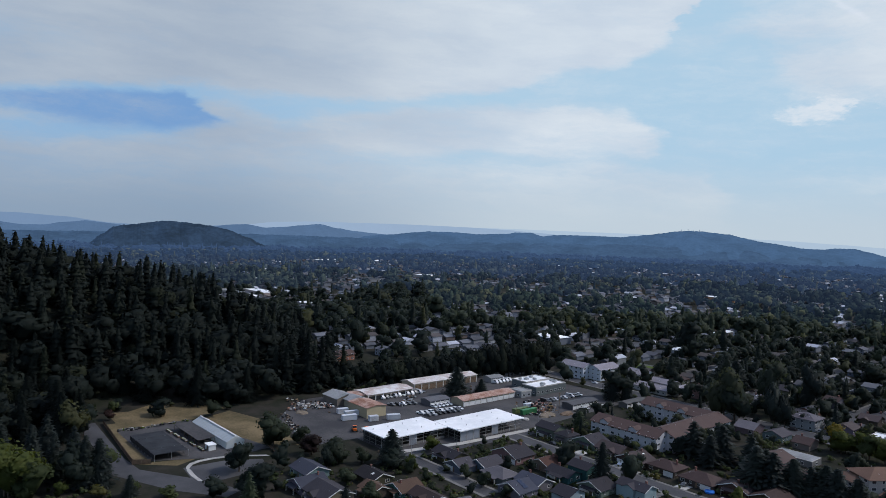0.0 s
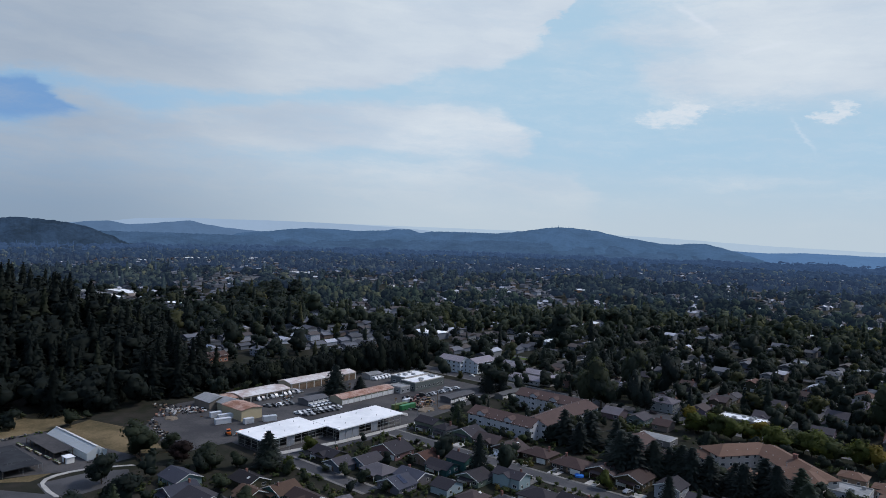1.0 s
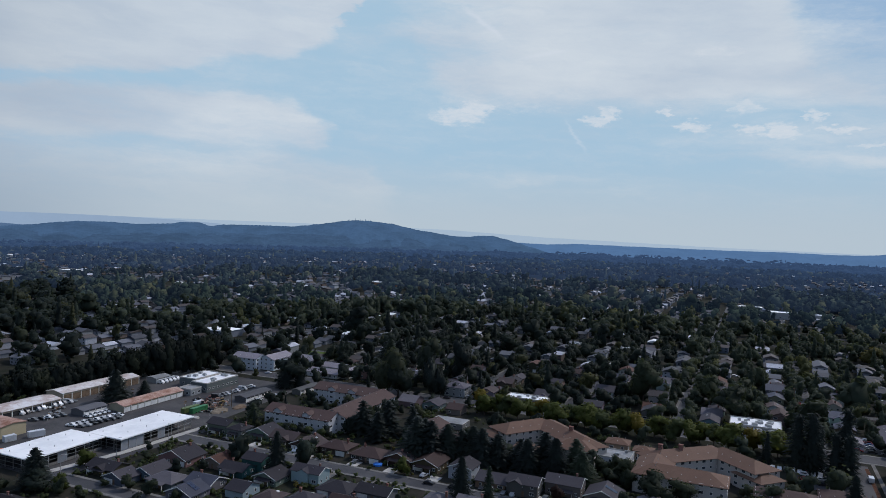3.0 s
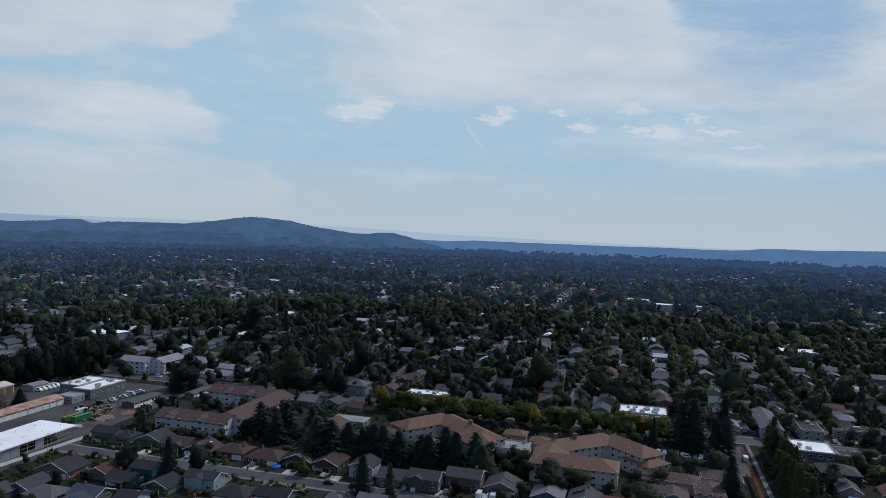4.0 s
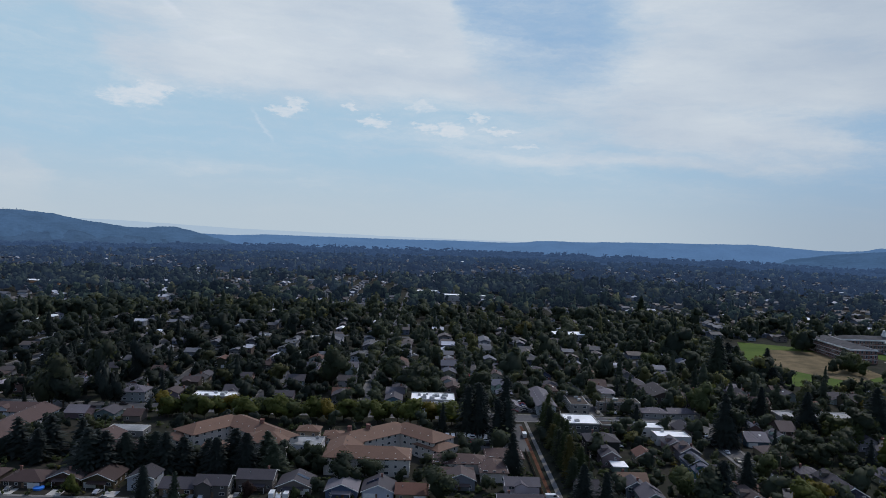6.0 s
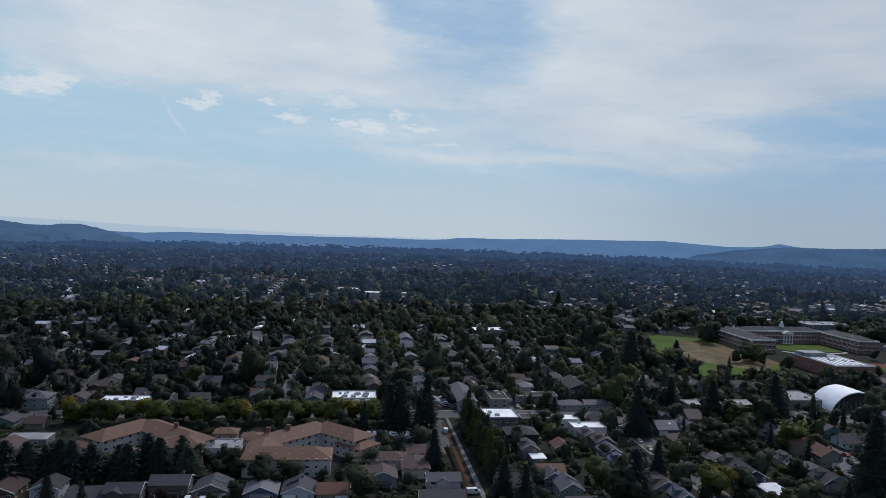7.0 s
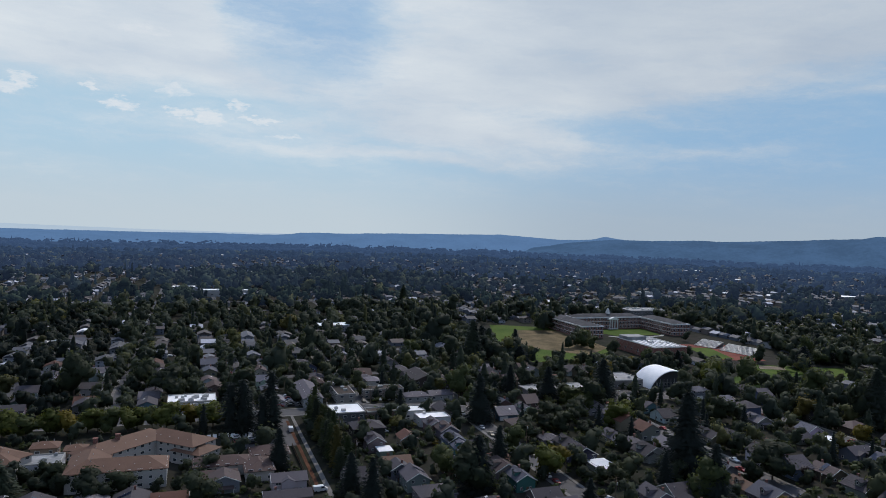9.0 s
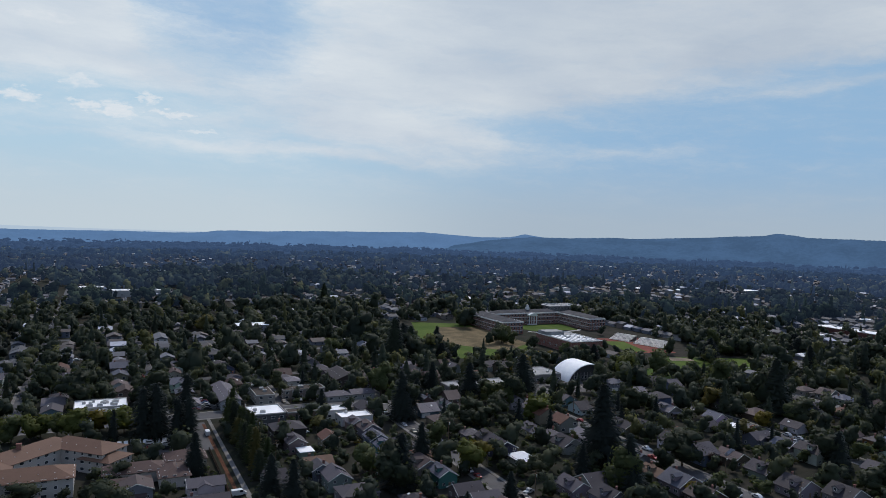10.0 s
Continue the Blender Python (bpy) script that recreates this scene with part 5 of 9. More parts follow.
def vault_hall():
    """The hall under a wide, low, curved white roof that comes down to the ground."""
    ob = thing("sports_hall", 307, 406, 0, 0, "sports hall under a wide curved white roof", "hall")
    half, high, n, l = 18.0, 11.6, 32, 10.0
    radius = (half * half + high * high) / (2 * high)
    sweep = math.asin(half / radius)

    def arc(inset):
        r = radius - inset
        return [(r * math.sin(sweep * (1 - 2 * i / n)), max(-0.2, high - radius + r * math.cos(sweep * (1 - 2 * i / n)))) for i in range(n + 1)]

    bm = bmesh.new()
    rows = [[bm.verts.new((x, y, z)) for x, z in arc(inset)] for y, inset in ((-l - 1.5, 0.0), (l, 0.0), (l, 0.55), (-l - 1.5, 0.55))]
    for a, b in ((0, 1), (1, 2), (2, 3), (3, 0)):
        for i in range(n):
            bm.faces.new((rows[a][i], rows[b][i], rows[b][i + 1], rows[a][i + 1]))
    part("roof", bm, "bright_roof", ob, "curved white roof")
    for y in (-l + 1.0, l - 1.0):
        bm = bmesh.new()
        ring = arc(0.56)
        face = [bm.verts.new((x, y, z)) for x, z in ring]
        back = [bm.verts.new((x, y + 0.4, z)) for x, z in ring]
        bm.faces.new(face), bm.faces.new(list(reversed(back)))
        part("end_wall", bm, "sheet", ob, "dark grey end wall", colour=(0.05, 0.055, 0.06))
    post = mesh_of("post", boxes((-0.18, 0.18, -0.2, 0.2, -0.2, 5.6)), "steel")
    for i in range(9):
        part("post", post, "", ob, at=Matrix.Translation((-11.2 + i * 2.8, -l + 0.9, 0)))
    for i in range(8):
        part("window", WIN_ONE["tall"], "", ob, at=pose(-9.8 + i * 2.8, -l + 0.98, 1.2))
    TAKEN.append((286, 328, 388, 420))


vault_hall()


def grandstand(x, y, w, d, turn):
    ob = thing("grandstand", x, y, 0, turn, "stepped steel grandstand beside the running track", "grandstand", "stands by the track")
    for i in range(9):
        part("bench", boxes((-w / 2, w / 2, i * d / 9, (i + 1) * d / 9 - 0.15, 0.3 + i * 0.55, 0.75 + i * 0.55)), "steel", ob)
    part("support", boxes((-w / 2, -w / 2 + 0.4, 0, d, -0.2, 0.6), (w / 2 - 0.4, w / 2, 0, d, -0.2, 0.6), (-w / 2, w / 2, d - 0.4, d, -0.2, 5.2)), "steel", ob)


grandstand(445, 530, 22, 13, -75)
grandstand(451, 496, 34, 14, -75)
TAKEN.append((440, 482, 460, 535))


# ---- the works yard ----
def long_shed(name, label, x0, x1, y0, y1, h, roof_mat, wall, ridge=0.0, bays=0, bay_side="e", axis="y", door_mat="trim", wall_mat="plain_wall"):
    """A shed of open or shuttered bays along one side."""
    cx, cy, w, d = (x0 + x1) / 2, (y0 + y1) / 2, x1 - x0, y1 - y0
    ob = thing(name, cx, cy, 0, 0, label, "shed")
    bm = bmesh.new()
    if ridge:
        part("wall", gable_bm(w, d, h, ridge, axis), wall_mat, ob, colour=wall)
        gable_roof(bm, 0, 0, w, d, h, ridge, axis, 0.5)
    else:
        part("wall", boxes((-w / 2, w / 2, -d / 2, d / 2, -0.4, h)), wall_mat, ob, colour=wall)
        slope(bm, [(-w / 2 - 0.6, -d / 2 - 0.6, h + 0.5), (w / 2 + 0.6, -d / 2 - 0.6, h + 0.3), (w / 2 + 0.6, d / 2 + 0.6, h + 0.3), (-w / 2 - 0.6, d / 2 + 0.6, h + 0.5)], 0.3)
    part("roof", bm, roof_mat, ob, colour=wall)
    if bays:
        n_w = d / bays
        me = mesh_of("bay_door", boxes((-0.06, 0.06, -n_w / 2 + 0.45, n_w / 2 - 0.45, 0.1, h - 1.0), (-0.1, 0.08, -n_w / 2 + 0.45, n_w / 2 - 0.45, (h - 1) * 0.48, (h - 1) * 0.54)), door_mat)
        post = mesh_of("post", boxes((-0.12, 0.16, -0.2, 0.2, -0.2, h)), "trim")
        for i in range(bays):
            part("bay_door", me, "", ob, at=Matrix.Translation((w / 2 + 0.03, -d / 2 + (i + 0.5) * n_w, 0)))
        for i in range(bays + 1):
            part("post", post, "", ob, at=Matrix.Translation((w / 2 + 0.05, -d / 2 + min(max(i * n_w, 0.25), d - 0.25), 0)))
    TAKEN.append((x0 - 1, x1 + 1, y0 - 1, y1 + 1))
    return ob


def bay_hall(x0, x1, y0, y1, h, n, solid):
    """Half-built hall: a white roof over a steel frame, with open bays."""
    cx, cy, w, d = (x0 + x1) / 2, (y0 + y1) / 2, x1 - x0, y1 - y0
    ob = thing("vehicle_shed", cx, cy, 0, 0, "long vehicle shed with a white membrane roof and open bays", "shed", "white-roofed sheds")
    # Floor and inner walls are coloured dark for the unlit inside.
    part("floor_slab", boxes((-w / 2 - 0.5, w / 2 + 0.5, -d / 2 - 0.5, d / 2 + 0.5, -0.4, 0.12)), "yard", ob)
    part("back_wall", boxes((-w / 2, -w / 2 + 0.25, -d / 2, d / 2, 0.12, h)), "plain_wall", ob, colour=(0.10, 0.105, 0.11))
    part("middle_wall", boxes((-0.2, 0.2, -d / 2 + 1, d / 2 - 1, 0.12, h)), "plain_wall", ob, colour=(0.035, 0.036, 0.04))
    bm = bmesh.new()
    slope(bm, [(-w / 2 - 0.9, -d / 2 - 0.9, h + 0.45), (w / 2 + 0.9, -d / 2 - 0.9, h + 0.35), (w / 2 + 0.9, d / 2 + 0.9, h + 0.35), (-w / 2 - 0.9, d / 2 + 0.9, h + 0.45)], 0.5)
    part("roof", bm, "white_roof", ob, "white membrane roof")
    nw = d / n
    post = mesh_of("post", boxes((-0.13, 0.13, -0.13, 0.13, 0.12, h)), "steel")
    rail = mesh_of("rail", boxes((-0.06, 0.06, -nw / 2 + 0.13, nw / 2 - 0.13, -0.08, 0.08)), "steel")
    panel = mesh_of("wall_panel", boxes((-0.1, 0.1, -nw / 2 + 0.2, nw / 2 - 0.2, 0.12, 1.2)), "paving")
    full = mesh_of("wall_panel_full", boxes((-0.1, 0.1, -nw / 2 + 0.2, nw / 2 - 0.2, 0.12, h - 0.6)), "sheet")
    for i in range(n + 1):
        part("post", post, "", ob, at=Matrix.Translation((w / 2 - 0.2, -d / 2 + 0.2 + i * (d - 0.4) / n, 0)))
    for i in range(n):
        yy = -d / 2 + (i + 0.5) * nw
        if i in solid:
            part("wall_panel", full, "", ob, "pale boarded bay", colour=(0.20, 0.22, 0.25), at=Matrix.Translation((w / 2 - 0.2, yy, 0)))
            continue
        part("wall_panel", panel, "", ob, at=Matrix.Translation((w / 2 - 0.2, yy, 0)))
        for z in (2.6, 4.1):
            part("rail", rail, "", ob, at=Matrix.Translation((w / 2 - 0.2, yy, z)))
    m = max(3, int(w / 4))
    end_rail = mesh_of("end_rail", boxes((-w / m / 2, w / m / 2, -0.06, 0.06, -0.08, 0.08)), "steel")
    for i in range(m):
        xx = -w / 2 + (i + 0.5) * w / m
        part("post", post, "", ob, at=Matrix.Translation((xx - w / m / 2 + 0.2, -d / 2 + 0.2, 0)))
        for z in (0.9, 2.6, 4.1):
            part("rail", end_rail, "", ob, at=Matrix.Translation((xx, -d / 2 + 0.2, z)))
    for i in range(8):
        part("vent_pipe", VENT, "", ob, at=Matrix.Translation((-w / 4 + (i % 2) * w / 2, -d / 2 + (i + 0.5) * d / 8, h + 0.8)))
    TAKEN.append((x0 - 2, x1 + 2, y0 - 2, y1 + 2))


bay_hall(-282, -262.5, 191, 225.6, 5.4, 8, (3,))
bay_hall(-272, -253, 227.6, 270, 5.4, 10, (0, 1, 2, 5))
long_shed("store_shed", "long store shed with a pale metal roof", -360, -347, 272, 325, 4.6, "pale_roof", (0.33, 0.29, 0.22), 1.2, 9, door_mat="timber")
# In the next two sheds dark panels stand in for unlit open bays.
long_shed("store_shed", "low shed with a pale pink-stained metal roof", -357, -342, 234, 267, 3.6, "pale_roof", (0.3, 0.24, 0.18), 1.0, 6, door_mat="dark")
long_shed("lean_shed", "low rust-roofed shed against the paler one", -357, -345, 227, 233.5, 3.2, "rust_roof", (0.25, 0.2, 0.15), 0.8, 2, door_mat="dark")
long_shed("barn", "grey gabled barn at the edge of the yard", -357, -342, 213, 226, 4.2, "metal_roof", (0.15, 0.13, 0.11), 2.0, axis="x")
long_shed("barn", "grey gabled barn beside containers", -341, -331.5, 217, 228, 4.2, "metal_roof", (0.30, 0.27, 0.2), 2.0, axis="x")
long_shed("workshop", "tan block workshop with a rusty red roof", -330, -312, 213, 225.5, 5.6, "rust_roof", (0.34, 0.29, 0.19), 0.8, axis="x")
long_shed("garage_block", "small grey garage block with white doors", -322, -313, 257.5, 272, 2.9, "shingle", (0.10, 0.10, 0.11), 0.9, 4)
long_shed("garage_block", "long brown-roofed row of garages", -312.5, -302, 273, 315, 3.4, "rust_roof", (0.28, 0.25, 0.18), 1.4, 9, door_mat="trim")
long_shed("garage_block", "small grey outbuilding in the yard", -346, -338, 330, 341, 3.2, "metal_roof", (0.2, 0.2, 0.2), 0.8, 3)
flat_building("yard_office", "flat white-roofed yard office", -324, -311, 335, 358, 4.8, "plain_wall", (0.11, 0.125, 0.13), "white_roof", 1, 4.5, units=4, seed=21, category="office")
flat_building("yard_office", "flat white-roofed office with grey block walls", -308, -296, 328, 356, 5.2, "plain_wall", (0.085, 0.10, 0.10), "white_roof", 1, 4.0, units=5, seed=22, category="office")
flat_building("store_shed", "low grey flat shed beside the offices", -308, -298, 317, 326, 3.6, "plain_wall", (0.2, 0.21, 0.22), "metal_roof", 1, 4.0, units=0, seed=23, category="shed")
long_shed("garage_block", "low dark-roofed garages beside parked cars", -270, -262, 322, 345, 2.8, "shingle", (0.07, 0.07, 0.075), 0.8, 6)
long_shed("garage_block", "row of white-doored garages below the apartments", -252, -246, 352, 374, 2.8, "shingle", (0.08, 0.08, 0.08), 0.7, 6)


def container(x, y, turn, colour, label, l=8.0):
    ob = thing("container", x, y, 0.03, turn, label, "container", "containers in the yard")
    bm = boxes((-l / 2, l / 2, -1.25, 1.25, 0.15, 2.75))
    n = int(l / 0.5)
    for i in range(n):
        u = -l / 2 + (i + 0.25) * l / n
        box(bm, u, u + 0.25, -1.31, -1.25, 0.3, 2.6), box(bm, u, u + 0.25, 1.25, 1.31, 0.3, 2.6)
    part("body", bm, "sheet", ob, colour=colour)
    part("roof", boxes((-l / 2 - 0.04, l / 2 + 0.04, -1.34, 1.34, 2.75, 2.88)), "sheet", ob, colour=tuple(min(0.8, c * 1.1) for c in colour))
    for s in (-1, 1):
        part("door", boxes((l / 2, l / 2 + 0.07, s * 0.62 - 0.55, s * 0.62 + 0.55, 0.25, 2.65)), "sheet", ob, colour=colour)
    take(x, y, 9, 9)


PALE = (0.50, 0.52, 0.55)
container(-315, 204, 75, PALE, "white storage container in the works yard")
container(-328, 208, 80, PALE, "white storage container beside a barn", 6)
container(-321, 210.5, 80, PALE, "long white storage container beside the workshop", 10)
container(-306.5, 213.5, 80, PALE, "small white storage container", 5)
container(-303, 224, 70, PALE, "white storage container near parked trucks", 7)
container(-274.5, 292, 88, (0.09, 0.13, 0.04), "olive green container in the yard", 11)
container(-270.5, 294, 88, (0.03, 0.16, 0.06), "green container in the yard", 11)
container(-279, 303, 88, PALE, "white container beside machinery", 6)


# ---- the plant nursery ----
def nursery():
    gh = thing("greenhouse", -325.5, 136.4, 0.07, 0.6, "long gabled greenhouse with pale glazing", "greenhouse")
    l, w, h, r = 41.0, 8.4, 3.0, 2.2
    part("glazing", gable_bm(l, w, h, r, "x"), "greenhouse", gh)
    rib = bmesh.new()
    for s in (-1, 1):
        prism(rib, [(-0.06, 0), (0.06, 0), (0.06, s * (w / 2 + 0.1)), (-0.06, s * (w / 2 + 0.1))] if s > 0 else [(-0.06, -w / 2 - 0.1), (0.06, -w / 2 - 0.1), (0.06, 0), (-0.06, 0)],
              [h + r, h + r, h - 0.05, h - 0.05] if s > 0 else [h - 0.05, h - 0.05, h + r, h + r], [h + r + 0.12, h + r + 0.12, h + 0.07, h + 0.07] if s > 0 else [h + 0.07, h + 0.07, h + r + 0.12, h + r + 0.12])
    box(rib, -0.06, 0.06, -w / 2 - 0.08, -w / 2, 0, h), box(rib, -0.06, 0.06, w / 2, w / 2 + 0.08, 0, h)
    me = mesh_of("rib", rib, "trim")
    for i in range(15):
        part("rib", me, "", gh, at=Matrix.Translation((-l / 2 + 0.1 + i * (l - 0.2) / 14, 0, 0)))
    part("ridge_vent", boxes((-l / 2, l / 2, -0.3, 0.3, h + r + 0.1, h + r + 0.3)), "trim", gh)
    part("door", DOOR, "", gh, at=pose(l / 2 + 0.03, 0, 0, 0, 0, 90))
    lean = thing("lean_to", -330, 127.5, 0.07, 0, "dark lean-to shelter along the greenhouse", "shelter")
    bm = bmesh.new()
    slope(bm, [(-17, -4, 2.7), (14, -4, 2.7), (14, 4.2, 3.1), (-17, 4.2, 3.1)], 0.12)
    part("roof", bm, "yard", lean, "dark grey sloping roof")
    me = mesh_of("post", boxes((-0.08, 0.08, -0.08, 0.08, 0, 2.7)), "timber")
    for i in range(8):
        part("post", me, "", lean, at=Matrix.Translation((-16.5 + i * 4.3, -3.8, 0)))
        part("post", me, "", lean, at=Matrix.Translation((-16.5 + i * 4.3, 3.8, 0)))
    sh = thing("shade_house", -322.5, 108, 0.07, 0, "flat shade house of dark netting on thin posts", "shade house")
    me = mesh_of("net_panel", boxes((-4.1, 4.1, -7.2, 7.2, 2.9, 2.96)), "netting")
    for i in range(4):
        part("net_panel", me, "", sh, at=Matrix.Translation((-12.6 + i * 8.4, 0, -0.06 * (i % 2))))
    side = mesh_of("side_net", boxes((-16.8, 16.8, -0.03, 0.03, 0.9, 2.85)), "netting")
    part("side_net", side, "", sh, at=Matrix.Translation((0, -7.25, 0)))
    me = mesh_of("post", boxes((-0.07, 0.07, -0.07, 0.07, 0, 2.9)), "steel")
    for i in range(9):
        for yy in (-7.2, 0, 7.2):
            part("post", me, "", sh, at=Matrix.Translation((-16.7 + i * 4.18, yy, 0)))
    hut = thing("pump_hut", -309, 126.5, 0.07, 0, "small white hut beside the greenhouse", "hut")
    part("wall", boxes((-2.2, 2.2, -1.6, 1.6, 0, 2.4)), "plain_wall", hut, colour=(0.55, 0.56, 0.56))
    part("roof", boxes((-2.5, 2.5, -1.9, 1.9, 2.4, 2.6)), "white_roof", hut)
    part("door", DOOR, "", hut, at=pose(0.4, -1.6, 0))
    # rows of potted plants on benches
    rng = random.Random(5)
    for j in range(5):
        b = thing("plant_bench", -345 + j * 8.5, 120.5 + j * 0.6, 0.07, 0, "low bench crowded with pale seedling trays", "bench", "nursery benches")
        part("bench", boxes((-3.2, 3.2, -0.7, 0.7, 0.5, 0.6), (-3, -2.8, -0.6, 0.6, 0, 0.5), (2.8, 3, -0.6, 0.6, 0, 0.5)), "timber", b)
        for i in range(6):
            s = rng.uniform(0.3, 0.45)
            part("tray", boxes((-2.9 + i, -2.9 + i + s * 2, -0.5, 0.5, 0.6, 0.75 + s * 0.3)), "concrete" if i % 2 else "turf", b)


nursery()


def board_fence(points, high=1.8, label="brown board fence", mat="timber", step=2.6):
    (x0, y0), (x1, y1) = points
    l = math.hypot(x1 - x0, y1 - y0)
    n = max(1, int(l / step))
    ob = thing("fence", x0, y0, land(x0, y0), math.degrees(math.atan2(y1 - y0, x1 - x0)), label, "fence")
    s = l / n
    post = mesh_of("post", boxes((-0.06, 0.06, -0.06, 0.06, -0.2, high + 0.1)), mat)
    bm = bmesh.new()
    for i in range(int(s / 0.32)):
        u = i * 0.32 + 0.02
        box(bm, u, u + 0.29, 0.02, 0.05, 0.08, high - 0.03 * (i % 2))
    box(bm, 0, s, -0.02, 0.02, 0.35, 0.45), box(bm, 0, s, -0.02, 0.02, high - 0.4, high - 0.3)
    panel = mesh_of("fence_panel", bm, mat)
    for i in range(n):
        part("post", post, "", ob, at=Matrix.Translation((i * s, 0, 0)))
        part("fence_panel", panel, "", ob, at=Matrix.Translation((i * s, 0.03, 0)))


board_fence(((-376, 98.6), (-307.5, 92.4)), 2.2, "rust-brown board fence beside the nursery lane")
board_fence(((-307.5, 92.4), (-304, 99)), 2.2, "rust-brown board fence at the nursery corner")
board_fence(((-300, 150), (-284, 147)), 1.6, "weathered fence behind the greenhouse")
board_fence(((46.2, 268), (46.2, 330)), 1.8, "long rust-brown fence beside the straight path")

# ---- trees ----
def lump(rg, cx, cy, cz, rx, ry, rz, nu=8, nv=5, rough=0.22):
    """A lumpy closed body."""
    v, f = [(cx, cy, cz - rz)], []
    for j in range(1, nv):
        b = math.pi * j / nv - math.pi / 2
        for i in range(nu):
            a = 2 * math.pi * (i + 0.5 * (j % 2)) / nu
            s = 1 + rough * (rg.random() * 2 - 1)
            v.append((cx + rx * s * math.cos(a) * math.cos(b), cy + ry * s * math.sin(a) * math.cos(b), cz + rz * s * math.sin(b)))
    v.append((cx, cy, cz + rz))
    for i in range(nu):
        f.append((0, 1 + (i + 1) % nu, 1 + i))
    for j in range(nv - 2):
        for i in range(nu):
            p, q = 1 + j * nu + i, 1 + j * nu + (i + 1) % nu
            f.append((p, q, q + nu, p + nu))
    o, t = 1 + (nv - 2) * nu, len(v) - 1
    for i in range(nu):
        f.append((o + i, o + (i + 1) % nu, t))
    return v, f


def leaf_quad(rg, v, f, p, n, size):
    """A bent leaf clump at p that faces about n."""
    n = Vector(n) + Vector((rg.gauss(0, 0.34), rg.gauss(0, 0.34), rg.gauss(0, 0.34)))
    n = n.normalized() if n.length > 0.01 else Vector((0, 0, 1))
    u = n.cross(Vector((rg.gauss(0, 1), rg.gauss(0, 1), rg.gauss(0, 1)))).normalized()
    w = n.cross(u)
    s, t = size * rg.uniform(0.6, 1.3), size * rg.uniform(0.5, 1.0)
    p = Vector(p)
    i = len(v)
    v += [tuple(p - u * s), tuple(p - w * t + n * s * 0.25), tuple(p + u * s), tuple(p + w * t - n * s * 0.2)]
    f.append((i, i + 1, i + 2, i + 3))


def broad_crown(seed, lobes, n_leaf, size, core=(8, 5), slim=1.0):
    """A full round crown of unit height and about unit width, almost down to z = 0."""
    rg = random.Random(seed)
    v, f, cs, n = [], [], [], []

    def outward(p, c):
        d = Vector(((p[0] - c[0]) / c[3], (p[1] - c[1]) / c[3], (p[2] - c[2]) / c[4])).normalized() * 0.62
        return (d + Vector((p[0], p[1], p[2] - 0.42)).normalized() * 0.38).normalized()

    for i in range(lobes):
        if i == 0:
            c = (0, 0, 0.50, 0.28 * slim, 0.42)
        else:
            a = 2 * math.pi * (i * 0.618 + rg.random() * 0.12)
            up = -0.85 + 1.75 * ((i * 0.381 + 0.2 * rg.random()) % 1.0)
            rad = 0.255 * slim * math.sqrt(max(0.04, 1 - up * up * 0.92)) * rg.uniform(0.8, 1.12)
            c = (rad * math.cos(a), rad * math.sin(a), 0.50 + 0.37 * up, rg.uniform(0.175, 0.24) * slim, rg.uniform(0.15, 0.205))
        cs.append(c)
        a, b = lump(rg, c[0], c[1], c[2], c[3] * 0.78, c[3] * 0.78, c[4] * 0.78, *core, 0.4)
        f += [tuple(q + len(v) for q in face) for face in b]
        v += a
        n += [outward(p, c) for p in a]
    for _ in range(n_leaf):
        c = rg.choice(cs)
        d = Vector((rg.gauss(0, 1), rg.gauss(0, 1), rg.gauss(0.35, 1))).normalized()
        k = rg.uniform(0.8, 1.16)
        p = (c[0] + d.x * c[3] * k, c[1] + d.y * c[3] * k, c[2] + d.z * c[4] * k)
        leaf_quad(rg, v, f, p, d, size)
        n += [(outward(p, c) + Vector((rg.gauss(0, 0.12), rg.gauss(0, 0.12), rg.gauss(0, 0.12)))).normalized()] * 4
    return v, f, n


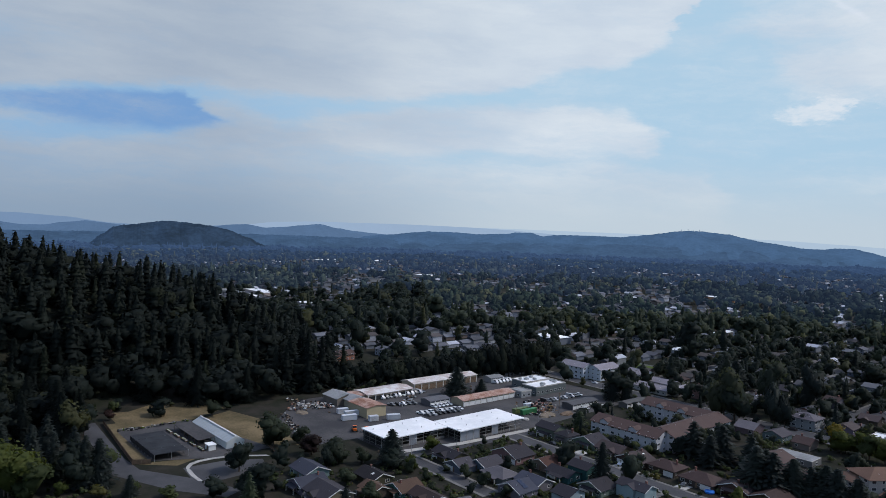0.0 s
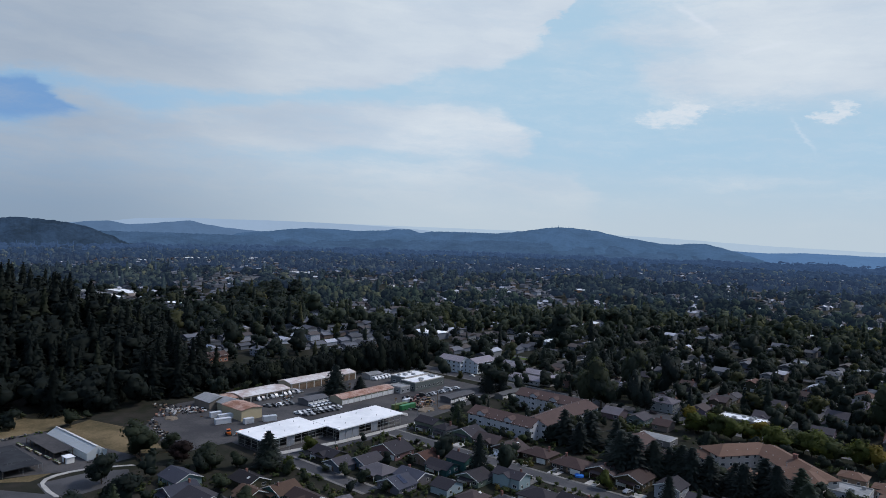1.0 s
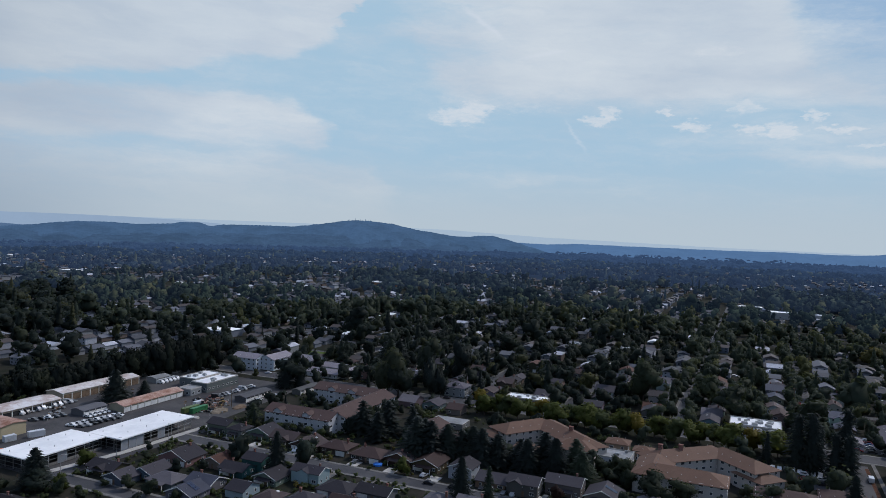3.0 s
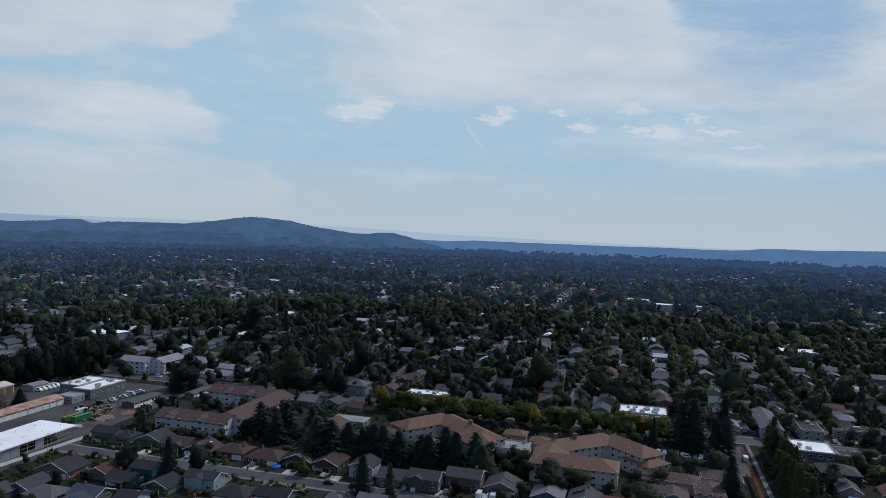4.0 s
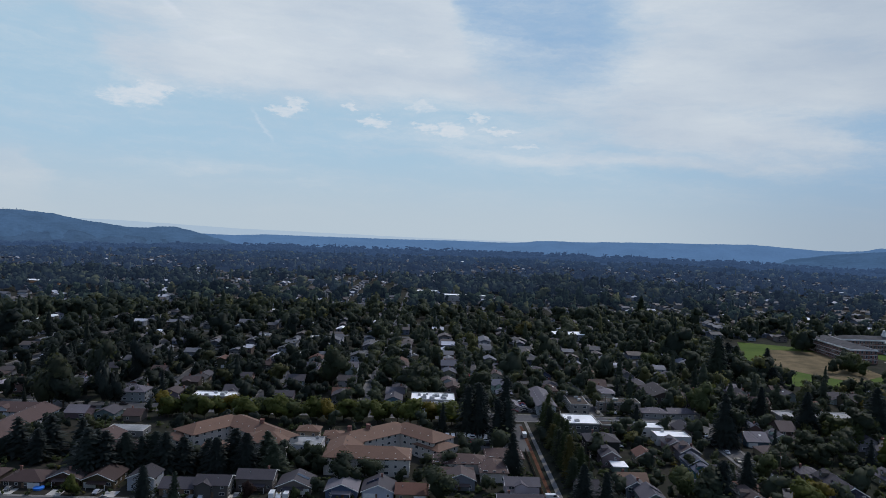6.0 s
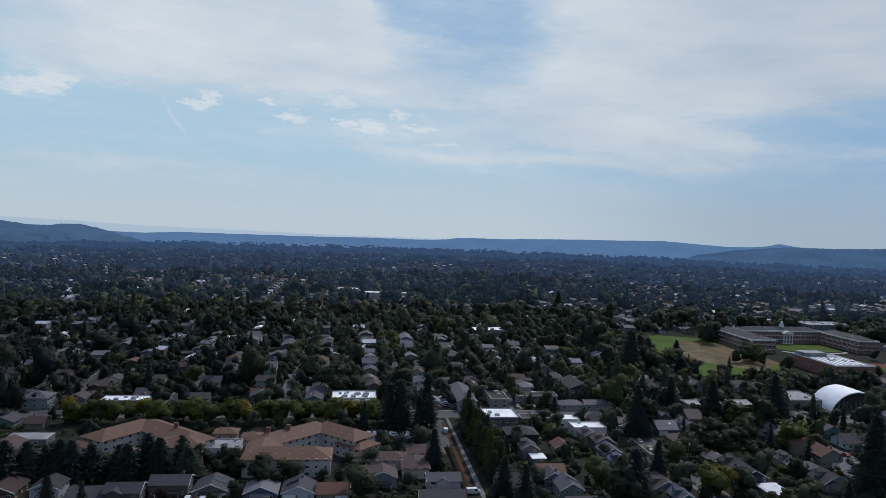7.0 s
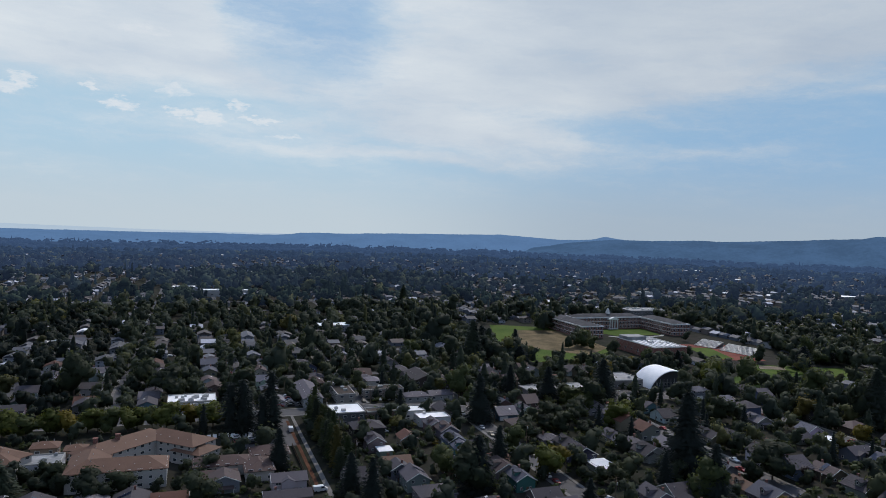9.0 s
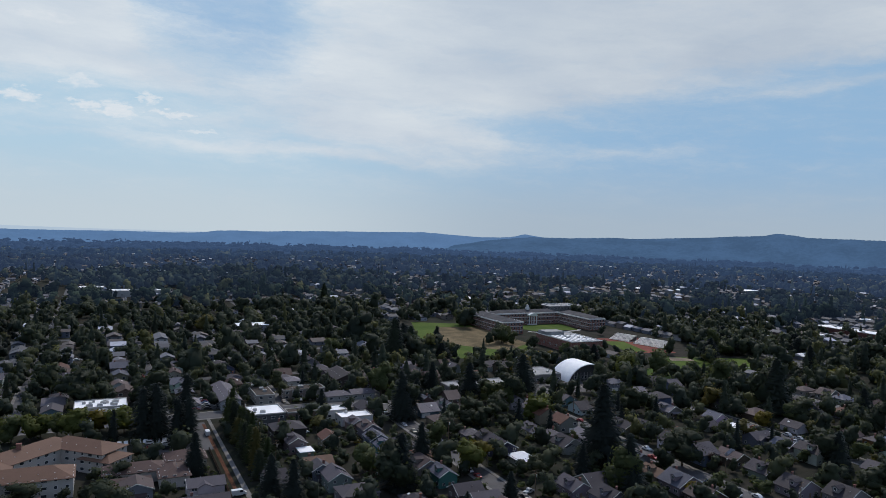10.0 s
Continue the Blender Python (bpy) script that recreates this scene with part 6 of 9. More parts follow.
def fir_crown(seed, tiers, n_leaf, size, wide=0.17, full=0.8):
    """A conifer's crown of unit height: ragged whorls of drooping boughs."""
    rg = random.Random(seed)
    v, f, n = [], [], []
    sides = 7
    for j in range(tiers):
        z0 = 0.06 + 0.90 * j / tiers
        r = wide * (1 - z0) ** full * rg.uniform(0.72, 1.08) + 0.008
        z1 = min(0.985, z0 + 1.9 / tiers)
        i0 = len(v)
        for i in range(sides):
            a = 2 * math.pi * (i + 0.5 * (j % 2) + rg.uniform(-0.25, 0.25)) / sides
            s = rg.uniform(0.62, 1.1)
            v.append((r * s * math.cos(a), r * s * math.sin(a), z0 - 0.02 * rg.random()))
            n.append(Vector((math.cos(a), math.sin(a), 0.25)).normalized())
        v.append((0, 0, z1))
        v.append((0, 0, z0 + 0.02))
        n += [Vector((0, 0, 1)), Vector((0, 0, -1))]
        for i in range(sides):
            f.append((i0 + i, i0 + (i + 1) % sides, i0 + sides))
            f.append((i0 + (i + 1) % sides, i0 + i, i0 + sides + 1))
    for _ in range(n_leaf):
        z = 0.05 + 0.93 * rg.random() ** 1.25
        a = rg.uniform(0, 2 * math.pi)
        r = (wide * (1 - z) ** full + 0.01) * rg.uniform(0.6, 1.18)
        d = Vector((math.cos(a), math.sin(a), 0))
        p = d * r + Vector((0, 0, z))
        u = (d + Vector((0, 0, rg.uniform(-0.7, 0.05)))).normalized()
        w = Vector((-d.y, d.x, rg.uniform(-0.3, 0.3)))
        s, t = size * rg.uniform(0.7, 1.5) * (1.15 - 0.6 * z), size * rg.uniform(0.25, 0.5)
        i = len(v)
        v += [tuple(p - u * s), tuple(p - w * t), tuple(p + u * s), tuple(p + w * t)]
        n += [(d + Vector((rg.gauss(0, 0.18), rg.gauss(0, 0.18), 0.28 + rg.gauss(0, 0.18)))).normalized()] * 4
        f.append((i, i + 1, i + 2, i + 3))
    return v, f, n


def trunk_bm(high, r0, limbs, seed):
    rg = random.Random(seed)
    bm = bmesh.new()
    def rod(a, b, ra, rb, n=6):
        a, b = Vector(a), Vector(b)
        q = (b - a).to_track_quat("Z", "Y")
        lo = [bm.verts.new(a + q @ Vector((ra * math.cos(i * 6.2832 / n), ra * math.sin(i * 6.2832 / n), 0))) for i in range(n)]
        hi = [bm.verts.new(b + q @ Vector((rb * math.cos(i * 6.2832 / n), rb * math.sin(i * 6.2832 / n), 0))) for i in range(n)]
        for i in range(n):
            bm.faces.new((lo[i], lo[(i + 1) % n], hi[(i + 1) % n], hi[i]))
        bm.faces.new(hi)
    rod((0, 0, -0.04), (0, 0, high), r0, r0 * 0.55)
    for i in range(limbs):
        a = i * 2.4 + rg.random()
        z = high * rg.uniform(0.65, 1.0)
        rod((0, 0, z), (0.2 * math.cos(a), 0.2 * math.sin(a), z + 0.2), r0 * 0.45, r0 * 0.15, 5)
    return bm


# each kind: meshes of trunk and crown, at unit height, built once
KINDS = {}


def kind_of(name, count, build, mats, trunk_high, trunk_r, limbs):
    out = []
    for i in range(count):
        v, f, n = build(i)
        out.append((mesh_of(name + "_trunk", trunk_bm(trunk_high, trunk_r, limbs, i), "bark"), {mm: link_mesh(name + "_crown", v, f, [mm], normals=n) for mm in mats}))
    KINDS[name] = out


kind_of("broad", 8, lambda i: broad_crown(100 + i, 11 + i % 3, 540, 0.038, (5, 4)), ("leaf", "dark_leaf", "deep_leaf", "gold", "lime", "plum"), 0.5, 0.022, 5)
kind_of("fir", 6, lambda i: fir_crown(200 + i, 15 + i % 4, 520, 0.044, 0.16 + 0.02 * (i % 3)), ("needle", "hill_needle"), 0.9, 0.014, 0)
kind_of("cedar", 3, lambda i: fir_crown(230 + i, 20, 900, 0.044, 0.27, 0.72), ("needle", "hill_needle"), 0.9, 0.02, 0)
kind_of("poplar", 3, lambda i: fir_crown(260 + i, 15, 560, 0.044, 0.16, 0.34), ("leaf", "dark_leaf", "needle", "hill_needle"), 0.9, 0.014, 0)
kind_of("broad_far", 6, lambda i: broad_crown(140 + i, 8 + i % 3, 260, 0.050, (5, 4)), ("leaf", "dark_leaf", "deep_leaf", "gold", "lime", "plum"), 0.5, 0.022, 3)
kind_of("fir_far", 5, lambda i: fir_crown(210 + i, 11 + i % 4, 230, 0.058, 0.17), ("needle", "hill_needle"), 0.9, 0.014, 0)
kind_of("screen", 3, lambda i: broad_crown(400 + i, 10, 460, 0.042, (6, 5)), ("hill_needle", "needle"), 0.5, 0.022, 3)
kind_of("shrub", 4, lambda i: broad_crown(300 + i, 5, 150, 0.08, (7, 4)), ("leaf", "lime", "gold", "plum", "needle"), 0.4, 0.03, 3)

LABEL = {
    "leaf": "broadleaf tree with a dense dark green crown", "gold": "broadleaf tree turning yellow-gold", "lime": "broadleaf tree with a light yellow-green crown", "plum": "small tree with dark purple leaves", "dark_leaf": "large rounded tree with a dark green crown", "deep_leaf": "large rounded tree with a very dark crown", "needle": "tall dark green fir", "hill_needle": "tall dark fir in a dense wood"}
rng_tree = random.Random(77)


def tree(x, y, high, kind="broad", mat=None, wide=None, group=""):
    mat = mat or {"broad": "leaf", "fir": "needle", "cedar": "needle", "poplar": "leaf", "screen": "hill_needle", "shrub": "leaf"}[kind]
    far = kind in ("broad", "fir") and math.hypot(x, y) > 345
    trunk, crowns = rng_tree.choice(KINDS[kind + "_far" if far else kind])
    w = wide or {"broad": high * rng_tree.uniform(0.8, 1.1), "fir": high * rng_tree.uniform(1.0, 1.3), "cedar": high, "poplar": high * rng_tree.uniform(0.75, 0.95), "screen": high * 0.7, "shrub": high * 1.3}[kind]
    name = {"broad": "tree", "fir": "conifer", "cedar": "conifer", "poplar": "poplar", "screen": "conifer", "shrub": "shrub"}[kind]
    label = {"poplar": "narrow columnar poplar beside a path", "cedar": "broad dark conifer with a conical crown", "screen": "dense dark evergreen with a rounded crown", "shrub": "rounded leafy green garden shrub"}.get(kind) or LABEL[mat]
    ob = new(name)
    ob.matrix_basis = pose(x, y, land(x, y), 0, 0, rng_tree.uniform(0, 360)) @ Matrix.Diagonal((w, w, high, 1))
    tagged(ob, label, "shrub" if kind == "shrub" else "tree", group)
    part("trunk", trunk, "", ob)
    part("crown", crowns[mat], "", ob)
    return ob


BIG = []
MORE = []                        # trees farther off, for the joined woods: x, y, height, whether a fir

FAR_OFF = []                     # the same, for the rings of hazy trees


def spot_tree(x, y, high, wide, kind, mat):
    """A tree that stands out; the smaller ones keep clear of it."""
    wide = min(wide, high * 1.15) if kind != "shrub" else wide
    if kind == "broad" and math.hypot(x, y) > 700:
        FAR_OFF.append((x, y, high, 0))
        return
    if kind == "broad" and mat == "dark_leaf" and math.hypot(x, y) > 470:
        MORE.append((x, y, high, 0))
        return
    BIG.append((x, y, wide))
    # Trees to the east swap to darker leaves, coloured for shade.
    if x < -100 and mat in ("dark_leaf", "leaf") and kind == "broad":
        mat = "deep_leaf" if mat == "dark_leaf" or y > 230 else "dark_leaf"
    tree(x, y, high, kind, mat, wide=wide * (1.1 if kind == "broad" else 1.15 if kind == "shrub" else 2.0))


for _x, _y, _h in ((-135.4, 283.5, 19), (-129, 285, 18), (-106.5, 289, 17), (-100, 291.5, 14.5), (-90.7, 295, 13), (-80.2, 297, 17), (-66.8, 297.5, 16), (-117, 292, 14)):
    tree(_x, _y, _h, "fir", wide=_h * 2.4)
for _x, _y, _h in ((-175, 304, 17), (-163, 297.5, 14.5), (-162, 306, 18), (-152, 313, 15), (-139, 300, 14), (-232, 291, 11), (-247, 182.4, 15.5), (-115.4, 303, 11)):
    tree(_x, _y, _h, "fir", wide=_h * 2.2)
for _x, _y, _h in ((20, 355, 26), (25.5, 354, 27), (34, 344.5, 22), (39, 343.5, 22), (40.5, 369, 28), (29, 364, 20), (36, 303, 12)):
    tree(_x, _y, _h, "poplar" if _h > 18 else "fir", "needle", wide=_h * 1.15)
for _x, _y, _h in ((203, 250, 37), (108.5, 255.5, 23), (199.5, 369.4, 24), (201.5, 494.5, 34), (253.5, 529, 21), (241, 519.5, 16), (394, 256.5, 20), (360, 287.6, 33), (301, 206.5, 18), (490, 363, 22), (59.5, 264, 17), (110, 262, 20), (144.5, 231.3, 11), (111.2, 375.5, 13)):
    tree(_x, _y, _h, "cedar", wide=_h * 1.15)
for _x, _y, _h in ((-321.4, 305.3, 9), (-264, 362, 17), (-270, 368, 14), (-258, 368, 15)):
    tree(_x, _y, _h, "cedar", wide=_h * 1.2)
for _x, _y, _h, _m in ((151.5, 364, 17, "leaf"), (155, 399, 21, "leaf"), (143.3, 297, 14, "leaf"), (143, 262, 15, "lime"), (101.7, 274, 14, "leaf"), (347, 657.6, 20, "leaf"), (326, 546, 17, "leaf"), (216.4, 325, 14, "lime"), (216.3, 350, 18, "leaf"), (254.5, 398.5, 20, "leaf"), (367, 337, 23, "leaf"), (368.5, 362, 16, "leaf"), (359, 383.7, 20, "leaf"), (322.4, 368, 13, "lime"), (349.7, 266, 14, "leaf"), (189.4, 220.3, 20, "leaf"), (326, 268.7, 9, "gold"), (212.3, 205.2, 7, "gold"), (479, 336.3, 9, "gold"), (247.3, 226.6, 8, "plum")):
    tree(_x, _y, _h, "broad", _m)
for _x, _y, _h, _m in ((-131, 262.4, 8, "lime"), (-48.6, 262.8, 6, "leaf"), (-66, 262.8, 8, "plum"), (-235.4, 184, 7, "lime"), (-394, 108, 7, "leaf"), (-273.5, 82, 7, "leaf"), (-187, 449, 13, "leaf"), (-137.7, 372.5, 14, "gold")):
    tree(_x, _y, _h, "broad", _m)
for _x, _y, _h, _k in ((-299, 45, 20, "broad"), (-291, 52, 15, "broad"), (-290, 70, 21, "fir"), (-292, 76, 17, "fir"), (-303, 62, 20, "fir"), (-306, 70, 19, "fir"), (-312, 56, 22, "fir"), (-316, 72, 18, "fir"), (-326, 64, 22, "fir"), (-300, 78, 13, "broad"), (-318, 46, 24, "fir")):
    tree(_x, _y, _h, _k, "lime" if (_x, _k) == (-299, "broad") else None, wide=_h * 1.2)
for _i in range(18):
    tree(59.8 + 3.4 * (_i % 2) + 0.4 * math.sin(_i), 286 + _i * 4.9, 12.5 + 8 * ((_i * 7) % 5) / 5, "poplar", "leaf" if _i % 3 else "dark_leaf", wide=17.5 + 3 * ((_i * 3) % 4) / 4, group="poplar row by the path")
for _i in range(27):
    _m = ("lime", "lime", "leaf", "lime", "lime", "gold", "lime", "lime", "leaf")[_i % 9]
    tree(-134 + _i * 5.9 + 1.1 * math.sin(_i * 2.2), 371.5 + 3.0 * math.sin(_i * 1.7), 11 + 3.5 * ((_i * 3) % 4) / 4, "broad", _m, wide=14.5 + 2 * math.sin(_i * 3.1), group="street trees by the main street")
for _i in range(60):
    _t = _i / 59
    _x = -386 + 18 * smooth01(_t * 2) if _t < 0.5 else -368 + 26 * smooth01(_t * 2 - 1)
    tree(_x + 2.0 * math.sin(_i * 2.7), 214 + _t * 172, 15.5 + 1.2 * math.sin(_i * 1.9) + 10 * smooth01((_t - 0.45) * 2.2), "screen", "hill_needle", wide=10.5 + 4 * _t, group="dark screen of conifers behind the yard")
for _x, _y, _h in ((-385, 228, 33), (-392, 236, 35), (-390, 222, 31), (-400, 244, 34), (-398, 226, 36), (-382, 242, 27), (-380, 216, 28), (-396, 212, 34), (-386, 204, 30)):
    tree(_x, _y, _h, "fir", wide=_h * 1.2, mat="hill_needle", group="wood on the hill")
# the trees that stand out: x, y, height, width of the crown
for _x, _y, _h, _w in ((192, 219, 24.5, 13.6), (-290, 75, 18.9, 11.3), (-247, 182, 15.2, 9.1), (-324, 287, 18.4, 16), (-317, 301, 10.2, 9.2),):
    spot_tree(_x, _y, _h, _w, "cedar", "needle")
for _x, _y, _h, _w in ((360, 291, 34, 23.4), (379, 294, 19.5, 13.1), (351, 264, 16.2, 18.8), (380, 347, 20.7, 26), (356, 351, 18.6, 17.5), (527, 369, 22.1, 32.6), (450, 333, 15.7, 19.6), (595, 504, 14, 24.3), (511, 510, 18.7, 25.3), (302, 212, 17.9, 20.1), (237, 236, 17.6, 19.5), (278, 316, 16, 22.9), (416, 268, 16.7, 21.2), (375, 236, 19.4, 15.5), (295, 292, 7.7, 14.6), (324, 406, 15, 14.1), (586, 400, 14.5, 22.1), (584, 428, 12.6, 22.5), (473, 364, 12.6, 13.9), (288, 182, 11.5, 15.9),):
    spot_tree(_x, _y, _h, _w, "broad", "dark_leaf")
for _x, _y, _h, _w in ((224, 234, 11, 10.1), (194, 245, 9.7, 10.9), (430, 373, 11.3, 13.3), (336, 570, 17.5, 19.5), (338, 515, 13.8, 14.1), (350, 654, 21.6, 19.5), (217, 405, 19.9, 10.5), (252, 394, 20.1, 15.3), (310, 467, 9.2, 8.1), (335, 445, 14.5, 12.8), (393, 486, 12.1, 16.4), (308, 387, 15.2, 11.3), (375, 369, 13.2, 13.8), (394, 363, 18.2, 26.4), (391, 454, 10.6, 11.8), (450, 562, 11.6, 18.9), (624, 656, 27.1, 23.8), (608, 670, 25.8, 23.7), (517, 639, 25.1, 16.2), (568, 668, 22.4, 17.2),):
    spot_tree(_x, _y, _h, _w, "broad", "dark_leaf")
for _x, _y, _h, _w in ((240, 391, 7.6, 13.5), (638, 816, 20, 20.4), (794, 967, 20, 28.7), (831, 962, 24.3, 25), (673, 656, 20.4, 21.6), (669, 680, 14.9, 18.8), (680, 612, 16.8, 18), (375, 419, 14.4, 11.1), (34.6, 596, 19.3, 25.9), (-49, 993, 26.6, 43), (196, 566, 33.9, 47), (234, 499, 24.2, 38.2), (340, 639, 25.3, 37.7), (168, 421, 13.9, 23.6), (117, 636, 16.4, 28), (55, 475, 27.8, 24.9), (28, 420, 22.3, 21.9), (3.9, 531, 16.9, 23), (-20.5, 499, 9.7, 18.4),):
    spot_tree(_x, _y, _h, _w, "broad", "dark_leaf")
for _x, _y, _h, _w in ((151, 351, 20.2, 16.6), (158, 312, 12.4, 18.2), (121, 531, 14, 23.6), (290, 775, 28.8, 43), (241, 992, 26.1, 44), (35.5, 1019, 24.4, 44), (-69, 846, 25.6, 36.8), (-39.8, 645, 14.8, 28.1), (105, 254, 20.7, 19.1), (204, 376, 16.9, 18.5), (-120, 615, 27.4, 27.2), (-60, 442, 27.4, 23.2), (-105, 495, 13.3, 25.3), (-80, 712, 18.7, 35.5), (-9.4, 428, 20.4, 22.3), (5.2, 526, 18, 22.8), (55, 750, 19, 32.6), (91, 559, 27.8, 24.5), (122, 491, 24, 26.3), (-74, 949, 33, 33),):
    spot_tree(_x, _y, _h, _w, "broad", "dark_leaf")
for _x, _y, _h, _w in ((132, 687, 22.6, 30.4), (221, 634, 20.1, 29.1), (-196, 1062, 28.2, 47), (-151, 909, 24.1, 32), (24.2, 1089, 27.7, 37.8), (280, 1233, 30, 44), (-344, 373, 26.8, 26.4), (-460, 501, 23.1, 29.5), (-266, 367, 20.1, 31.5), (-309, 449, 19.9, 28.4), (-331, 559, 32.3, 28.2), (-190, 412, 33, 19.7), (-199, 494, 20.7, 27.7), (-198, 392, 15, 22.9), (-278, 462, 13.4, 23.4), (-462, 680, 20, 28.5), (-183, 624, 28.4, 28.2), (-116, 458, 14.5, 20.5), (-92, 536, 19.1, 23.6), (-316, 754, 21.1, 35.5),):
    spot_tree(_x, _y, _h, _w, "broad", "dark_leaf")
for _x, _y, _h, _w in ((-435, 513, 15.6, 29.2), (-566, 686, 20.7, 38.6), (-262, 494, 18.9, 24.3), (-449, 359, 21, 20.8), (-643, 391, 27.1, 34), (-487, 322, 31.7, 31.6), (-557, 412, 25.2, 31.3), (-358, 344, 18.1, 22.4), (-597, 336, 24.5, 30.9), (-490, 453, 18.2, 30.1), (-613, 507, 28.9, 35.9), (-275, 125, 12.7, 12.2), (-245, 118, 14.3, 18.6), (-253, 106, 8.8, 14.1), (-375, 126, 11, 14.9), (-398, 111, 6.6, 9.3), (-290, 67, 19, 15.3), (-355, 80, 19.2, 15), (-360, 86, 15, 13.9), (-242, 179, 8.6, 10.9),):
    spot_tree(_x, _y, _h, _w, "broad", "dark_leaf")
for _x, _y, _h, _w in ((-260, 163, 11.8, 11.1), (-258, 157, 9, 6.9),):
    spot_tree(_x, _y, _h, _w, "broad", "dark_leaf")
for _x, _y, _h, _w in ((361, 385, 20.8, 18.5), (356, 411, 17.6, 23.3), (333, 310, 15.1, 15.9), (245, 198, 5.7, 10.8), (324, 212, 10.6, 15.1), (293, 270, 3.7, 7), (304, 261, 8.7, 9.3), (295, 219, 6.5, 11.4), (232, 210, 6.9, 9.7), (258, 237, 6.5, 9.5), (535, 472, 10.3, 19.4), (545, 500, 10.8, 17.3), (378, 251, 9.3, 15.9), (344, 252, 7.5, 13.3), (554, 350, 11, 15.3), (591, 386, 11.9, 16.5), (331, 536, 12.9, 12.4), (268, 456, 10.5, 7.6), (251, 452, 12.9, 10.2), (336, 464, 14, 11.3),):
    spot_tree(_x, _y, _h, _w, "broad", "leaf")
for _x, _y, _h, _w in ((326, 370, 12.6, 14.6), (371, 394, 19.7, 17.8), (800, 889, 34, 27.5), (496, 494, 19.7, 20.7), (489, 459, 20.7, 13.2), (483, 438, 14, 15), (271, 388, 7.8, 12.4), (404, 734, 8.3, 11), (503, 760, 17.9, 14.9), (537, 779, 15.4, 15.5), (495, 536, 8.1, 12), (353, 426, 10.7, 9.1), (186, 697, 18.6, 31.3), (101, 344, 7.8, 14.8), (164, 532, 14.5, 24.1), (115, 809, 17, 32.3), (87, 668, 16.7, 29.2), (-184, 555, 17.8, 25.4), (-533, 704, 17.5, 33.2), (-528, 279, 24, 27),):
    spot_tree(_x, _y, _h, _w, "broad", "leaf")
for _x, _y, _h, _w in ((-465, 332, 15.6, 29.6), (-392, 217, 8.1, 15.4), (-296, 151, 16.4, 17.6), (-360, 148, 9, 13.3), (-265, 163, 10.2, 9.6), (-294, 164, 8.6, 10.4), (-384, 206, 6.5, 10.4), (-369, 160, 4.7, 8.3), (-390, 137, 3.4, 6.5), (-254, 172, 7.7, 8.1), (-233, 182, 7, 5.8), (-238, 154, 6.6, 11.2), (-221, 181, 5.5, 4.1), (-225, 195, 3.4, 5.9), (-215, 197, 6.2, 5.8), (-204, 197, 6.2, 7.9), (-235, 225, 4.2, 4.7), (-224, 251, 3, 6), (-218, 152, 7.2, 11.4), (-212, 177, 3.7, 6.4),):
    spot_tree(_x, _y, _h, _w, "broad", "leaf")
for _x, _y, _h, _w in ((-191, 197, 5.1, 6.3), (-238, 188, 3.1, 6), (-192, 206, 3.8, 4.6),):
    spot_tree(_x, _y, _h, _w, "broad", "leaf")
for _x, _y, _h, _w in ((320, 365, 13.3, 15.1), (339, 396, 18.4, 15.4), (670, 908, 25.6, 22.2), (-135, 369, 12, 22.8), (-84, 374, 10.1, 19.2), (-297, 46, 21.4, 24.4), (-287, 61, 6.4, 6), (-250, 207, 8, 8.3),):
    spot_tree(_x, _y, _h, _w, "broad", "lime")
for _x, _y, _h, _w in ((214, 207, 6.1, 11.6), (328, 269, 9.2, 17.5), (486, 336, 9.1, 13.8), (324, 458, 4.6, 7.4), (293, 435, 8.6, 13.8),):
    spot_tree(_x, _y, _h, _w, "broad", "gold")
for _x, _y, _h, _w in ((282, 302, 12.5, 9.7), (287, 462, 11.1, 6.4), (204, 495, 32.8, 18.6), (256, 865, 27.7, 31.3), (-272, 81, 8.7, 7.8),):
    spot_tree(_x, _y, _h, _w, "fir", "needle")
for _x, _y, _h, _w in ((-381, 103, 5.6, 8.6), (-277, 160, 9.9, 11), (-277, 159, 9.3, 9.5),):
    spot_tree(_x, _y, _h, _w, "broad", "plum")
for _x, _y, _h, _w in ((-264, 93, 4.1, 7.8), (-279, 72, 4.6, 6.9),):
    spot_tree(_x, _y, _h, _w, "shrub", "leaf")
for _x, _y, _h, _w in ((-32, 280, 13.5, 15), (-23, 286.5, 10, 12.5), (5, 266, 14.5, 15.5), (160, 407, 16, 20), (220, 360, 15, 18), (262, 408, 17, 17), (306, 379, 18, 21), (318, 372, 20, 22), (320, 358, 20, 22), (-195, 380, 27, 20), (-195, 484, 21, 24), (-199, 376, 30, 20), (117, 309, 8, 13), (469, 372, 27, 30), (-383, 649, 30, 30), (-441, 352, 25, 18)):
    spot_tree(_x, _y, _h, _w, "broad", "dark_leaf")
for _x, _y, _h, _w in ((-62, 287, 14, 13), (-86, 290, 15, 13), (-112, 293, 16, 14), (-123, 290, 16, 14), (-74, 290.5, 17, 13), (149, 349, 20, 11)):
    spot_tree(_x, _y, _h, _w, "cedar", "needle")
for _i in range(16):
    tree(-228 + _i * 2.7, 285.5 + 2.0 * math.sin(_i * 2.3), 4.2 + 2.6 * ((_i * 5) % 7) / 7, "broad" if _i % 3 else "shrub", "deep_leaf" if _i % 3 else "leaf", group="hedge trees by the apartments")
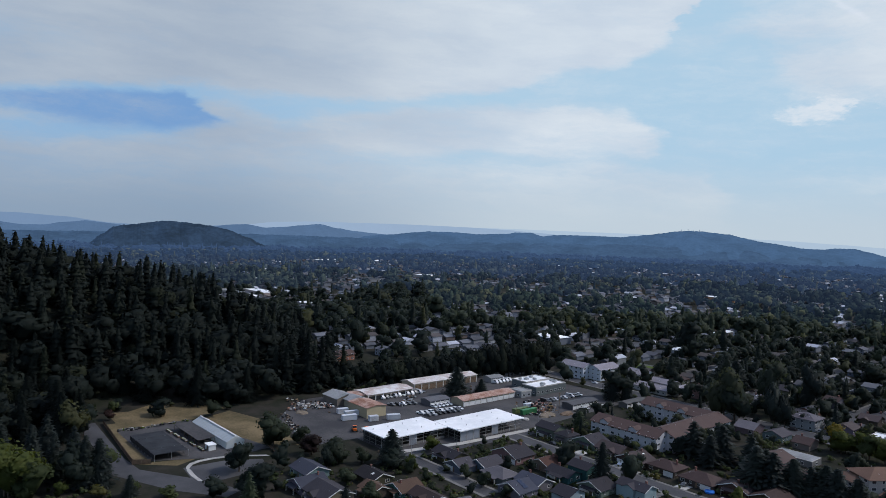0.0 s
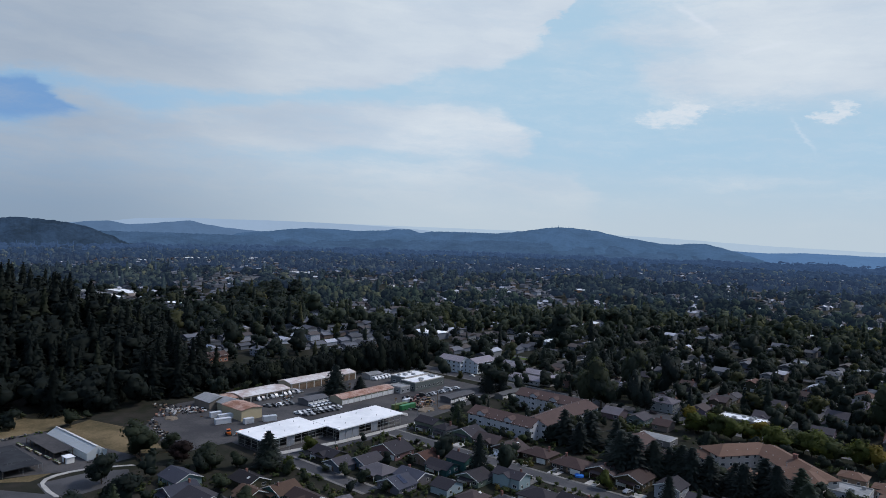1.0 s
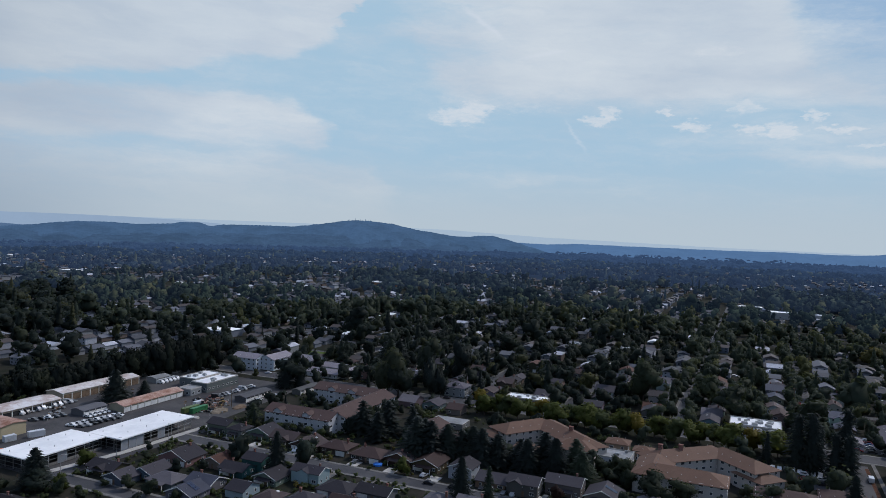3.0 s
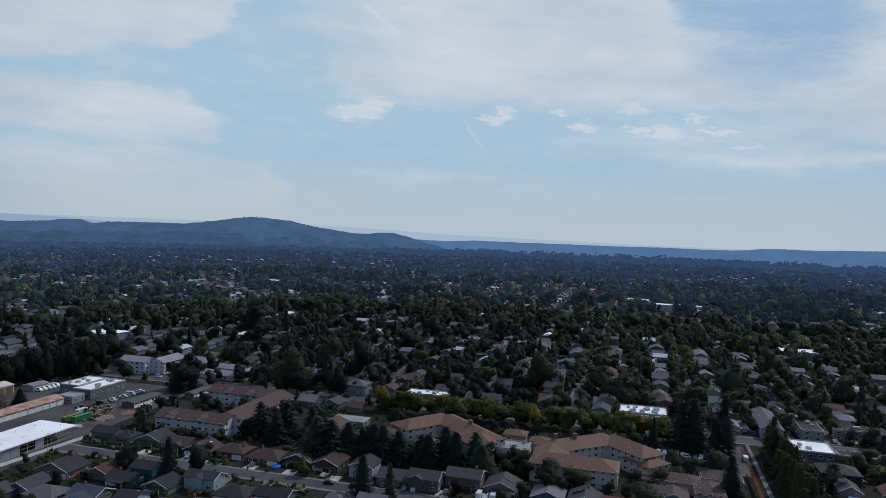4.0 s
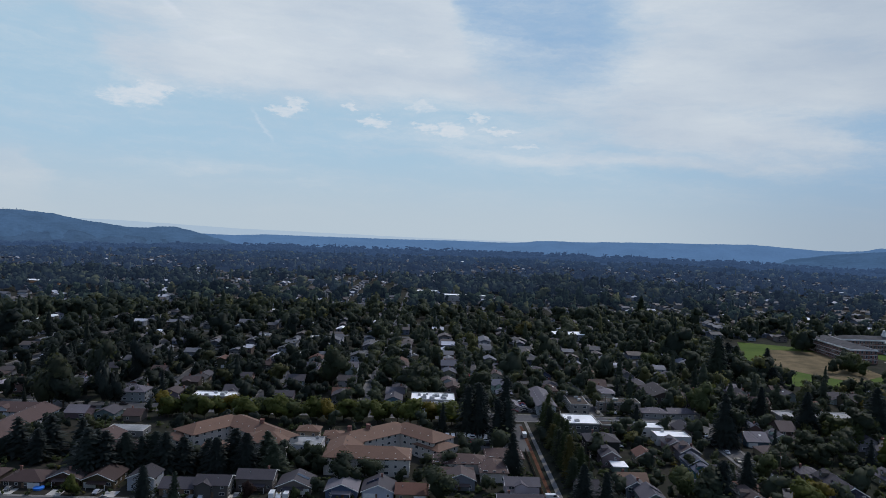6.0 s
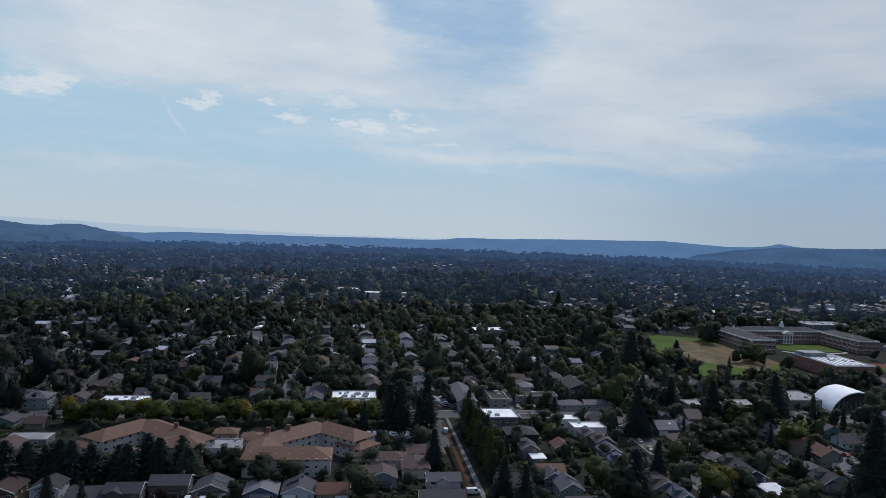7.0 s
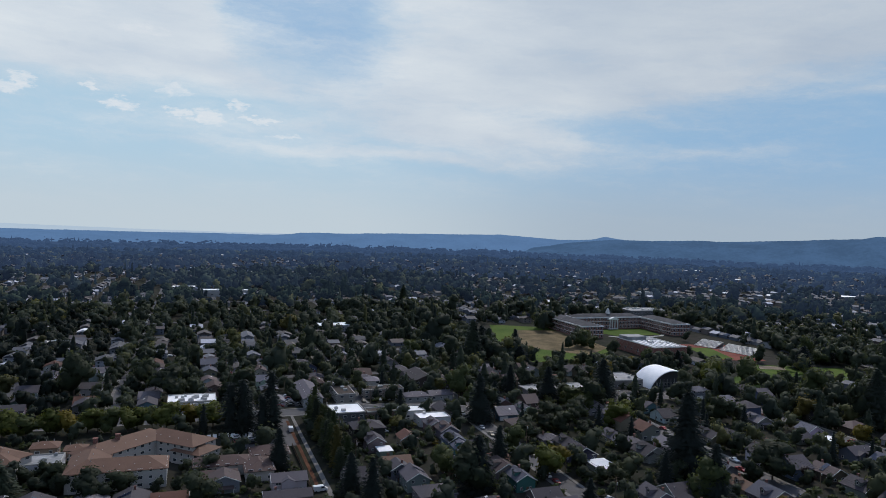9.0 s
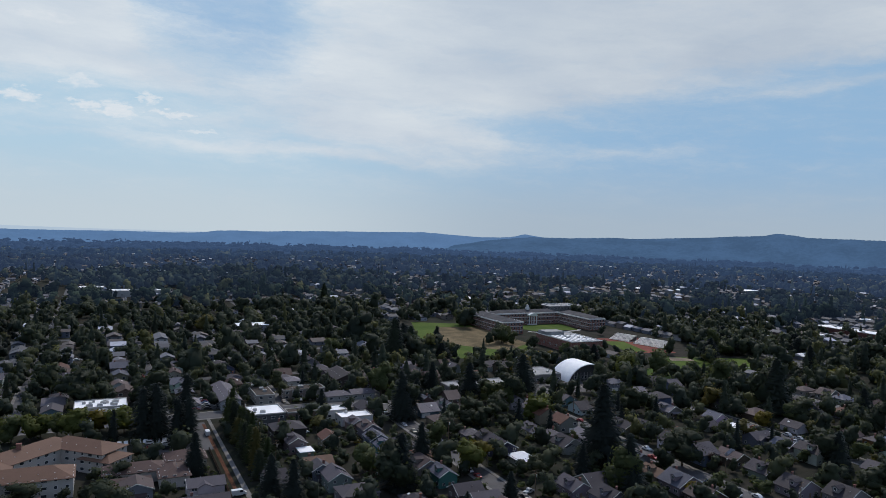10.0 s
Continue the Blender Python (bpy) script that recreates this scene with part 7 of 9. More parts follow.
for _x, _y, _h in ((-181, 300, 9), (-178, 312, 12), (-177, 322, 10), (-176, 336, 11), (-230, 340, 8), (-222, 339, 6), (-206, 338, 6), (-44, 292, 9), (-46, 300, 11), (-10, 283, 7), (-3, 285, 6), (-58, 305, 8), (-52, 308, 9), (-50, 300, 7)):
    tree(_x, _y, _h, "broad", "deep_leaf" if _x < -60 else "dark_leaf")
for _x, _y, _h, _w in ((341, 655, 21, 30), (348, 662, 18, 22), (224, 497, 20, 17), (236, 494, 22, 19), (247, 497, 17, 15), (230, 486, 13, 14), (313, 543, 15, 15), (322, 549, 17, 16), (332, 555, 18, 17), (341, 560, 15, 15), (339, 514, 14, 13), (219, 353, 21, 19), (182, 321, 12, 15), (181, 334, 14, 17), (203, 340, 13, 15), (192, 330, 10, 13), (190, 312, 8, 11), (176, 326, 9, 12), (205, 384, 9, 12), (216, 383, 11, 13), (228, 384, 8, 12), (240, 383, 10, 13), (196, 382, 8, 11), (163, 251, 8, 12), (156, 254, 7, 10), (168, 249, 9, 11)):
    spot_tree(_x, _y, _h, _w, "broad", "dark_leaf")
for _x, _y, _h, _w, _m in ((211, 364, 14, 18, "leaf"), (215, 322, 15, 25, "lime"), (227, 330, 12, 18, "lime"), (149, 269, 13, 16, "gold"), (268, 459, 9, 8, "leaf"), (284, 462, 9, 8, "leaf"), (299, 465, 11, 10, "leaf"), (315, 468, 8, 10, "gold"), (327, 470, 7, 12, "gold"), (344, 472, 8, 11, "gold"), (356, 473, 9, 10, "leaf")):
    spot_tree(_x, _y, _h, _w, "broad", _m)
for _x, _y, _h, _w in ((243.7, 381, 25, 16), (146.5, 346.7, 27, 14), (251, 386, 17, 11)):
    spot_tree(_x, _y, _h, _w, "cedar", "needle")
for _x, _y, _h, _w in ((-35, 311, 9, 14), (-52, 294, 7, 9), (-42, 303, 8, 11), (-29, 300, 7, 10), (-120, 312, 9, 13), (-101, 303, 9, 12), (-14, 303, 8, 12), (8, 300, 9, 13), (16, 312, 7, 10)):
    tree(_x, _y, _h, "broad", "dark_leaf", wide=_w)
tree(-176.5, 388, 26, "screen", "needle", wide=13)
tree(-172, 391, 20, "screen", "needle", wide=11)
tree(-179, 438, 31, "screen", "needle", wide=17)
# dark groves beside the school's field, the stands and the farther gardens
_rg = random.Random(17)
for _x, _y, _r, _n, _h in ((212, 520, 20, 9, 21), (236, 500, 14, 6, 17), (222, 560, 22, 7, 20), (300, 470, 14, 4, 11), (345, 458, 16, 5, 14), (440, 425, 22, 5, 17), (500, 430, 26, 8, 18), (520, 500, 26, 7, 19), (560, 420, 30, 8, 20), (-20, 470, 16, 4, 17), (-110, 450, 20, 4, 17), (-240, 470, 26, 5, 19), (100, 470, 18, 4, 17)):
    for _i in range(_n):
        _a, _d = _rg.uniform(0, 6.28), _r * math.sqrt(_rg.random())
        spot_tree(_x + _d * math.cos(_a), _y + _d * math.sin(_a), _h * _rg.uniform(0.75, 1.15), _h * _rg.uniform(0.8, 1.0), *(("broad", "dark_leaf") if _rg.random() < 0.8 else ("cedar", "needle")))


# trees and shrubs between the near houses
def fill_near():
    rg = random.Random(31)
    trees = firs = shrubs = 0
    spots = []
    while len(spots) < 11000:
        r, a = math.sqrt(rg.uniform(150 ** 2, 560 ** 2)), math.radians(rg.uniform(-86, 61))
        spots.append((r, a, rg.random(), rg.random(), rg.random()))
    spots.sort()
    placed = [(x, y) for x, y, _ in BIG]
    for r, a, pick, s, s2 in spots:
        x, y = r * math.sin(a), r * math.cos(a)
        if (x < -345 and a < math.radians(-60)) or (x < -240 and y < 90) or not is_free(x, y, 0.3) or any(math.hypot(x - u, y - v) < w * 0.42 for u, v, w in BIG):
            continue
        gap = 6.2 if x > 330 else 6.8 if x > 60 else 8.8
        if any(abs(px - x) < gap and abs(py - y) < gap for px, py in placed):
            continue
        if (-490 < x < -372 and 240 < y < 430 and s2 < 0.75):
            continue
        open_part = -262 < x < 44 and y < 296
        if (open_part and s2 < 0.6) or (x > 60 and y < 382 and s2 < 0.35):
            continue
        placed.append((x, y))
        if pick < (0.6 if open_part else 0.26):
            shrubs += 1
            if shrubs > 50:
                continue
            tree(x, y, 1.6 + 2.6 * s, "shrub", "leaf" if s < 0.7 else "lime" if s < 0.85 else "plum" if s < 0.95 else "gold")
        elif pick < 0.93:
            trees += 1
            if trees > 70:
                MORE.append((x, y, 5.5 + 12 * s * s * (0.4 + 0.6 * s2) + (5 * s2 if x > 330 else 0), 0))
                continue
            # East of x = -60 the leaf colours are darkened for shade.
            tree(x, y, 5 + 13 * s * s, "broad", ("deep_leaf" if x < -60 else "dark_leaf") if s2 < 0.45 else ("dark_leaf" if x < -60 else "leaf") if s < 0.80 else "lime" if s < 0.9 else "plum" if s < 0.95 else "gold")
        else:
            firs += 1
            if firs > 40:
                MORE.append((x, y, 10 + 12 * s, 1))
                continue
            tree(x, y, 8 + 12 * s, "fir" if s < 0.8 else "cedar")


SHRUBS = []


def fill_shrubs():
    """Low hedges and bushes that crowd the gardens, and a thick wood of garden trees to the south-west."""
    rg = random.Random(91)
    n = 0
    while n < 8500:
        r, a = math.sqrt(rg.uniform(150 ** 2, 470 ** 2)), math.radians(rg.uniform(-84, 60))
        x, y = r * math.sin(a), r * math.cos(a)
        n += 1
        if (x < -300 and y < 170) or (x < -345 and a < math.radians(-58)) or not is_free(x, y, -0.5):
            continue
        if noise.noise((x / 22, y / 22, 8.0)) < -0.12:
            continue
        SHRUBS.append((x, y, rg.uniform(0.9, 3.2) * (1.35 if x > 60 else 1.0), 0))
    for _ in range(5200):
        x, y = rg.uniform(-262, 60), rg.uniform(150, 300)
        if is_free(x, y, -0.6) and math.degrees(math.atan2(x, y)) > -66 and noise.noise((x / 9, y / 9, 3.0)) > -0.05:
            SHRUBS.append((x, y, rg.uniform(0.7, 2.4), 0))
    for _ in range(420):
        x, y = rg.uniform(440, 720), rg.uniform(300, 780)
        if math.degrees(math.atan2(x, y)) < 60 and is_free(x, y, 0.2) and noise.noise((x / 60, y / 60, 2.0)) > -0.25:
            MORE.append((x, y, rg.uniform(10, 19), 1 if rg.random() < 0.15 else 0))


def street_trees():
    """Trees along the kerbs, which half hide the streets."""
    rg = random.Random(55)
    for x in AVENUES:
        for side in (-1, 1):
            y = 402.0
            while y < 860:
                if rg.random() < (0.66 if x < 60 else 0.56) and not (240 < x < 490 and y < 720):
                    MORE.append((x + side * rg.uniform(3.6, 6.8), y, rg.uniform(8, 16), 0))
                y += rg.uniform(7, 14)
    for x0, x1 in zip(AVENUES, AVENUES[1:]):
        y = 408.0
        while y < 720:
            x = (x0 + x1) / 2 + rg.uniform(-9, 9)
            if is_free(x, y, 0.5) and rg.random() < 0.75:
                MORE.append((x, y, rg.uniform(7, 15), 1 if rg.random() < 0.1 else 0))
            y += rg.uniform(6, 10)
    for y0 in CROSS[1:]:
        x = -400.0
        while x < 640:
            if rg.random() < 0.4 and not (225 < x < 555 and 470 < y0 < 700):
                MORE.append((x, y0 + rg.choice((-1, 1)) * rg.uniform(6, 8), rg.uniform(6, 12), 0))
            x += rg.uniform(8, 18)

# ---- vehicles ----
def car_meshes(l, w, h, hood, kind):
    """Body, glass and wheel of a car that faces +x."""
    bm = bmesh.new()
    z0, zb = 0.28, h * 0.58
    prof = [(-l / 2, z0), (l / 2, z0), (l / 2, zb * 0.82), (l / 2 - hood, zb)]
    if kind == "van":
        prof += [(l / 2 - hood - 0.7, h), (-l / 2 + 0.1, h), (-l / 2, h * 0.95)]
    elif kind == "pickup":
        prof += [(l / 2 - hood - 0.5, h), (l / 2 - hood - 1.9, h), (l / 2 - hood - 2.1, zb), (-l / 2, zb)]
    else:
        prof += [(l / 2 - hood - 0.8, h), (-l / 2 + 1.1, h), (-l / 2 + 0.35, zb * 1.02), (-l / 2, zb * 0.95)]
    a = [bm.verts.new((x, -w / 2, z)) for x, z in prof]
    b = [bm.verts.new((x, w / 2, z)) for x, z in prof]
    bm.faces.new(a), bm.faces.new(list(reversed(b)))
    for i in range(len(prof)):
        j = (i + 1) % len(prof)
        bm.faces.new((a[j], a[i], b[i], b[j]))
    bmesh.ops.bevel(bm, geom=list(bm.edges), offset=0.06, segments=1, affect="EDGES")
    body = mesh_of("car_body", bm, "paint")
    gl = bmesh.new()
    x1 = l / 2 - hood - 0.55
    x0 = {"van": x1 - 1.3, "pickup": l / 2 - hood - 1.85}.get(kind, -l / 2 + 0.95)
    prism(gl, [(x0, -w / 2 - 0.012), (x1, -w / 2 - 0.012), (x1, w / 2 + 0.012), (x0, w / 2 + 0.012)], zb + 0.06, h - 0.12)
    prism(gl, [(l / 2 - hood - 0.62, -w / 2 + 0.14), (l / 2 - hood - 0.08, -w / 2 + 0.14), (l / 2 - hood - 0.08, w / 2 - 0.14), (l / 2 - hood - 0.62, w / 2 - 0.14)], zb - 0.1, [h - 0.12, zb + 0.1, zb + 0.1, h - 0.12])
    glass = mesh_of("car_glass", gl, "glass")
    wh = bmesh.new()
    bmesh.ops.create_cone(wh, cap_ends=True, segments=12, radius1=0.33, radius2=0.33, depth=0.24, matrix=pose(0, 0, 0, 90))
    return body, glass, mesh_of("wheel", wh, "rubber"), l, w


CARS = {"car": car_meshes(4.5, 1.8, 1.45, 1.1, "car"), "van": car_meshes(5.6, 2.0, 2.3, 0.8, "van"), "pickup": car_meshes(5.4, 1.9, 1.8, 1.3, "pickup"), "suv": car_meshes(4.7, 1.9, 1.75, 1.0, "car")}
PAINT = {"white": (0.62, 0.63, 0.64), "silver": (0.34, 0.35, 0.37), "black": (0.012, 0.012, 0.014), "grey": (0.10, 0.105, 0.11), "red": (0.25, 0.02, 0.02), "blue": (0.03, 0.07, 0.18), "tan": (0.28, 0.24, 0.18)}


def car(x, y, turn, kind="car", colour="white", group="parked vehicles", z=0.05):
    body, glass, wheel, l, w = CARS[kind]
    ob = thing(kind if kind != "suv" else "car", x, y, land(x, y) + z, turn, f"parked {colour} {kind if kind != 'suv' else 'estate car'} on asphalt", kind if kind != "suv" else "car", group)
    part("body", body, "", ob, colour=PAINT[colour])
    part("glass", glass, "", ob)
    for sx in (-1, 1):
        for sy in (-1, 1):
            part("wheel", wheel, "", ob, at=Matrix.Translation((sx * l * 0.31, sy * (w / 2 - 0.1), 0.33)))


def fill_cars():
    rg = random.Random(8)
    tones = ("white", "silver", "grey", "black", "white", "silver", "blue", "red", "tan")
    for i in range(11):
        car(-342.5 + rg.uniform(-0.5, 0.5), 244 + i * 3.1, 8 + rg.uniform(-5, 5), rg.choice(("van", "van", "pickup", "car")), rg.choice(("white", "white", "white", "silver", "grey")), "yard vehicles")
    for i in range(9):
        car(-303.5 + i * 0.55, 243 + i * 3.1, 12 + rg.uniform(-4, 4), rg.choice(("car", "pickup", "suv")), rg.choice(("white", "silver", "grey", "black", "white")), "yard vehicles")
    for i in range(7):
        car(-298.5 + i * 0.35, 244 + i * 3.3, 192 + rg.uniform(-4, 4), rg.choice(("car", "pickup")), rg.choice(("white", "black", "grey", "silver")), "yard vehicles")
    for i in range(5):
        car(-310.5, 258 + i * 2.9, 5, "car", "white", "yard vehicles")
    for i in range(5):
        car(-327 + i, 240 + i * 3.2, 20, "pickup", rg.choice(("grey", "white", "black")), "yard vehicles")
    for i in range(5):
        car(-336.5, 332 + i * 3.2, 4, "van", "white", "yard vehicles")
    for i in range(12):
        car(-283.5, 322 + i * 2.9, 10 + rg.uniform(-6, 6), rg.choice(("pickup", "van", "car")), rg.choice(("grey", "white", "silver", "black")), "yard vehicles")
    car(-258.6, 330, 85, "car", "white"), car(-258.4, 338, 85, "car", "white"), car(-256.5, 346, 60, "pickup", "white")
    for x, y, t, k, c in ((-187.3, 265.5, 95, "car", "white"), (-179.1, 265.4, 95, "pickup", "white"), (-225, 262.6, 0, "car", "black"), (-156.2, 266, 90, "car", "grey"), (-122.8, 265.3, 80, "car", "silver"), (-117.4, 258.3, 4, "car", "black"), (-106.5, 258.4, 3, "suv", "black"),
                          (-96.4, 263.4, 90, "car", "black"), (-92.8, 263.6, 92, "suv", "white"), (-86.9, 262.8, 88, "car", "grey"), (-83.4, 263, 90, "car", "silver"), (-70.8, 265.2, 90, "suv", "grey"), (-57.8, 266.6, 90, "van", "white"), (-55.2, 266, 90, "suv", "white"), (-52.4, 266.6, 90, "van", "white"),
                          (49.2, 271.5, 5, "van", "white"), (48.6, 353.5, 90, "van", "white"), (154.4, 233.7, 20, "pickup", "silver"), (93, 341, 0, "car", "white"), (68.4, 262.2, 20, "car", "silver")):
        car(x, y, t, k, c)
    for x0, side in ((147, -3.1), (147, 3.1), (235, -3.1), (235, 3.1), (323, -3.1), (323, 3.1)):
        y = 180 + rg.uniform(0, 8)
        while y < 376:
            if rg.random() < 0.5:
                car(x0 + side, y, 90 if side > 0 else -90, rg.choice(("car", "suv", "car", "pickup")), rg.choice(tones))
            y += rg.uniform(6.5, 15)
    for i in range(9):
        car(20.5 + (i % 2) * 7 + 1.5, 334 + i * 3.4, 0 if i % 2 else 180, rg.choice(("car", "suv")), rg.choice(tones))
        car(10 + i * 2.7, 349.5 if i > 3 else 351, 90, rg.choice(("car", "suv")), rg.choice(tones))
    for i in range(18):
        car(49 + (i % 3) * 6, 401 + (i // 3) * 4.2, rg.choice((0, 180)), "car", rg.choice(tones), "cars on a crowded lot")
    for i in range(8):
        car(104 + i * 2.7, 403.5, 90, "car", rg.choice(tones))
    for x0 in (30, 94):
        y = 402.0
        while y < 560:
            if rg.random() < 0.4:
                car(x0 + rg.choice((-2.9, 2.9)), y, 90, rg.choice(("car", "suv")), rg.choice(tones))
            y += 9


fill_cars()


# ---- yard clutter ----
def loader(x, y, turn, colour, label):
    ob = thing("loader", x, y, 0.03, turn, label, "machine")
    part("body", boxes((-1.6, 0.6, -0.9, 0.9, 0.8, 1.7), (-1.9, -0.9, -0.8, 0.8, 1.7, 2.0)), "sheet", ob, colour=colour)
    part("cab", boxes((-0.6, 0.6, -0.75, 0.75, 1.7, 2.9)), "glass", ob)
    part("cab_roof", boxes((-0.75, 0.75, -0.9, 0.9, 2.9, 3.05)), "sheet", ob, colour=colour)
    part("boom", boxes((0.6, 3.0, -0.25, 0.25, 1.2, 1.6), (2.8, 3.1, -0.25, 0.25, 0.5, 1.4)), "sheet", ob, colour=colour)
    part("bucket", boxes((3.1, 4.0, -1.1, 1.1, 0.1, 0.25), (3.0, 3.15, -1.1, 1.1, 0.1, 0.9)), "steel", ob)
    for sx in (-1.2, 0.9):
        for sy in (-1, 1):
            bm = bmesh.new()
            bmesh.ops.create_cone(bm, cap_ends=True, segments=14, radius1=0.65, radius2=0.65, depth=0.45, matrix=pose(sx, sy * 1.0, 0.65, 90))
            part("wheel", bm, "rubber", ob)


loader(-296, 195, 160, (0.75, 0.16, 0.02), "orange wheel loader on worn asphalt")
loader(-291, 199, 200, (0.70, 0.17, 0.03), "orange tractor beside the long shed")
for _i, (_x, _y) in enumerate(((-281, 314), (-276, 309), (-272, 314), (-277, 304), (-284, 309), (-268, 308))):
    loader(_x, _y, 40 + _i * 57, ((0.16, 0.05, 0.04), (0.10, 0.09, 0.08), (0.22, 0.14, 0.05))[_i % 3], "weathered machine among stored equipment")


def heap(x, y, rx, ry, h, mat, label, seed):
    rg = random.Random(seed)
    bm = bmesh.new()
    bmesh.ops.create_icosphere(bm, subdivisions=3, radius=1.0)
    for v in bm.verts:
        s = 1 + 0.28 * noise.noise(v.co * 1.8 + Vector((seed, 0, 0)))
        v.co = Vector((v.co.x * rx * s, v.co.y * ry * s, max(-0.2, v.co.z * h * s)))
    ob = single("mound", bm, mat, label, "heap")
    ob.location = (x, y, 0.0)


heap(-341, 190, 4, 3, 1.0, "gravel", "low heap of earth at the yard's edge", 1)


def scrap(points, spread, n, tones, label, seed, size=(0.4, 1.6)):
    """Cast-off timber, sheets and machine parts, strewn along a line."""
    rg = random.Random(seed)
    verts, faces, slots = [], [], []
    for i in range(n):
        u = rg.random() * (len(points) - 1)
        k = min(int(u), len(points) - 2)
        (ax, ay), (bx, by) = points[k], points[k + 1]
        x, y = ax + (bx - ax) * (u - k) + rg.gauss(0, spread), ay + (by - ay) * (u - k) + rg.gauss(0, spread)
        l, w, h = rg.uniform(*size) * 1.4, rg.uniform(*size) * 0.7, rg.uniform(*size) * 0.6
        m = pose(x, y, 0.02 + rg.random() * 0.5, rg.uniform(-12, 12), rg.uniform(-12, 12), rg.uniform(0, 180))
        b = len(verts)
        for z in (0.0, h):
            for sx, sy in ((-1, -1), (1, -1), (1, 1), (-1, 1)):
                verts.append(tuple(m @ Vector((sx * l / 2, sy * w / 2, z))))
        faces.extend([(b + 3, b + 2, b + 1, b), (b + 4, b + 5, b + 6, b + 7), (b, b + 1, b + 5, b + 4), (b + 1, b + 2, b + 6, b + 5), (b + 2, b + 3, b + 7, b + 6), (b + 3, b, b + 4, b + 7)])
        slots.extend([rg.randrange(len(tones))] * 6)
    single("scrap", link_mesh("scrap", verts, faces, list(tones), slots), "", label, "scrap", "stuff")


scrap([(-370, 199), (-353, 198), (-350, 207), (-343, 206), (-350, 188)], 2.6, 170, ("timber", "trim", "dark", "concrete", "rust_roof", "dark"), "strewn timber, white sheets and machine parts beside the barns", 3)
scrap([(-342, 180), (-322, 174.5), (-304, 171.5)], 1.1, 90, ("dark", "timber", "dark", "concrete"), "dark row of cast-off parts along the yard's edge", 4, (0.4, 1.2))
scrap([(-288, 311), (-276, 314), (-270, 306), (-264, 296)], 3.2, 190, ("dark", "timber", "rust_roof", "dark", "steel", "timber"), "dark heap of rusty machine parts beside the containers", 5, (0.4, 2.0))
scrap([(-338, 264), (-330, 254), (-323, 243)], 1.2, 40, ("dark", "timber", "steel"), "dark implements parked between the vans", 6)
scrap([(-359, 102), (-357.6, 113), (-358, 124), (-358.6, 134)], 0.7, 80, ("concrete", "paving", "dark", "paving", "turf"), "pale trays and sacks along the nursery's back edge", 7, (0.4, 1.3))
heap(-262, 300, 4, 6, 1.4, "gravel", "long heap of earth beside machinery", 4)
heap(-258, 312, 3, 5, 1.3, "timber", "heap of bark mulch in the yard", 5)
heap(-264, 284, 3, 2.4, 1.0, "concrete", "heap of pale rubble near the containers", 6)


def crates(x, y, seed):
    rg = random.Random(seed)
    ob = thing("pallet_stack", x, y, 0.03, rg.uniform(0, 90), "stack of weathered pallets and crates", "pallets", "yard clutter")
    for i in range(rg.randint(2, 5)):
        bm = bmesh.new()
        for j in range(5):
            box(bm, -0.6, 0.6, -0.5 + j * 0.22, -0.38 + j * 0.22, 0.11, 0.14)
        for j in (-0.5, 0.0, 0.45):
            box(bm, -0.6, 0.6, j, j + 0.09, 0.0, 0.11)
        part("pallet", bm, "timber", ob, at=Matrix.Translation((rg.uniform(-0.1, 0.1), rg.uniform(-0.1, 0.1), i * 0.15)))


_rg = random.Random(3)
for _i in range(15):
    crates(_rg.choice((-352, -346, -340, -288, -262, -266, -334)) + _rg.uniform(-4, 4), _rg.uniform(176, 204) if _i % 2 else _rg.uniform(296, 316), _i)


def lamp_post(x, y, high=8.0):
    ob = thing("street_lamp", x, y, 0.05, _rg.uniform(0, 360), "slender grey street lamp with a short arm", "street lamp", "street lamps")
    bm = bmesh.new()
    bmesh.ops.create_cone(bm, cap_ends=True, segments=8, radius1=0.11, radius2=0.06, depth=high, matrix=Matrix.Translation((0, 0, high / 2)))
    part("pole", bm, "steel", ob)
    part("arm", boxes((0, 1.8, -0.04, 0.04, high - 0.1, high)), "steel", ob)
    part("lamp_head", boxes((1.5, 2.2, -0.14, 0.14, high - 0.16, high - 0.02)), "trim", ob)


for _y in (196, 222, 250, 276):
    lamp_post(-250.6 + (_y - 196) * 0.05, _y)


def utility_pole(x, y, turn, high=11.5):
    ob = thing("utility_pole", x, y, 0, turn, "brown timber utility pole with crossarms", "pole", "utility poles")
    bm = bmesh.new()
    bmesh.ops.create_cone(bm, cap_ends=True, segments=8, radius1=0.17, radius2=0.11, depth=high, matrix=Matrix.Translation((0, 0, high / 2)))
    part("pole", bm, "timber", ob)
    for z in (high - 0.5, high - 1.7):
        part("crossarm", boxes((-1.2, 1.2, -0.07, 0.07, z, z + 0.14)), "timber", ob)
    bm = bmesh.new()
    bmesh.ops.create_cone(bm, cap_ends=True, segments=10, radius1=0.28, radius2=0.28, depth=0.9, matrix=Matrix.Translation((0.4, 0, high - 2.7)))
    part("transformer", bm, "steel", ob)


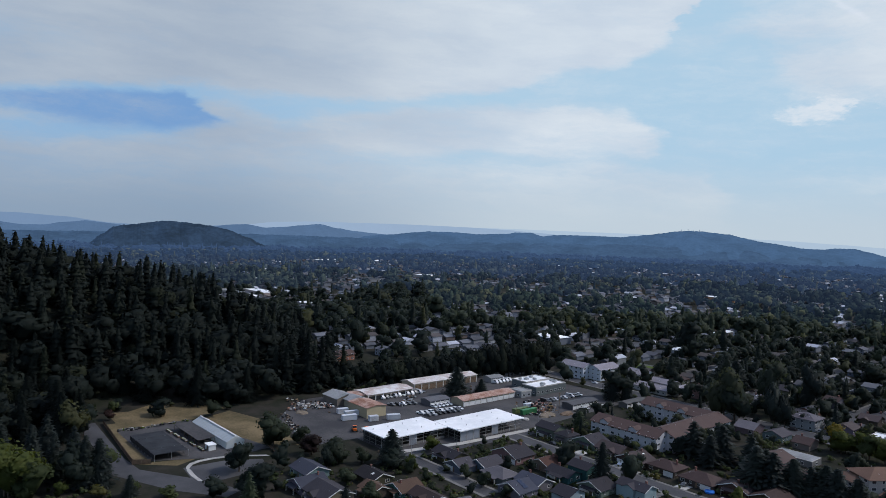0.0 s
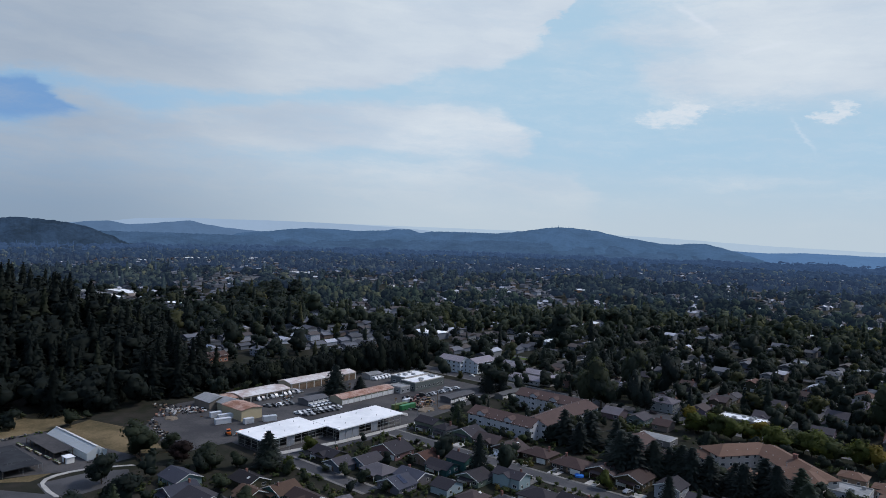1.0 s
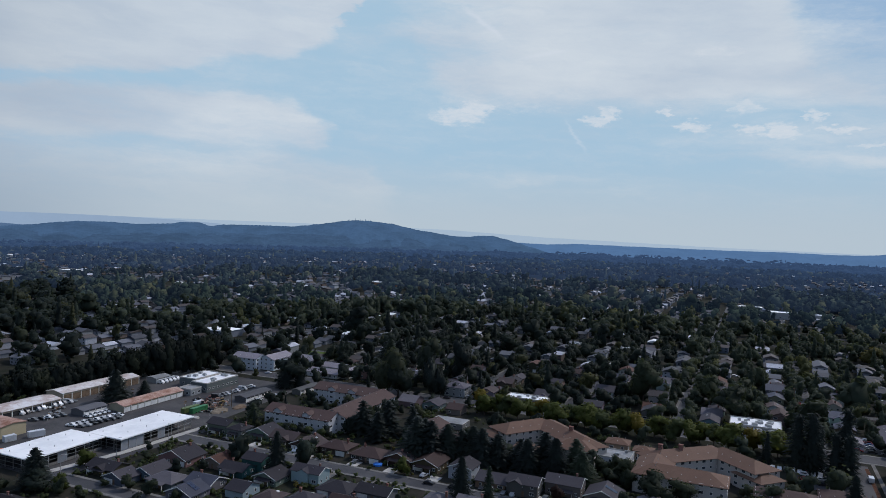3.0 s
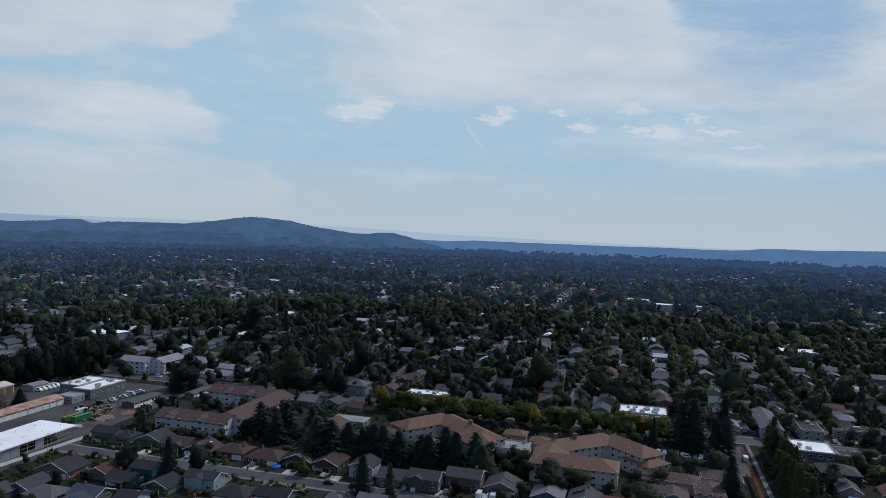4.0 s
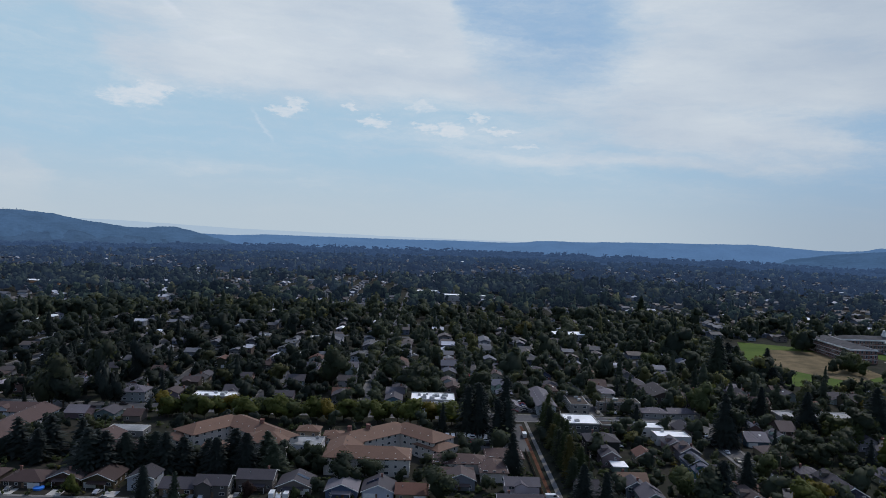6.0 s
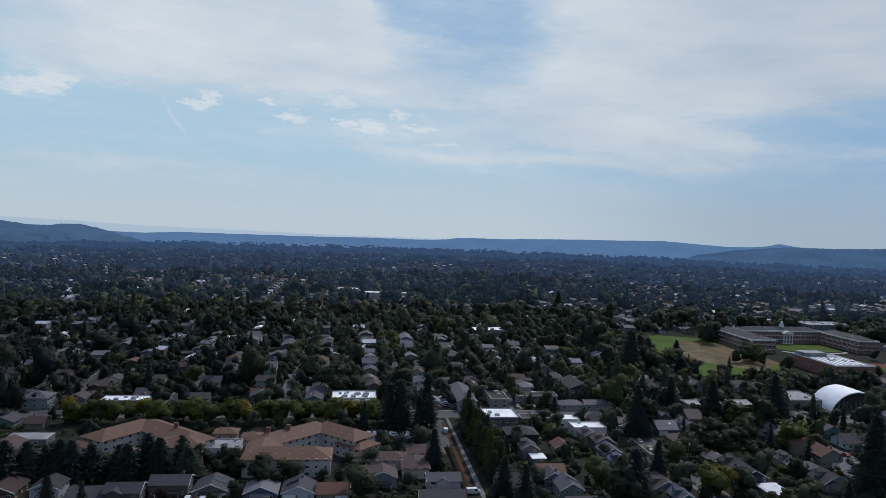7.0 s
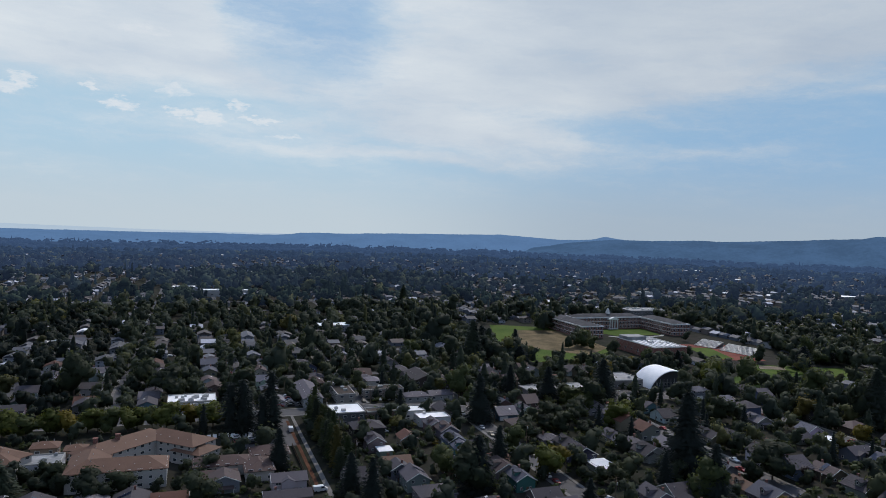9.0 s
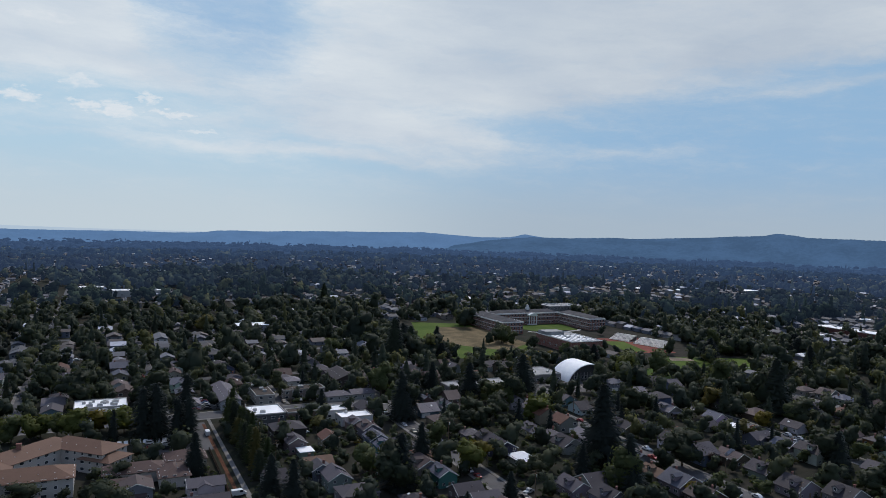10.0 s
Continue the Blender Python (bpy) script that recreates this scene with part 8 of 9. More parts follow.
def cables(points, z=11.1):
    """Thin wires that sag from pole to pole."""
    for dx in (-0.9, 0.9):
        cu = bpy.data.curves.new("cable", "CURVE")
        cu.dimensions, cu.bevel_depth, cu.bevel_resolution = "3D", 0.035, 1
        cu.materials.append(M["rubber"])
        sp = cu.splines.new("POLY")
        pts = []
        for (x0, y0), (x1, y1) in zip(points, points[1:]):
            for i in range(6):
                t = i / 6
                pts.append((x0 + (x1 - x0) * t + dx, y0 + (y1 - y0) * t, z - 1.1 * 4 * t * (1 - t) * 0.6))
        pts.append((points[-1][0] + dx, points[-1][1], z))
        sp.points.add(len(pts) - 1)
        for p, c in zip(sp.points, pts):
            p.co = (*c, 1)
        tagged(new("power_line", cu), "thin dark power lines sagging between poles", "cable")


for _x, _ys in ((69, (190, 226, 262, 298, 334, 370)), (153.6, (190, 228, 266, 304, 342, 378)), (241.8, (180, 216, 252, 288, 324, 360)), (100, (398, 440, 482, 524)), (24, (398, 442, 486))):
    for _y in _ys:
        utility_pole(_x, _y, 0)
    cables([(_x, _y) for _y in _ys])
for _y in (205, 240):
    utility_pole(-262 + 0, _y + 70, 90)


def bollards():
    for i in range(4):
        bm = bmesh.new()
        bmesh.ops.create_cone(bm, cap_ends=True, segments=8, radius1=0.2, radius2=0.2, depth=1.4, matrix=Matrix.Translation((0, 0, 0.6)))
        ob = single("bollard", bm, "dark", "short dark bollard beside a woodland road", "bollard", group="bollards")
        x, y = -392 + i * 0.6, 84 + i * 1.6
        ob.location = (x, y, land(x, y))


bollards()


def pool():
    ob = thing("paddling_pool", -146, 267.5, 0.1, 20, "small bright blue covered pool in a front garden", "pool")
    bm = bmesh.new()
    bmesh.ops.create_cone(bm, cap_ends=True, segments=20, radius1=2.0, radius2=1.9, depth=0.7, matrix=Matrix.Translation((0, 0, 0.35)))
    part("wall", bm, "blue_cover", ob)
    bm = bmesh.new()
    bmesh.ops.create_cone(bm, cap_ends=True, segments=20, radius1=2.06, radius2=1.2, depth=0.35, matrix=Matrix.Translation((0, 0, 0.87)))
    part("cover", bm, "blue_cover", ob)


pool()
for _x in (-209, -187, -179, -172, -156, -138, -118, -104, -90, -72, -55, -32, -14):
    sheet("driveway", rect(_x - 2.6, _x + 2.6, 260.2, 267.5), "concrete", "pale concrete driveway before a house", "driveway", 0.06)
for _x in (-205, -176, -158, -140, -126):
    sheet("driveway", rect(_x - 2.6, _x + 2.6, 243, 252.3), "paving", "grey concrete driveway before a house", "driveway", 0.06)

# ---- more houses along the streets, past the ones by the main street ----
def fill_houses():
    rg = random.Random(19)
    roofs = ("grey", "charcoal", "taupe", "brown", "bluegrey", "light", "grey", "charcoal", "rust")
    walls = ("grey", "white", "tan", "bluegrey", "taupe", "blue", "white", "brown")
    rows = []
    for x in AVENUES:
        for side in (-1, 1):
            y = 404 + rg.uniform(0, 6)
            while y < 640:
                rows.append((x + side * rg.uniform(14, 18), y, side))
                y += rg.uniform(11.5, 16)
    for x in NORTH_AVENUES:
        for side in (-1, 1):
            y = 120 + rg.uniform(0, 6)
            while y < 372:
                rows.append((x + side * rg.uniform(14, 18), y, side))
                y += rg.uniform(14.5, 21)
    for y0 in (236, 276):
        for i in range(20):
            rows.append((-160 + i * 14 + rg.uniform(-1, 1), y0 + rg.uniform(-2, 2), 0))
    for i in range(20):
        rows.append((-250 + i * 15, 196 - 28 + rg.uniform(-3, 3), 0))
        rows.append((-190 + i * 15, 212 + rg.uniform(-3, 3), 0))
    for i in range(12):
        rows.append((-300 + i * 15, 366 + rg.uniform(-2, 2), 0))
        rows.append((100 + i * 17, 366 + rg.uniform(-2, 2), 0))
    rows.sort(key=lambda q: math.hypot(q[0], q[1]))
    made = 0
    for x, y, side in rows:
        a = math.degrees(math.atan2(x, y))
        w, d = rg.uniform(8, 11), rg.uniform(9.5, 13)
        if a < -84 or a > 62 or math.hypot(x, y) < 190 or (148 < x < 176 and 238 < y < 262):
            continue
        if not all(is_free(x + i * w / 2, y + j * d / 2, 0.4) for i in (-1, 0, 1) for j in (-1, 0, 1)):
            continue
        h = 3.1 if rg.random() < 0.6 else 5.2
        axis = "x" if rg.random() < 0.45 else "y"
        kind = "gable" if rg.random() < 0.78 else "hip"
        if made < 175:
            house(x, y, round(w, 1), round(d, 1), h, axis, kind, rg.choice(roofs), rg.choice(walls), rg.choice(("", "", "chimney", "dormer", "skylight")), split=False)
            made += 1
        else:
            FAR.append((x, y, w, d, h))
            take(x, y, w, d, 1.0)


FAR = []
fill_houses()
street_trees()
fill_near()
fill_shrubs()


def far_houses():
    """The rest of the town, as one sheet of small houses."""
    rg = random.Random(23)
    spots = list(FAR)
    x = -1900.0
    while x < 2600:
        for side in (-1, 1):
            y = 660.0 if -340 < x < 640 else 120.0
            while y < 2600:
                px, r = x + side * rg.uniform(14, 18), 0
                r = math.hypot(px, y)
                a = math.degrees(math.atan2(px, y))
                thin = 0.95 if r < 1000 else 0.5 if r < 1500 else 0.4
                on_hill = px < -330 and a < -60 and px > -650
                if -85 < a < 62 and r > 560 and r < 2500 and rg.random() < thin and not on_hill and is_free(px, y, 4):
                    spots.append((px, y, rg.uniform(8, 11), rg.uniform(9, 13), 3.1 if rg.random() < 0.6 else 5.0))
                y += rg.uniform(12, 17) * (1 if r < 1500 else 1.8)
        x += 62
    verts, faces, slots = [], [], []
    for x, y, w, d, h in spots:
        z = land(x, y)
        big = rg.random() < (0.03 if x < -800 else 0.005)
        if big:
            w, d, h = w * 3, d * 1.8, 6
        a, b, i = w / 2, d / 2, len(verts)
        verts += [(x - a, y - b, z - 1), (x + a, y - b, z - 1), (x + a, y + b, z - 1), (x - a, y + b, z - 1), (x - a, y - b, z + h), (x + a, y - b, z + h), (x + a, y + b, z + h), (x - a, y + b, z + h)]
        faces += [(i, i + 1, i + 5, i + 4), (i + 1, i + 2, i + 6, i + 5), (i + 2, i + 3, i + 7, i + 6), (i + 3, i, i + 4, i + 7)]
        slots += [0] * 4
        o, rise, j = 0.6, (0.4 if big else min(w, d) / 2 * 0.42), len(verts)
        axis = rg.random() < 0.45
        e = z + h
        c = [(x - a - o, y - b - o, e), (x + a + o, y - b - o, e), (x + a + o, y + b + o, e), (x - a - o, y + b + o, e)]
        t = [(x - a - o, y, e + rise), (x + a + o, y, e + rise)] if axis else [(x, y - b - o, e + rise), (x, y + b + o, e + rise)]
        verts += c + t
        faces += [(j + 3, j + 2, j + 1, j)]
        if axis:
            faces += [(j, j + 1, j + 5, j + 4), (j + 2, j + 3, j + 4, j + 5), (j + 1, j + 2, j + 5), (j + 3, j, j + 4)]
        else:
            faces += [(j + 3, j, j + 4, j + 5), (j + 1, j + 2, j + 5, j + 4), (j, j + 1, j + 4), (j + 2, j + 3, j + 5)]
        slots += [3 if (big and rg.random() < 0.4) or rg.random() < 0.012 else 1] * 5
        if math.hypot(x, y) < 1000:
            for u in (-0.28, 0.28):
                for zz in ((1.0,) if h < 4 else (1.0, 3.3)):
                    k = len(verts)
                    for (xa, ya, xb, yb) in ((x + u * w - 0.6, y - b - 0.03, x + u * w + 0.6, y - b - 0.03),):
                        verts += [(xa, ya, z + zz), (xb, yb, z + zz), (xb, yb, z + zz + 1.2), (xa, ya, z + zz + 1.2)]
                        faces += [(k, k + 1, k + 2, k + 3)]
                        slots.append(2)
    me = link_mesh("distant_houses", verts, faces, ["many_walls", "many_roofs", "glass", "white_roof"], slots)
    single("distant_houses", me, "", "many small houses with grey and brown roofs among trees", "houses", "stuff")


far_houses()


def far_cars():
    """Cars along the farther streets and drives: hull, cabin and dark glass."""
    rg = random.Random(29)
    verts, faces, slots = [], [], []

    def add(x, y, turn, tone):
        z, c, s = land(x, y) + 0.06, math.cos(turn), math.sin(turn)
        for x0, x1, w, z0, z1, slot in ((-2.2, 2.2, 0.88, 0.25, 0.85, tone), (-1.6, 1.0, 0.78, 0.85, 1.3, 3), (-1.4, 0.8, 0.74, 1.3, 1.45, tone)):
            i = len(verts)
            for zz in (z0, z1):
                for u, v in ((x0, -w), (x1, -w), (x1, w), (x0, w)):
                    verts.append((x + u * c - v * s, y + u * s + v * c, z + zz))
            faces.extend([(i + 4, i + 5, i + 6, i + 7), (i, i + 1, i + 5, i + 4), (i + 1, i + 2, i + 6, i + 5), (i + 2, i + 3, i + 7, i + 6), (i + 3, i, i + 4, i + 7)])
            slots.extend([slot] * 5)

    for x in AVENUES:
        y = 400.0
        while y < 1100:
            if rg.random() < 0.55 and not (56 < y < 560 and x in (30, 94)) and not (240 < x < 490 and y < 770):
                side = rg.choice((-1, 1))
                off = rg.choice((3.0, 3.0, 9.5, 10.5)) if y < 640 else 2.2
                if is_free(x + side * off, y, 0.0) or off < 4:
                    add(x + side * off, y, 1.5708 if off < 4 else 0.0, rg.choice((0, 0, 1, 2)))
            y += rg.uniform(7, 18)
    for y0 in CROSS:
        x = -400.0
        while x < 600:
            if rg.random() < 0.35 and not (228 < x < 552 and 470 < y0 < 700):
                add(x, y0 + rg.choice((-2.8, 2.8)), 0.0, rg.choice((0, 0, 1, 2)))
            x += rg.uniform(8, 22)
    me = link_mesh("parked_cars", verts, faces, ["car_white", "car_silver", "car_dark", "glass"], slots)
    single("parked_cars", me, "", "many parked cars along the farther streets", "cars", "stuff")


far_cars()


def block(x0, x1, y0, y1, h, wall, label, roof="white_roof", seed=50):
    flat_building("warehouse", label, x0, x1, y0, y1, h, "plain_wall", wall, roof, 1, 9.0, "wide", units=4, seed=seed, category="warehouse")


block(14, 82, 990, 1012, 8, (0.3, 0.3, 0.3), "long white-roofed store far off among trees", seed=51)
block(-22, 8, 1040, 1062, 8, (0.3, 0.3, 0.3), "white-roofed building far off among trees", seed=52)
block(704, 726, 446, 518, 8, (0.09, 0.035, 0.03), "long red-walled building with a pale roof", seed=53)
block(-604, -534, 1024, 1044, 8, (0.32, 0.17, 0.09), "long orange-walled building with a pale roof", seed=54)
block(-668, -620, 300, 330, 6, (0.4, 0.4, 0.4), "low white-roofed shop below the wooded hill", seed=55)
block(-955, -876, 395, 412, 6, (0.3, 0.28, 0.26), "long low shops with pale roofs", "metal_roof", 56)
block(-945, -880, 430, 452, 6, (0.35, 0.3, 0.28), "row of low shops with pale roofs", "white_roof", 57)
block(-1790, -1760, 1017, 1089, 9, (0.3, 0.3, 0.3), "distant warehouse with a white roof", seed=58)
block(-1124, -1080, 868, 896, 8, (0.3, 0.3, 0.3), "distant store with a white roof", seed=59)
block(690, 714, 978, 992, 7, (0.4, 0.4, 0.4), "distant pale building among trees", seed=60)
block(860, 876, 1116, 1150, 7, (0.4, 0.4, 0.4), "distant white-roofed building among trees", seed=61)
block(642, 668, 470, 484, 6, (0.4, 0.4, 0.4), "white-roofed shop near the red building", seed=62)
block(-143, -132, 600, 607, 6, (0.35, 0.25, 0.2), "small shop with a bright white roof", seed=63)
block(90, 112, 1388, 1406, 8, (0.4, 0.4, 0.4), "distant store with a pale roof", seed=64)
block(-303, -288, 1014, 1026, 6, (0.4, 0.4, 0.4), "distant white-roofed shed among trees", seed=65)
block(-105, -86, 600, 608, 6, (0.3, 0.25, 0.22), "low shop with a white roof", seed=66)



def scatter(name, spots, lobes, leaf_n, size, mat, label, fir_share=None, core=(5, 4), fir_tiers=4, fir_leaf=20, spread=1.15):
    """Many trees in one mesh: copies of a few shapes, each with its own size, turn and hue."""
    rg = np.random.default_rng(len(spots))
    protos = []
    for i in range(6):
        for v, f, n in ((broad_crown(900 + i, lobes, leaf_n, size, core), fir_crown(950 + i, fir_tiers, fir_leaf, 0.07, 0.17))):
            tri = []
            for q in f:
                tri += [(q[0], q[1], q[2])] + ([(q[0], q[2], q[3])] if len(q) == 4 else [])
            protos.append((np.array(v, dtype=np.float32), np.array(tri, dtype=np.int32), np.array(n, dtype=np.float32)))
    V, F, T, N, base = [], [], [], [], 0
    for x, y, h, fir in spots:
        v, f, n = protos[2 * int(rg.integers(6)) + (1 if fir else 0)]
        a = rg.uniform(0, 6.283)
        w = h * (spread * rg.uniform(0.85, 1.2) if not fir else rg.uniform(1.0, 1.5))
        c, s = np.cos(a) * w, np.sin(a) * w
        out = np.empty_like(v)
        out[:, 0], out[:, 1], out[:, 2] = v[:, 0] * c - v[:, 1] * s + x, v[:, 0] * s + v[:, 1] * c + y, v[:, 2] * h + land(x, y) - (0.0 if fir else 0.06 * h)
        c, s = np.cos(a), np.sin(a)
        N.append(np.stack((n[:, 0] * c - n[:, 1] * s, n[:, 0] * s + n[:, 1] * c, n[:, 2]), axis=1))
        V.append(out), F.append(f + base), T.append(np.full(len(v), rg.random(), dtype=np.float32))
        base += len(v)
    V, F, T, N = np.concatenate(V), np.concatenate(F), np.concatenate(T), np.concatenate(N)
    me = bpy.data.meshes.new(name)
    me.vertices.add(len(V)), me.loops.add(len(F) * 3), me.polygons.add(len(F))
    me.vertices.foreach_set("co", V.ravel())
    me.loops.foreach_set("vertex_index", F.ravel())
    me.polygons.foreach_set("loop_start", np.arange(len(F), dtype=np.int32) * 3)
    me.update(calc_edges=True)
    me.attributes.new("tint", "FLOAT", "POINT").data.foreach_set("value", T)
    soften(me, N)
    me.materials.append(M[mat])
    single(name, me, "", label, "trees", "stuff")


def sector(rg, n, r0, r1, fir, lo, hi, fir_lo, fir_hi, keep=True):
    out = []
    while len(out) < n:
        r, a = math.sqrt(rg.uniform(r0 * r0, r1 * r1)), math.radians(rg.uniform(-85, 61))
        x, y = r * math.sin(a), r * math.cos(a)
        if (x < -330 and math.degrees(a) < -60 and x > -640) or (keep and not is_free(x, y, 1.0 if r > 700 else -1.2)):
            continue
        if -490 < x < -372 and 240 < y < 430 and rg.random() < 0.7:
            continue
        thick = 0.42 + noise.noise((x / 70, y / 70, 1.7)) * 1.1 + noise.noise((x / 260, y / 260, 4.1)) * 0.7
        if rg.random() > thick + (0.15 if r > 700 else 0.4):
            continue
        f = rg.random() < fir
        lo_n = 0.75 + 0.5 * min(1.0, max(0.0, thick))
        out.append((x, y, lo_n * (rg.uniform(fir_lo, fir_hi) if f else rg.uniform(lo, hi)), f))
    return out


_rg = random.Random(41)
MORE.extend(sector(_rg, 620, 430, 720, 0.14, 7, 17, 11, 24))
# The east part has shade in its leaf colour, the rest haze blue.
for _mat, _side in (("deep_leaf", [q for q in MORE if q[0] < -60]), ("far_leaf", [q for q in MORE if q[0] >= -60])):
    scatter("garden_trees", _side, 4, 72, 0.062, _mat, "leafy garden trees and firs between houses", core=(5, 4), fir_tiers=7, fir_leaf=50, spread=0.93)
scatter("garden_shrubs", SHRUBS, 2, 10, 0.17, "leaf", "low hedges and bushes crowding the gardens", core=(5, 3), fir_tiers=2, fir_leaf=2, spread=1.5)
# From 850 m outwards the tree materials have haze emission in them.
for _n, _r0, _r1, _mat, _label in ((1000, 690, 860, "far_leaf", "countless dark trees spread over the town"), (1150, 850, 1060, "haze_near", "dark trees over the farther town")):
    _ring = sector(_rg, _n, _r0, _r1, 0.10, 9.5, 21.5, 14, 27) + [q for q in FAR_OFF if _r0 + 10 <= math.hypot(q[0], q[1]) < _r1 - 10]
    # Trees on the east bearing get the shade-coloured leaves.
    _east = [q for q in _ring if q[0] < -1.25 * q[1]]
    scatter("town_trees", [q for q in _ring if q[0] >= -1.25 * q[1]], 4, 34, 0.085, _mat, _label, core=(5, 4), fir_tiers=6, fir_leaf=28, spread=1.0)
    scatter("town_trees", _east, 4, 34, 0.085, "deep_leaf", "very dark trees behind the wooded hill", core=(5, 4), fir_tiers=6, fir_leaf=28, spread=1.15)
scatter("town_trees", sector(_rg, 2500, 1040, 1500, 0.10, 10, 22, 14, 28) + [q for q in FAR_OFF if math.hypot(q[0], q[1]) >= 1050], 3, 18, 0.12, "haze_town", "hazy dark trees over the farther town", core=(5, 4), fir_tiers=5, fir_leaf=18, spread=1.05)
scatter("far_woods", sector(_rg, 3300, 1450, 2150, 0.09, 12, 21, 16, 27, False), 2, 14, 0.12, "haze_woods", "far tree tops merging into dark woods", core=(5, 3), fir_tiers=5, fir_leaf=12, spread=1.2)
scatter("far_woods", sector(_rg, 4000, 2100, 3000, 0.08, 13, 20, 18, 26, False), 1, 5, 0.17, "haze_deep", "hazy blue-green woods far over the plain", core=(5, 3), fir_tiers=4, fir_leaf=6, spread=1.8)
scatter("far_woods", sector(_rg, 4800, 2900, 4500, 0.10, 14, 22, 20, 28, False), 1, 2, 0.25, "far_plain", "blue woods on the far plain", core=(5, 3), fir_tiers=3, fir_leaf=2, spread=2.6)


def forest():
    """The wood on the hill: firs, the nearest as trees of their own."""
    rg = random.Random(63)
    spots = []
    tries = 0
    while len(spots) < 1100 and tries < 60000:
        tries += 1
        x, y = rg.uniform(-640, -352), rg.uniform(-20, 300)
        edge = float(np.interp(y, (-20, 66, 84, 96, 112, 132, 154, 176, 206, 236, 300), (-322, -326, -352, -404, -414, -407, -384, -372, -392, -388, -380))) + 4 * math.sin(y * 0.31)
        if x > edge or not is_free(x, y, 0.5) or math.degrees(math.atan2(x, y)) < -93 or math.degrees(math.atan2(x, y)) > -60.5:
            continue
        if any(abs(px - x) < 6.2 and abs(py - y) < 6.2 for px, py, *_ in spots[-400:]):
            continue
        fir = rg.random() < (0.68 if x < -400 or y < 150 else 0.35)
        spots.append((x, y, rg.uniform(15, 33) if fir else rg.uniform(14, 25), fir))
    spots.sort(key=lambda q: math.hypot(q[0], q[1]))
    near = [q for q in spots if q[3]][:110]
    for x, y, h, fir in near:
        tree(x, y, h if x < -420 else h * 0.85, rg.choice(("fir", "cedar", "cedar")), "hill_needle", group="wood on the hill")
    scatter("hill_forest", [q for q in spots if q not in near], 5, 90, 0.06, "hill_needle", "dense dark fir wood covering the hill", core=(5, 4), fir_tiers=10, fir_leaf=60)


forest()


# ---- the far ridges ----
def ridge(name, label, mat, az0, step, els, dist, depth, rough, foot):
    """A range of hills: its crest at even steps of direction, in degrees of height, with a broken skyline."""
    crest = np.array(els, dtype=float)
    az_end = az0 + step * (len(els) - 1)
    n, m = int((az_end - az0) / 0.09), 9
    verts, faces = [], []
    for i in range(n + 1):
        az = az0 + (az_end - az0) * i / n
        u = (az - az0) / step
        k = min(int(u), len(els) - 2)
        t = smooth01(u - k) * 0.5 + (u - k) * 0.5
        el = crest[k] * (1 - t) + crest[k + 1] * t
        el += rough * (noise.noise((az * 1.3, dist, 0)) * 0.5 + noise.noise((az * 6.0, dist, 3)) * 0.35 + noise.noise((az * 21, dist, 7)) * 0.25 + noise.noise((az * 70, dist, 9)) * 0.42)
        top = HIGH + dist * math.tan(radians(el))
        for j in range(m + 1):
            s = j / m
            r = dist - depth * (1 - s)
            wav = 22 * noise.noise((az * 0.7, s * 3, dist)) * math.sin(math.pi * s)
            z = foot + (top - foot) * smooth01(s) ** 0.8 + wav
            verts.append((r * math.sin(radians(az)), r * math.cos(radians(az)), z))
        verts.append(((dist + 60) * math.sin(radians(az)), (dist + 60) * math.cos(radians(az)), foot - 60))
    c = m + 2
    for i in range(n):
        for j in range(m + 1):
            p = i * c + j
            faces.append((p, p + c, p + c + 1, p + 1))
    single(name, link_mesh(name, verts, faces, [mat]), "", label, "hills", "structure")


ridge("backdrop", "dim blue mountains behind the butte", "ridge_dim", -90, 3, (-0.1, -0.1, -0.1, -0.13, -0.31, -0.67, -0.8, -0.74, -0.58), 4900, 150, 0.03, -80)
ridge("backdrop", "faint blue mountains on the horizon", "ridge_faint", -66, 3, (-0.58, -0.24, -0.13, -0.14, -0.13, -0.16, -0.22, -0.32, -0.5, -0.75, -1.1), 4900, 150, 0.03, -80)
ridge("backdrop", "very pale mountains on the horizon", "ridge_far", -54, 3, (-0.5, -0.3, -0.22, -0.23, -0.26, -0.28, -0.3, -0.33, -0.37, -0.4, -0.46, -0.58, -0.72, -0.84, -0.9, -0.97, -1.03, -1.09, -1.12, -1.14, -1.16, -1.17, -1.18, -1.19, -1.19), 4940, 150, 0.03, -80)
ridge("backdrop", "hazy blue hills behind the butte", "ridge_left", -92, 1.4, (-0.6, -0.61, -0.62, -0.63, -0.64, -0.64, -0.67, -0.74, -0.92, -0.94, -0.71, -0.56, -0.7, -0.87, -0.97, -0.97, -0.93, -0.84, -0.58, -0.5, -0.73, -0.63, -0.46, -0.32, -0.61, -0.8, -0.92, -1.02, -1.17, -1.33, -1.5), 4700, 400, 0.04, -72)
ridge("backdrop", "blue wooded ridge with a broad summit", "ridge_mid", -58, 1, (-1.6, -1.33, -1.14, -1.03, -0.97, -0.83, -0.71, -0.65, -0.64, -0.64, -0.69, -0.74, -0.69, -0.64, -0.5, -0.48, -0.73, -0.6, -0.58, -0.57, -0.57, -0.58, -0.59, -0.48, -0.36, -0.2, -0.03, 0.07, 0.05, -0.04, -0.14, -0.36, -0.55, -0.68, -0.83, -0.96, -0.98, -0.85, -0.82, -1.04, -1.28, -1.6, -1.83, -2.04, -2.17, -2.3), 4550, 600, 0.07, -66)
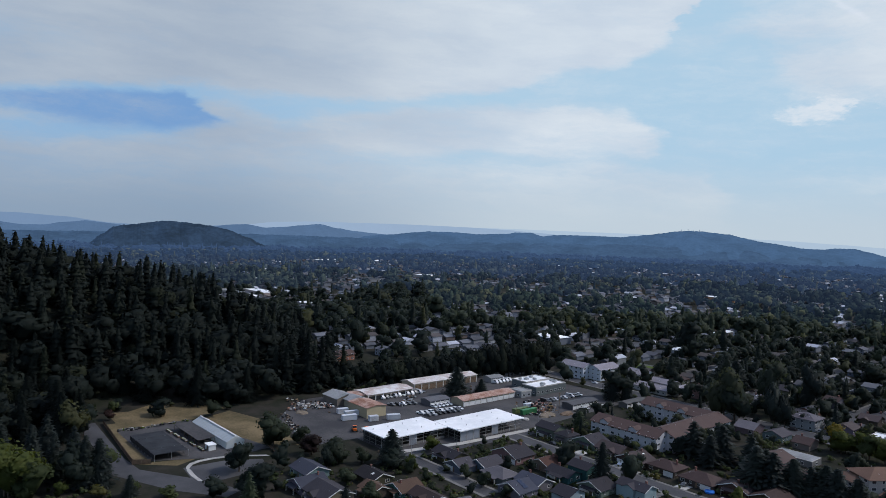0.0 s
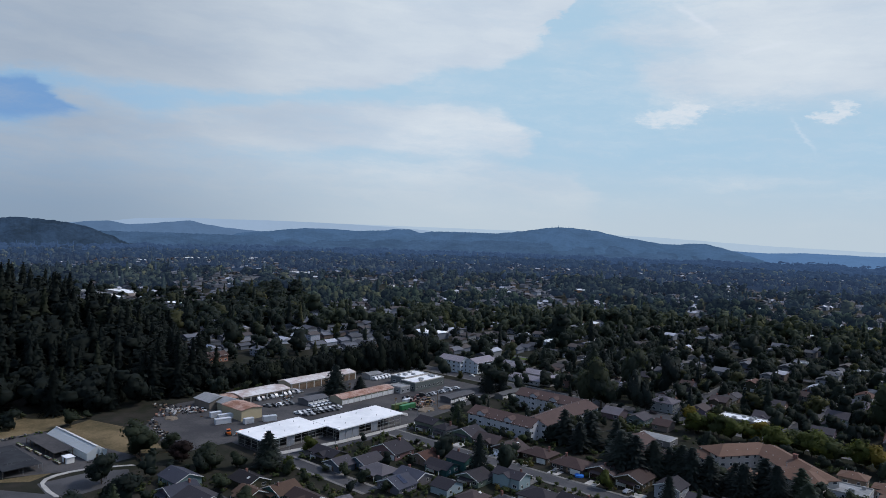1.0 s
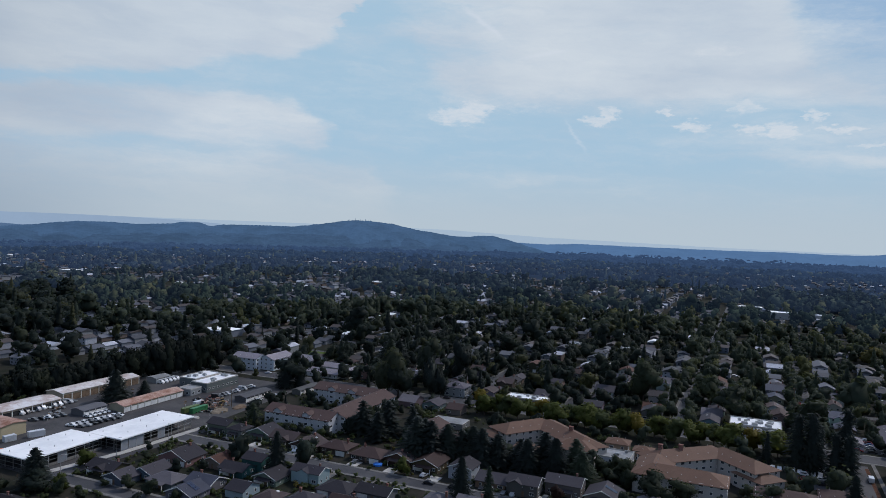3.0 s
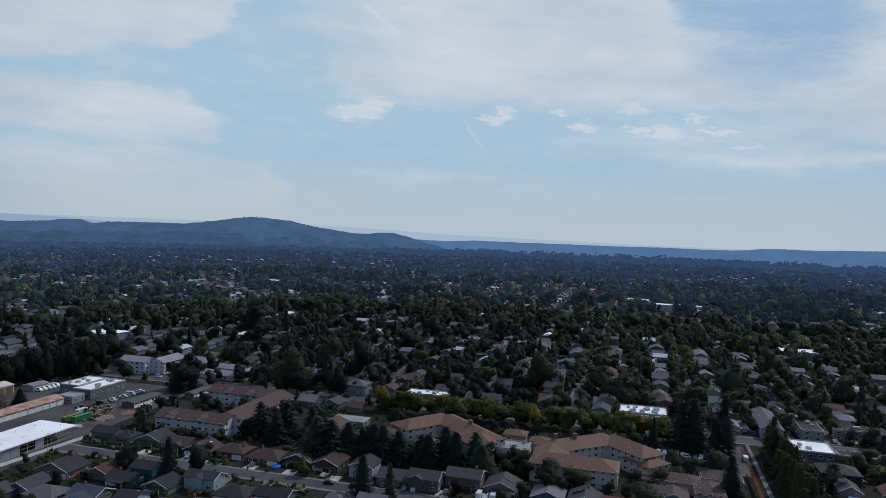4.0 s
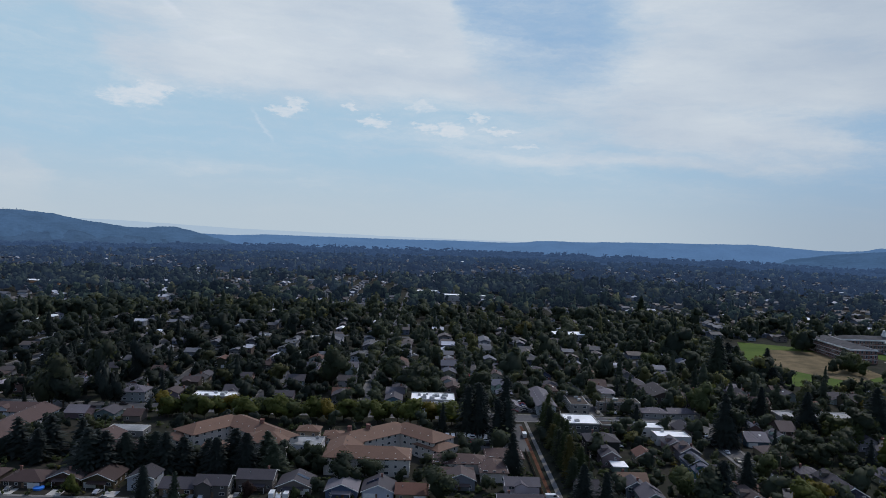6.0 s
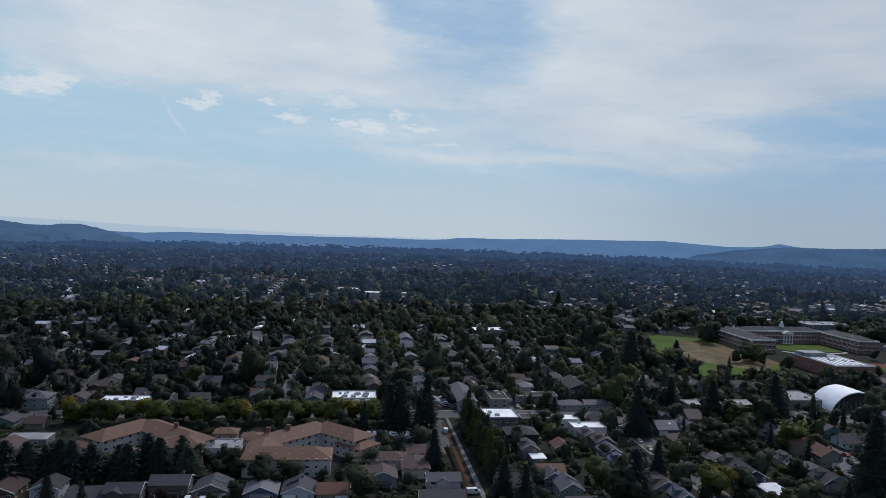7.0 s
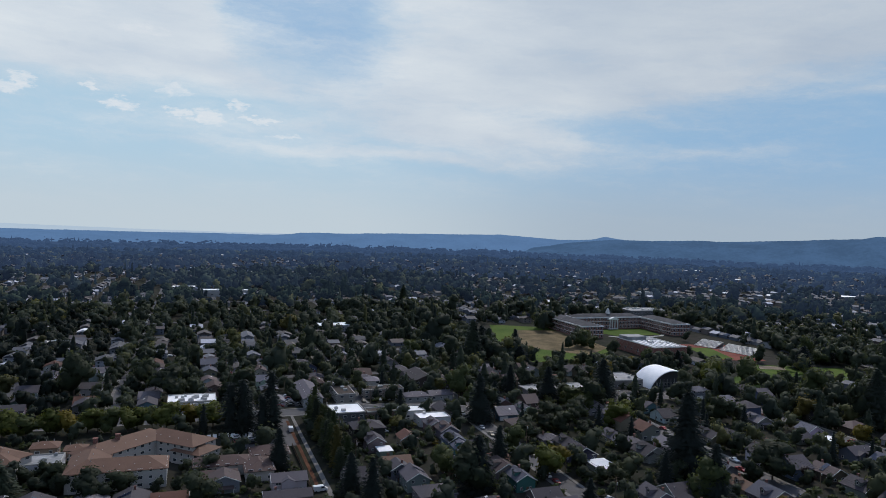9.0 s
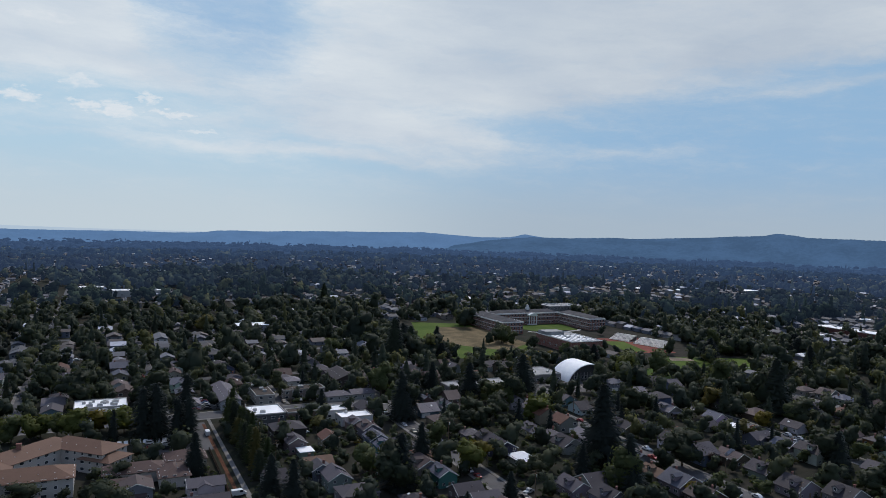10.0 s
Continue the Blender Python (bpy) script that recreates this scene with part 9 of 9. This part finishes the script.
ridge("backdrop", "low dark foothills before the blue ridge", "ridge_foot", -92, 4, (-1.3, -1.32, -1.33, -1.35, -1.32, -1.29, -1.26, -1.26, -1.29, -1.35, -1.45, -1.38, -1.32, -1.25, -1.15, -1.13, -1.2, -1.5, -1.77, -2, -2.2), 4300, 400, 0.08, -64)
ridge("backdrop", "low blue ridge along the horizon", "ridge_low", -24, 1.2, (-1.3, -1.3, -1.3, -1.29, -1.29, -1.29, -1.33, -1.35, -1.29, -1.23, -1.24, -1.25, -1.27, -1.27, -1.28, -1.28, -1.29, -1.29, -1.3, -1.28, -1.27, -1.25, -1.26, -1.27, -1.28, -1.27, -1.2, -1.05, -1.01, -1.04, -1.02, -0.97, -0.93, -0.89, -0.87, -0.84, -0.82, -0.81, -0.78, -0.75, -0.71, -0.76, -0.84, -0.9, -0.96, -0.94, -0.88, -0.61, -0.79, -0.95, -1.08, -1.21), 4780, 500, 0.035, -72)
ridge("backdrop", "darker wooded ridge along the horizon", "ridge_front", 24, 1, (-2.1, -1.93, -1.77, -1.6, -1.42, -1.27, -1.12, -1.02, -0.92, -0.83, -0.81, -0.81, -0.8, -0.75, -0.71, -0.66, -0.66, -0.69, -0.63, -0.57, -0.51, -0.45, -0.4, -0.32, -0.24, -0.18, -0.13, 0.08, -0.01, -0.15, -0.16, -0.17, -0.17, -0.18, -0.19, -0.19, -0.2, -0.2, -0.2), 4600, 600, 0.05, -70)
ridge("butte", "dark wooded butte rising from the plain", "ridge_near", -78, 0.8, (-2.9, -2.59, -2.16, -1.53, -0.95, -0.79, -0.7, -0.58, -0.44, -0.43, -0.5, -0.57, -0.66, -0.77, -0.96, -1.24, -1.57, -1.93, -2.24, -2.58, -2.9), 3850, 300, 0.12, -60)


def masts():
    for i, (az, h) in enumerate(((-31.5, 15), (-31.0, 20), (-30.6, 13), (-30.2, 17), (-29.8, 11))):
        z = HIGH + 4500 * math.tan(radians(0.0)) - 3
        bm = bmesh.new()
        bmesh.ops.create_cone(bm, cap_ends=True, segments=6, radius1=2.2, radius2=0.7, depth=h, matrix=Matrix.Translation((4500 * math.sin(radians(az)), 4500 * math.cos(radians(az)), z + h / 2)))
        # The mast takes on the ridge's haze emission.
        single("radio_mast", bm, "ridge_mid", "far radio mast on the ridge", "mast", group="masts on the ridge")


masts()
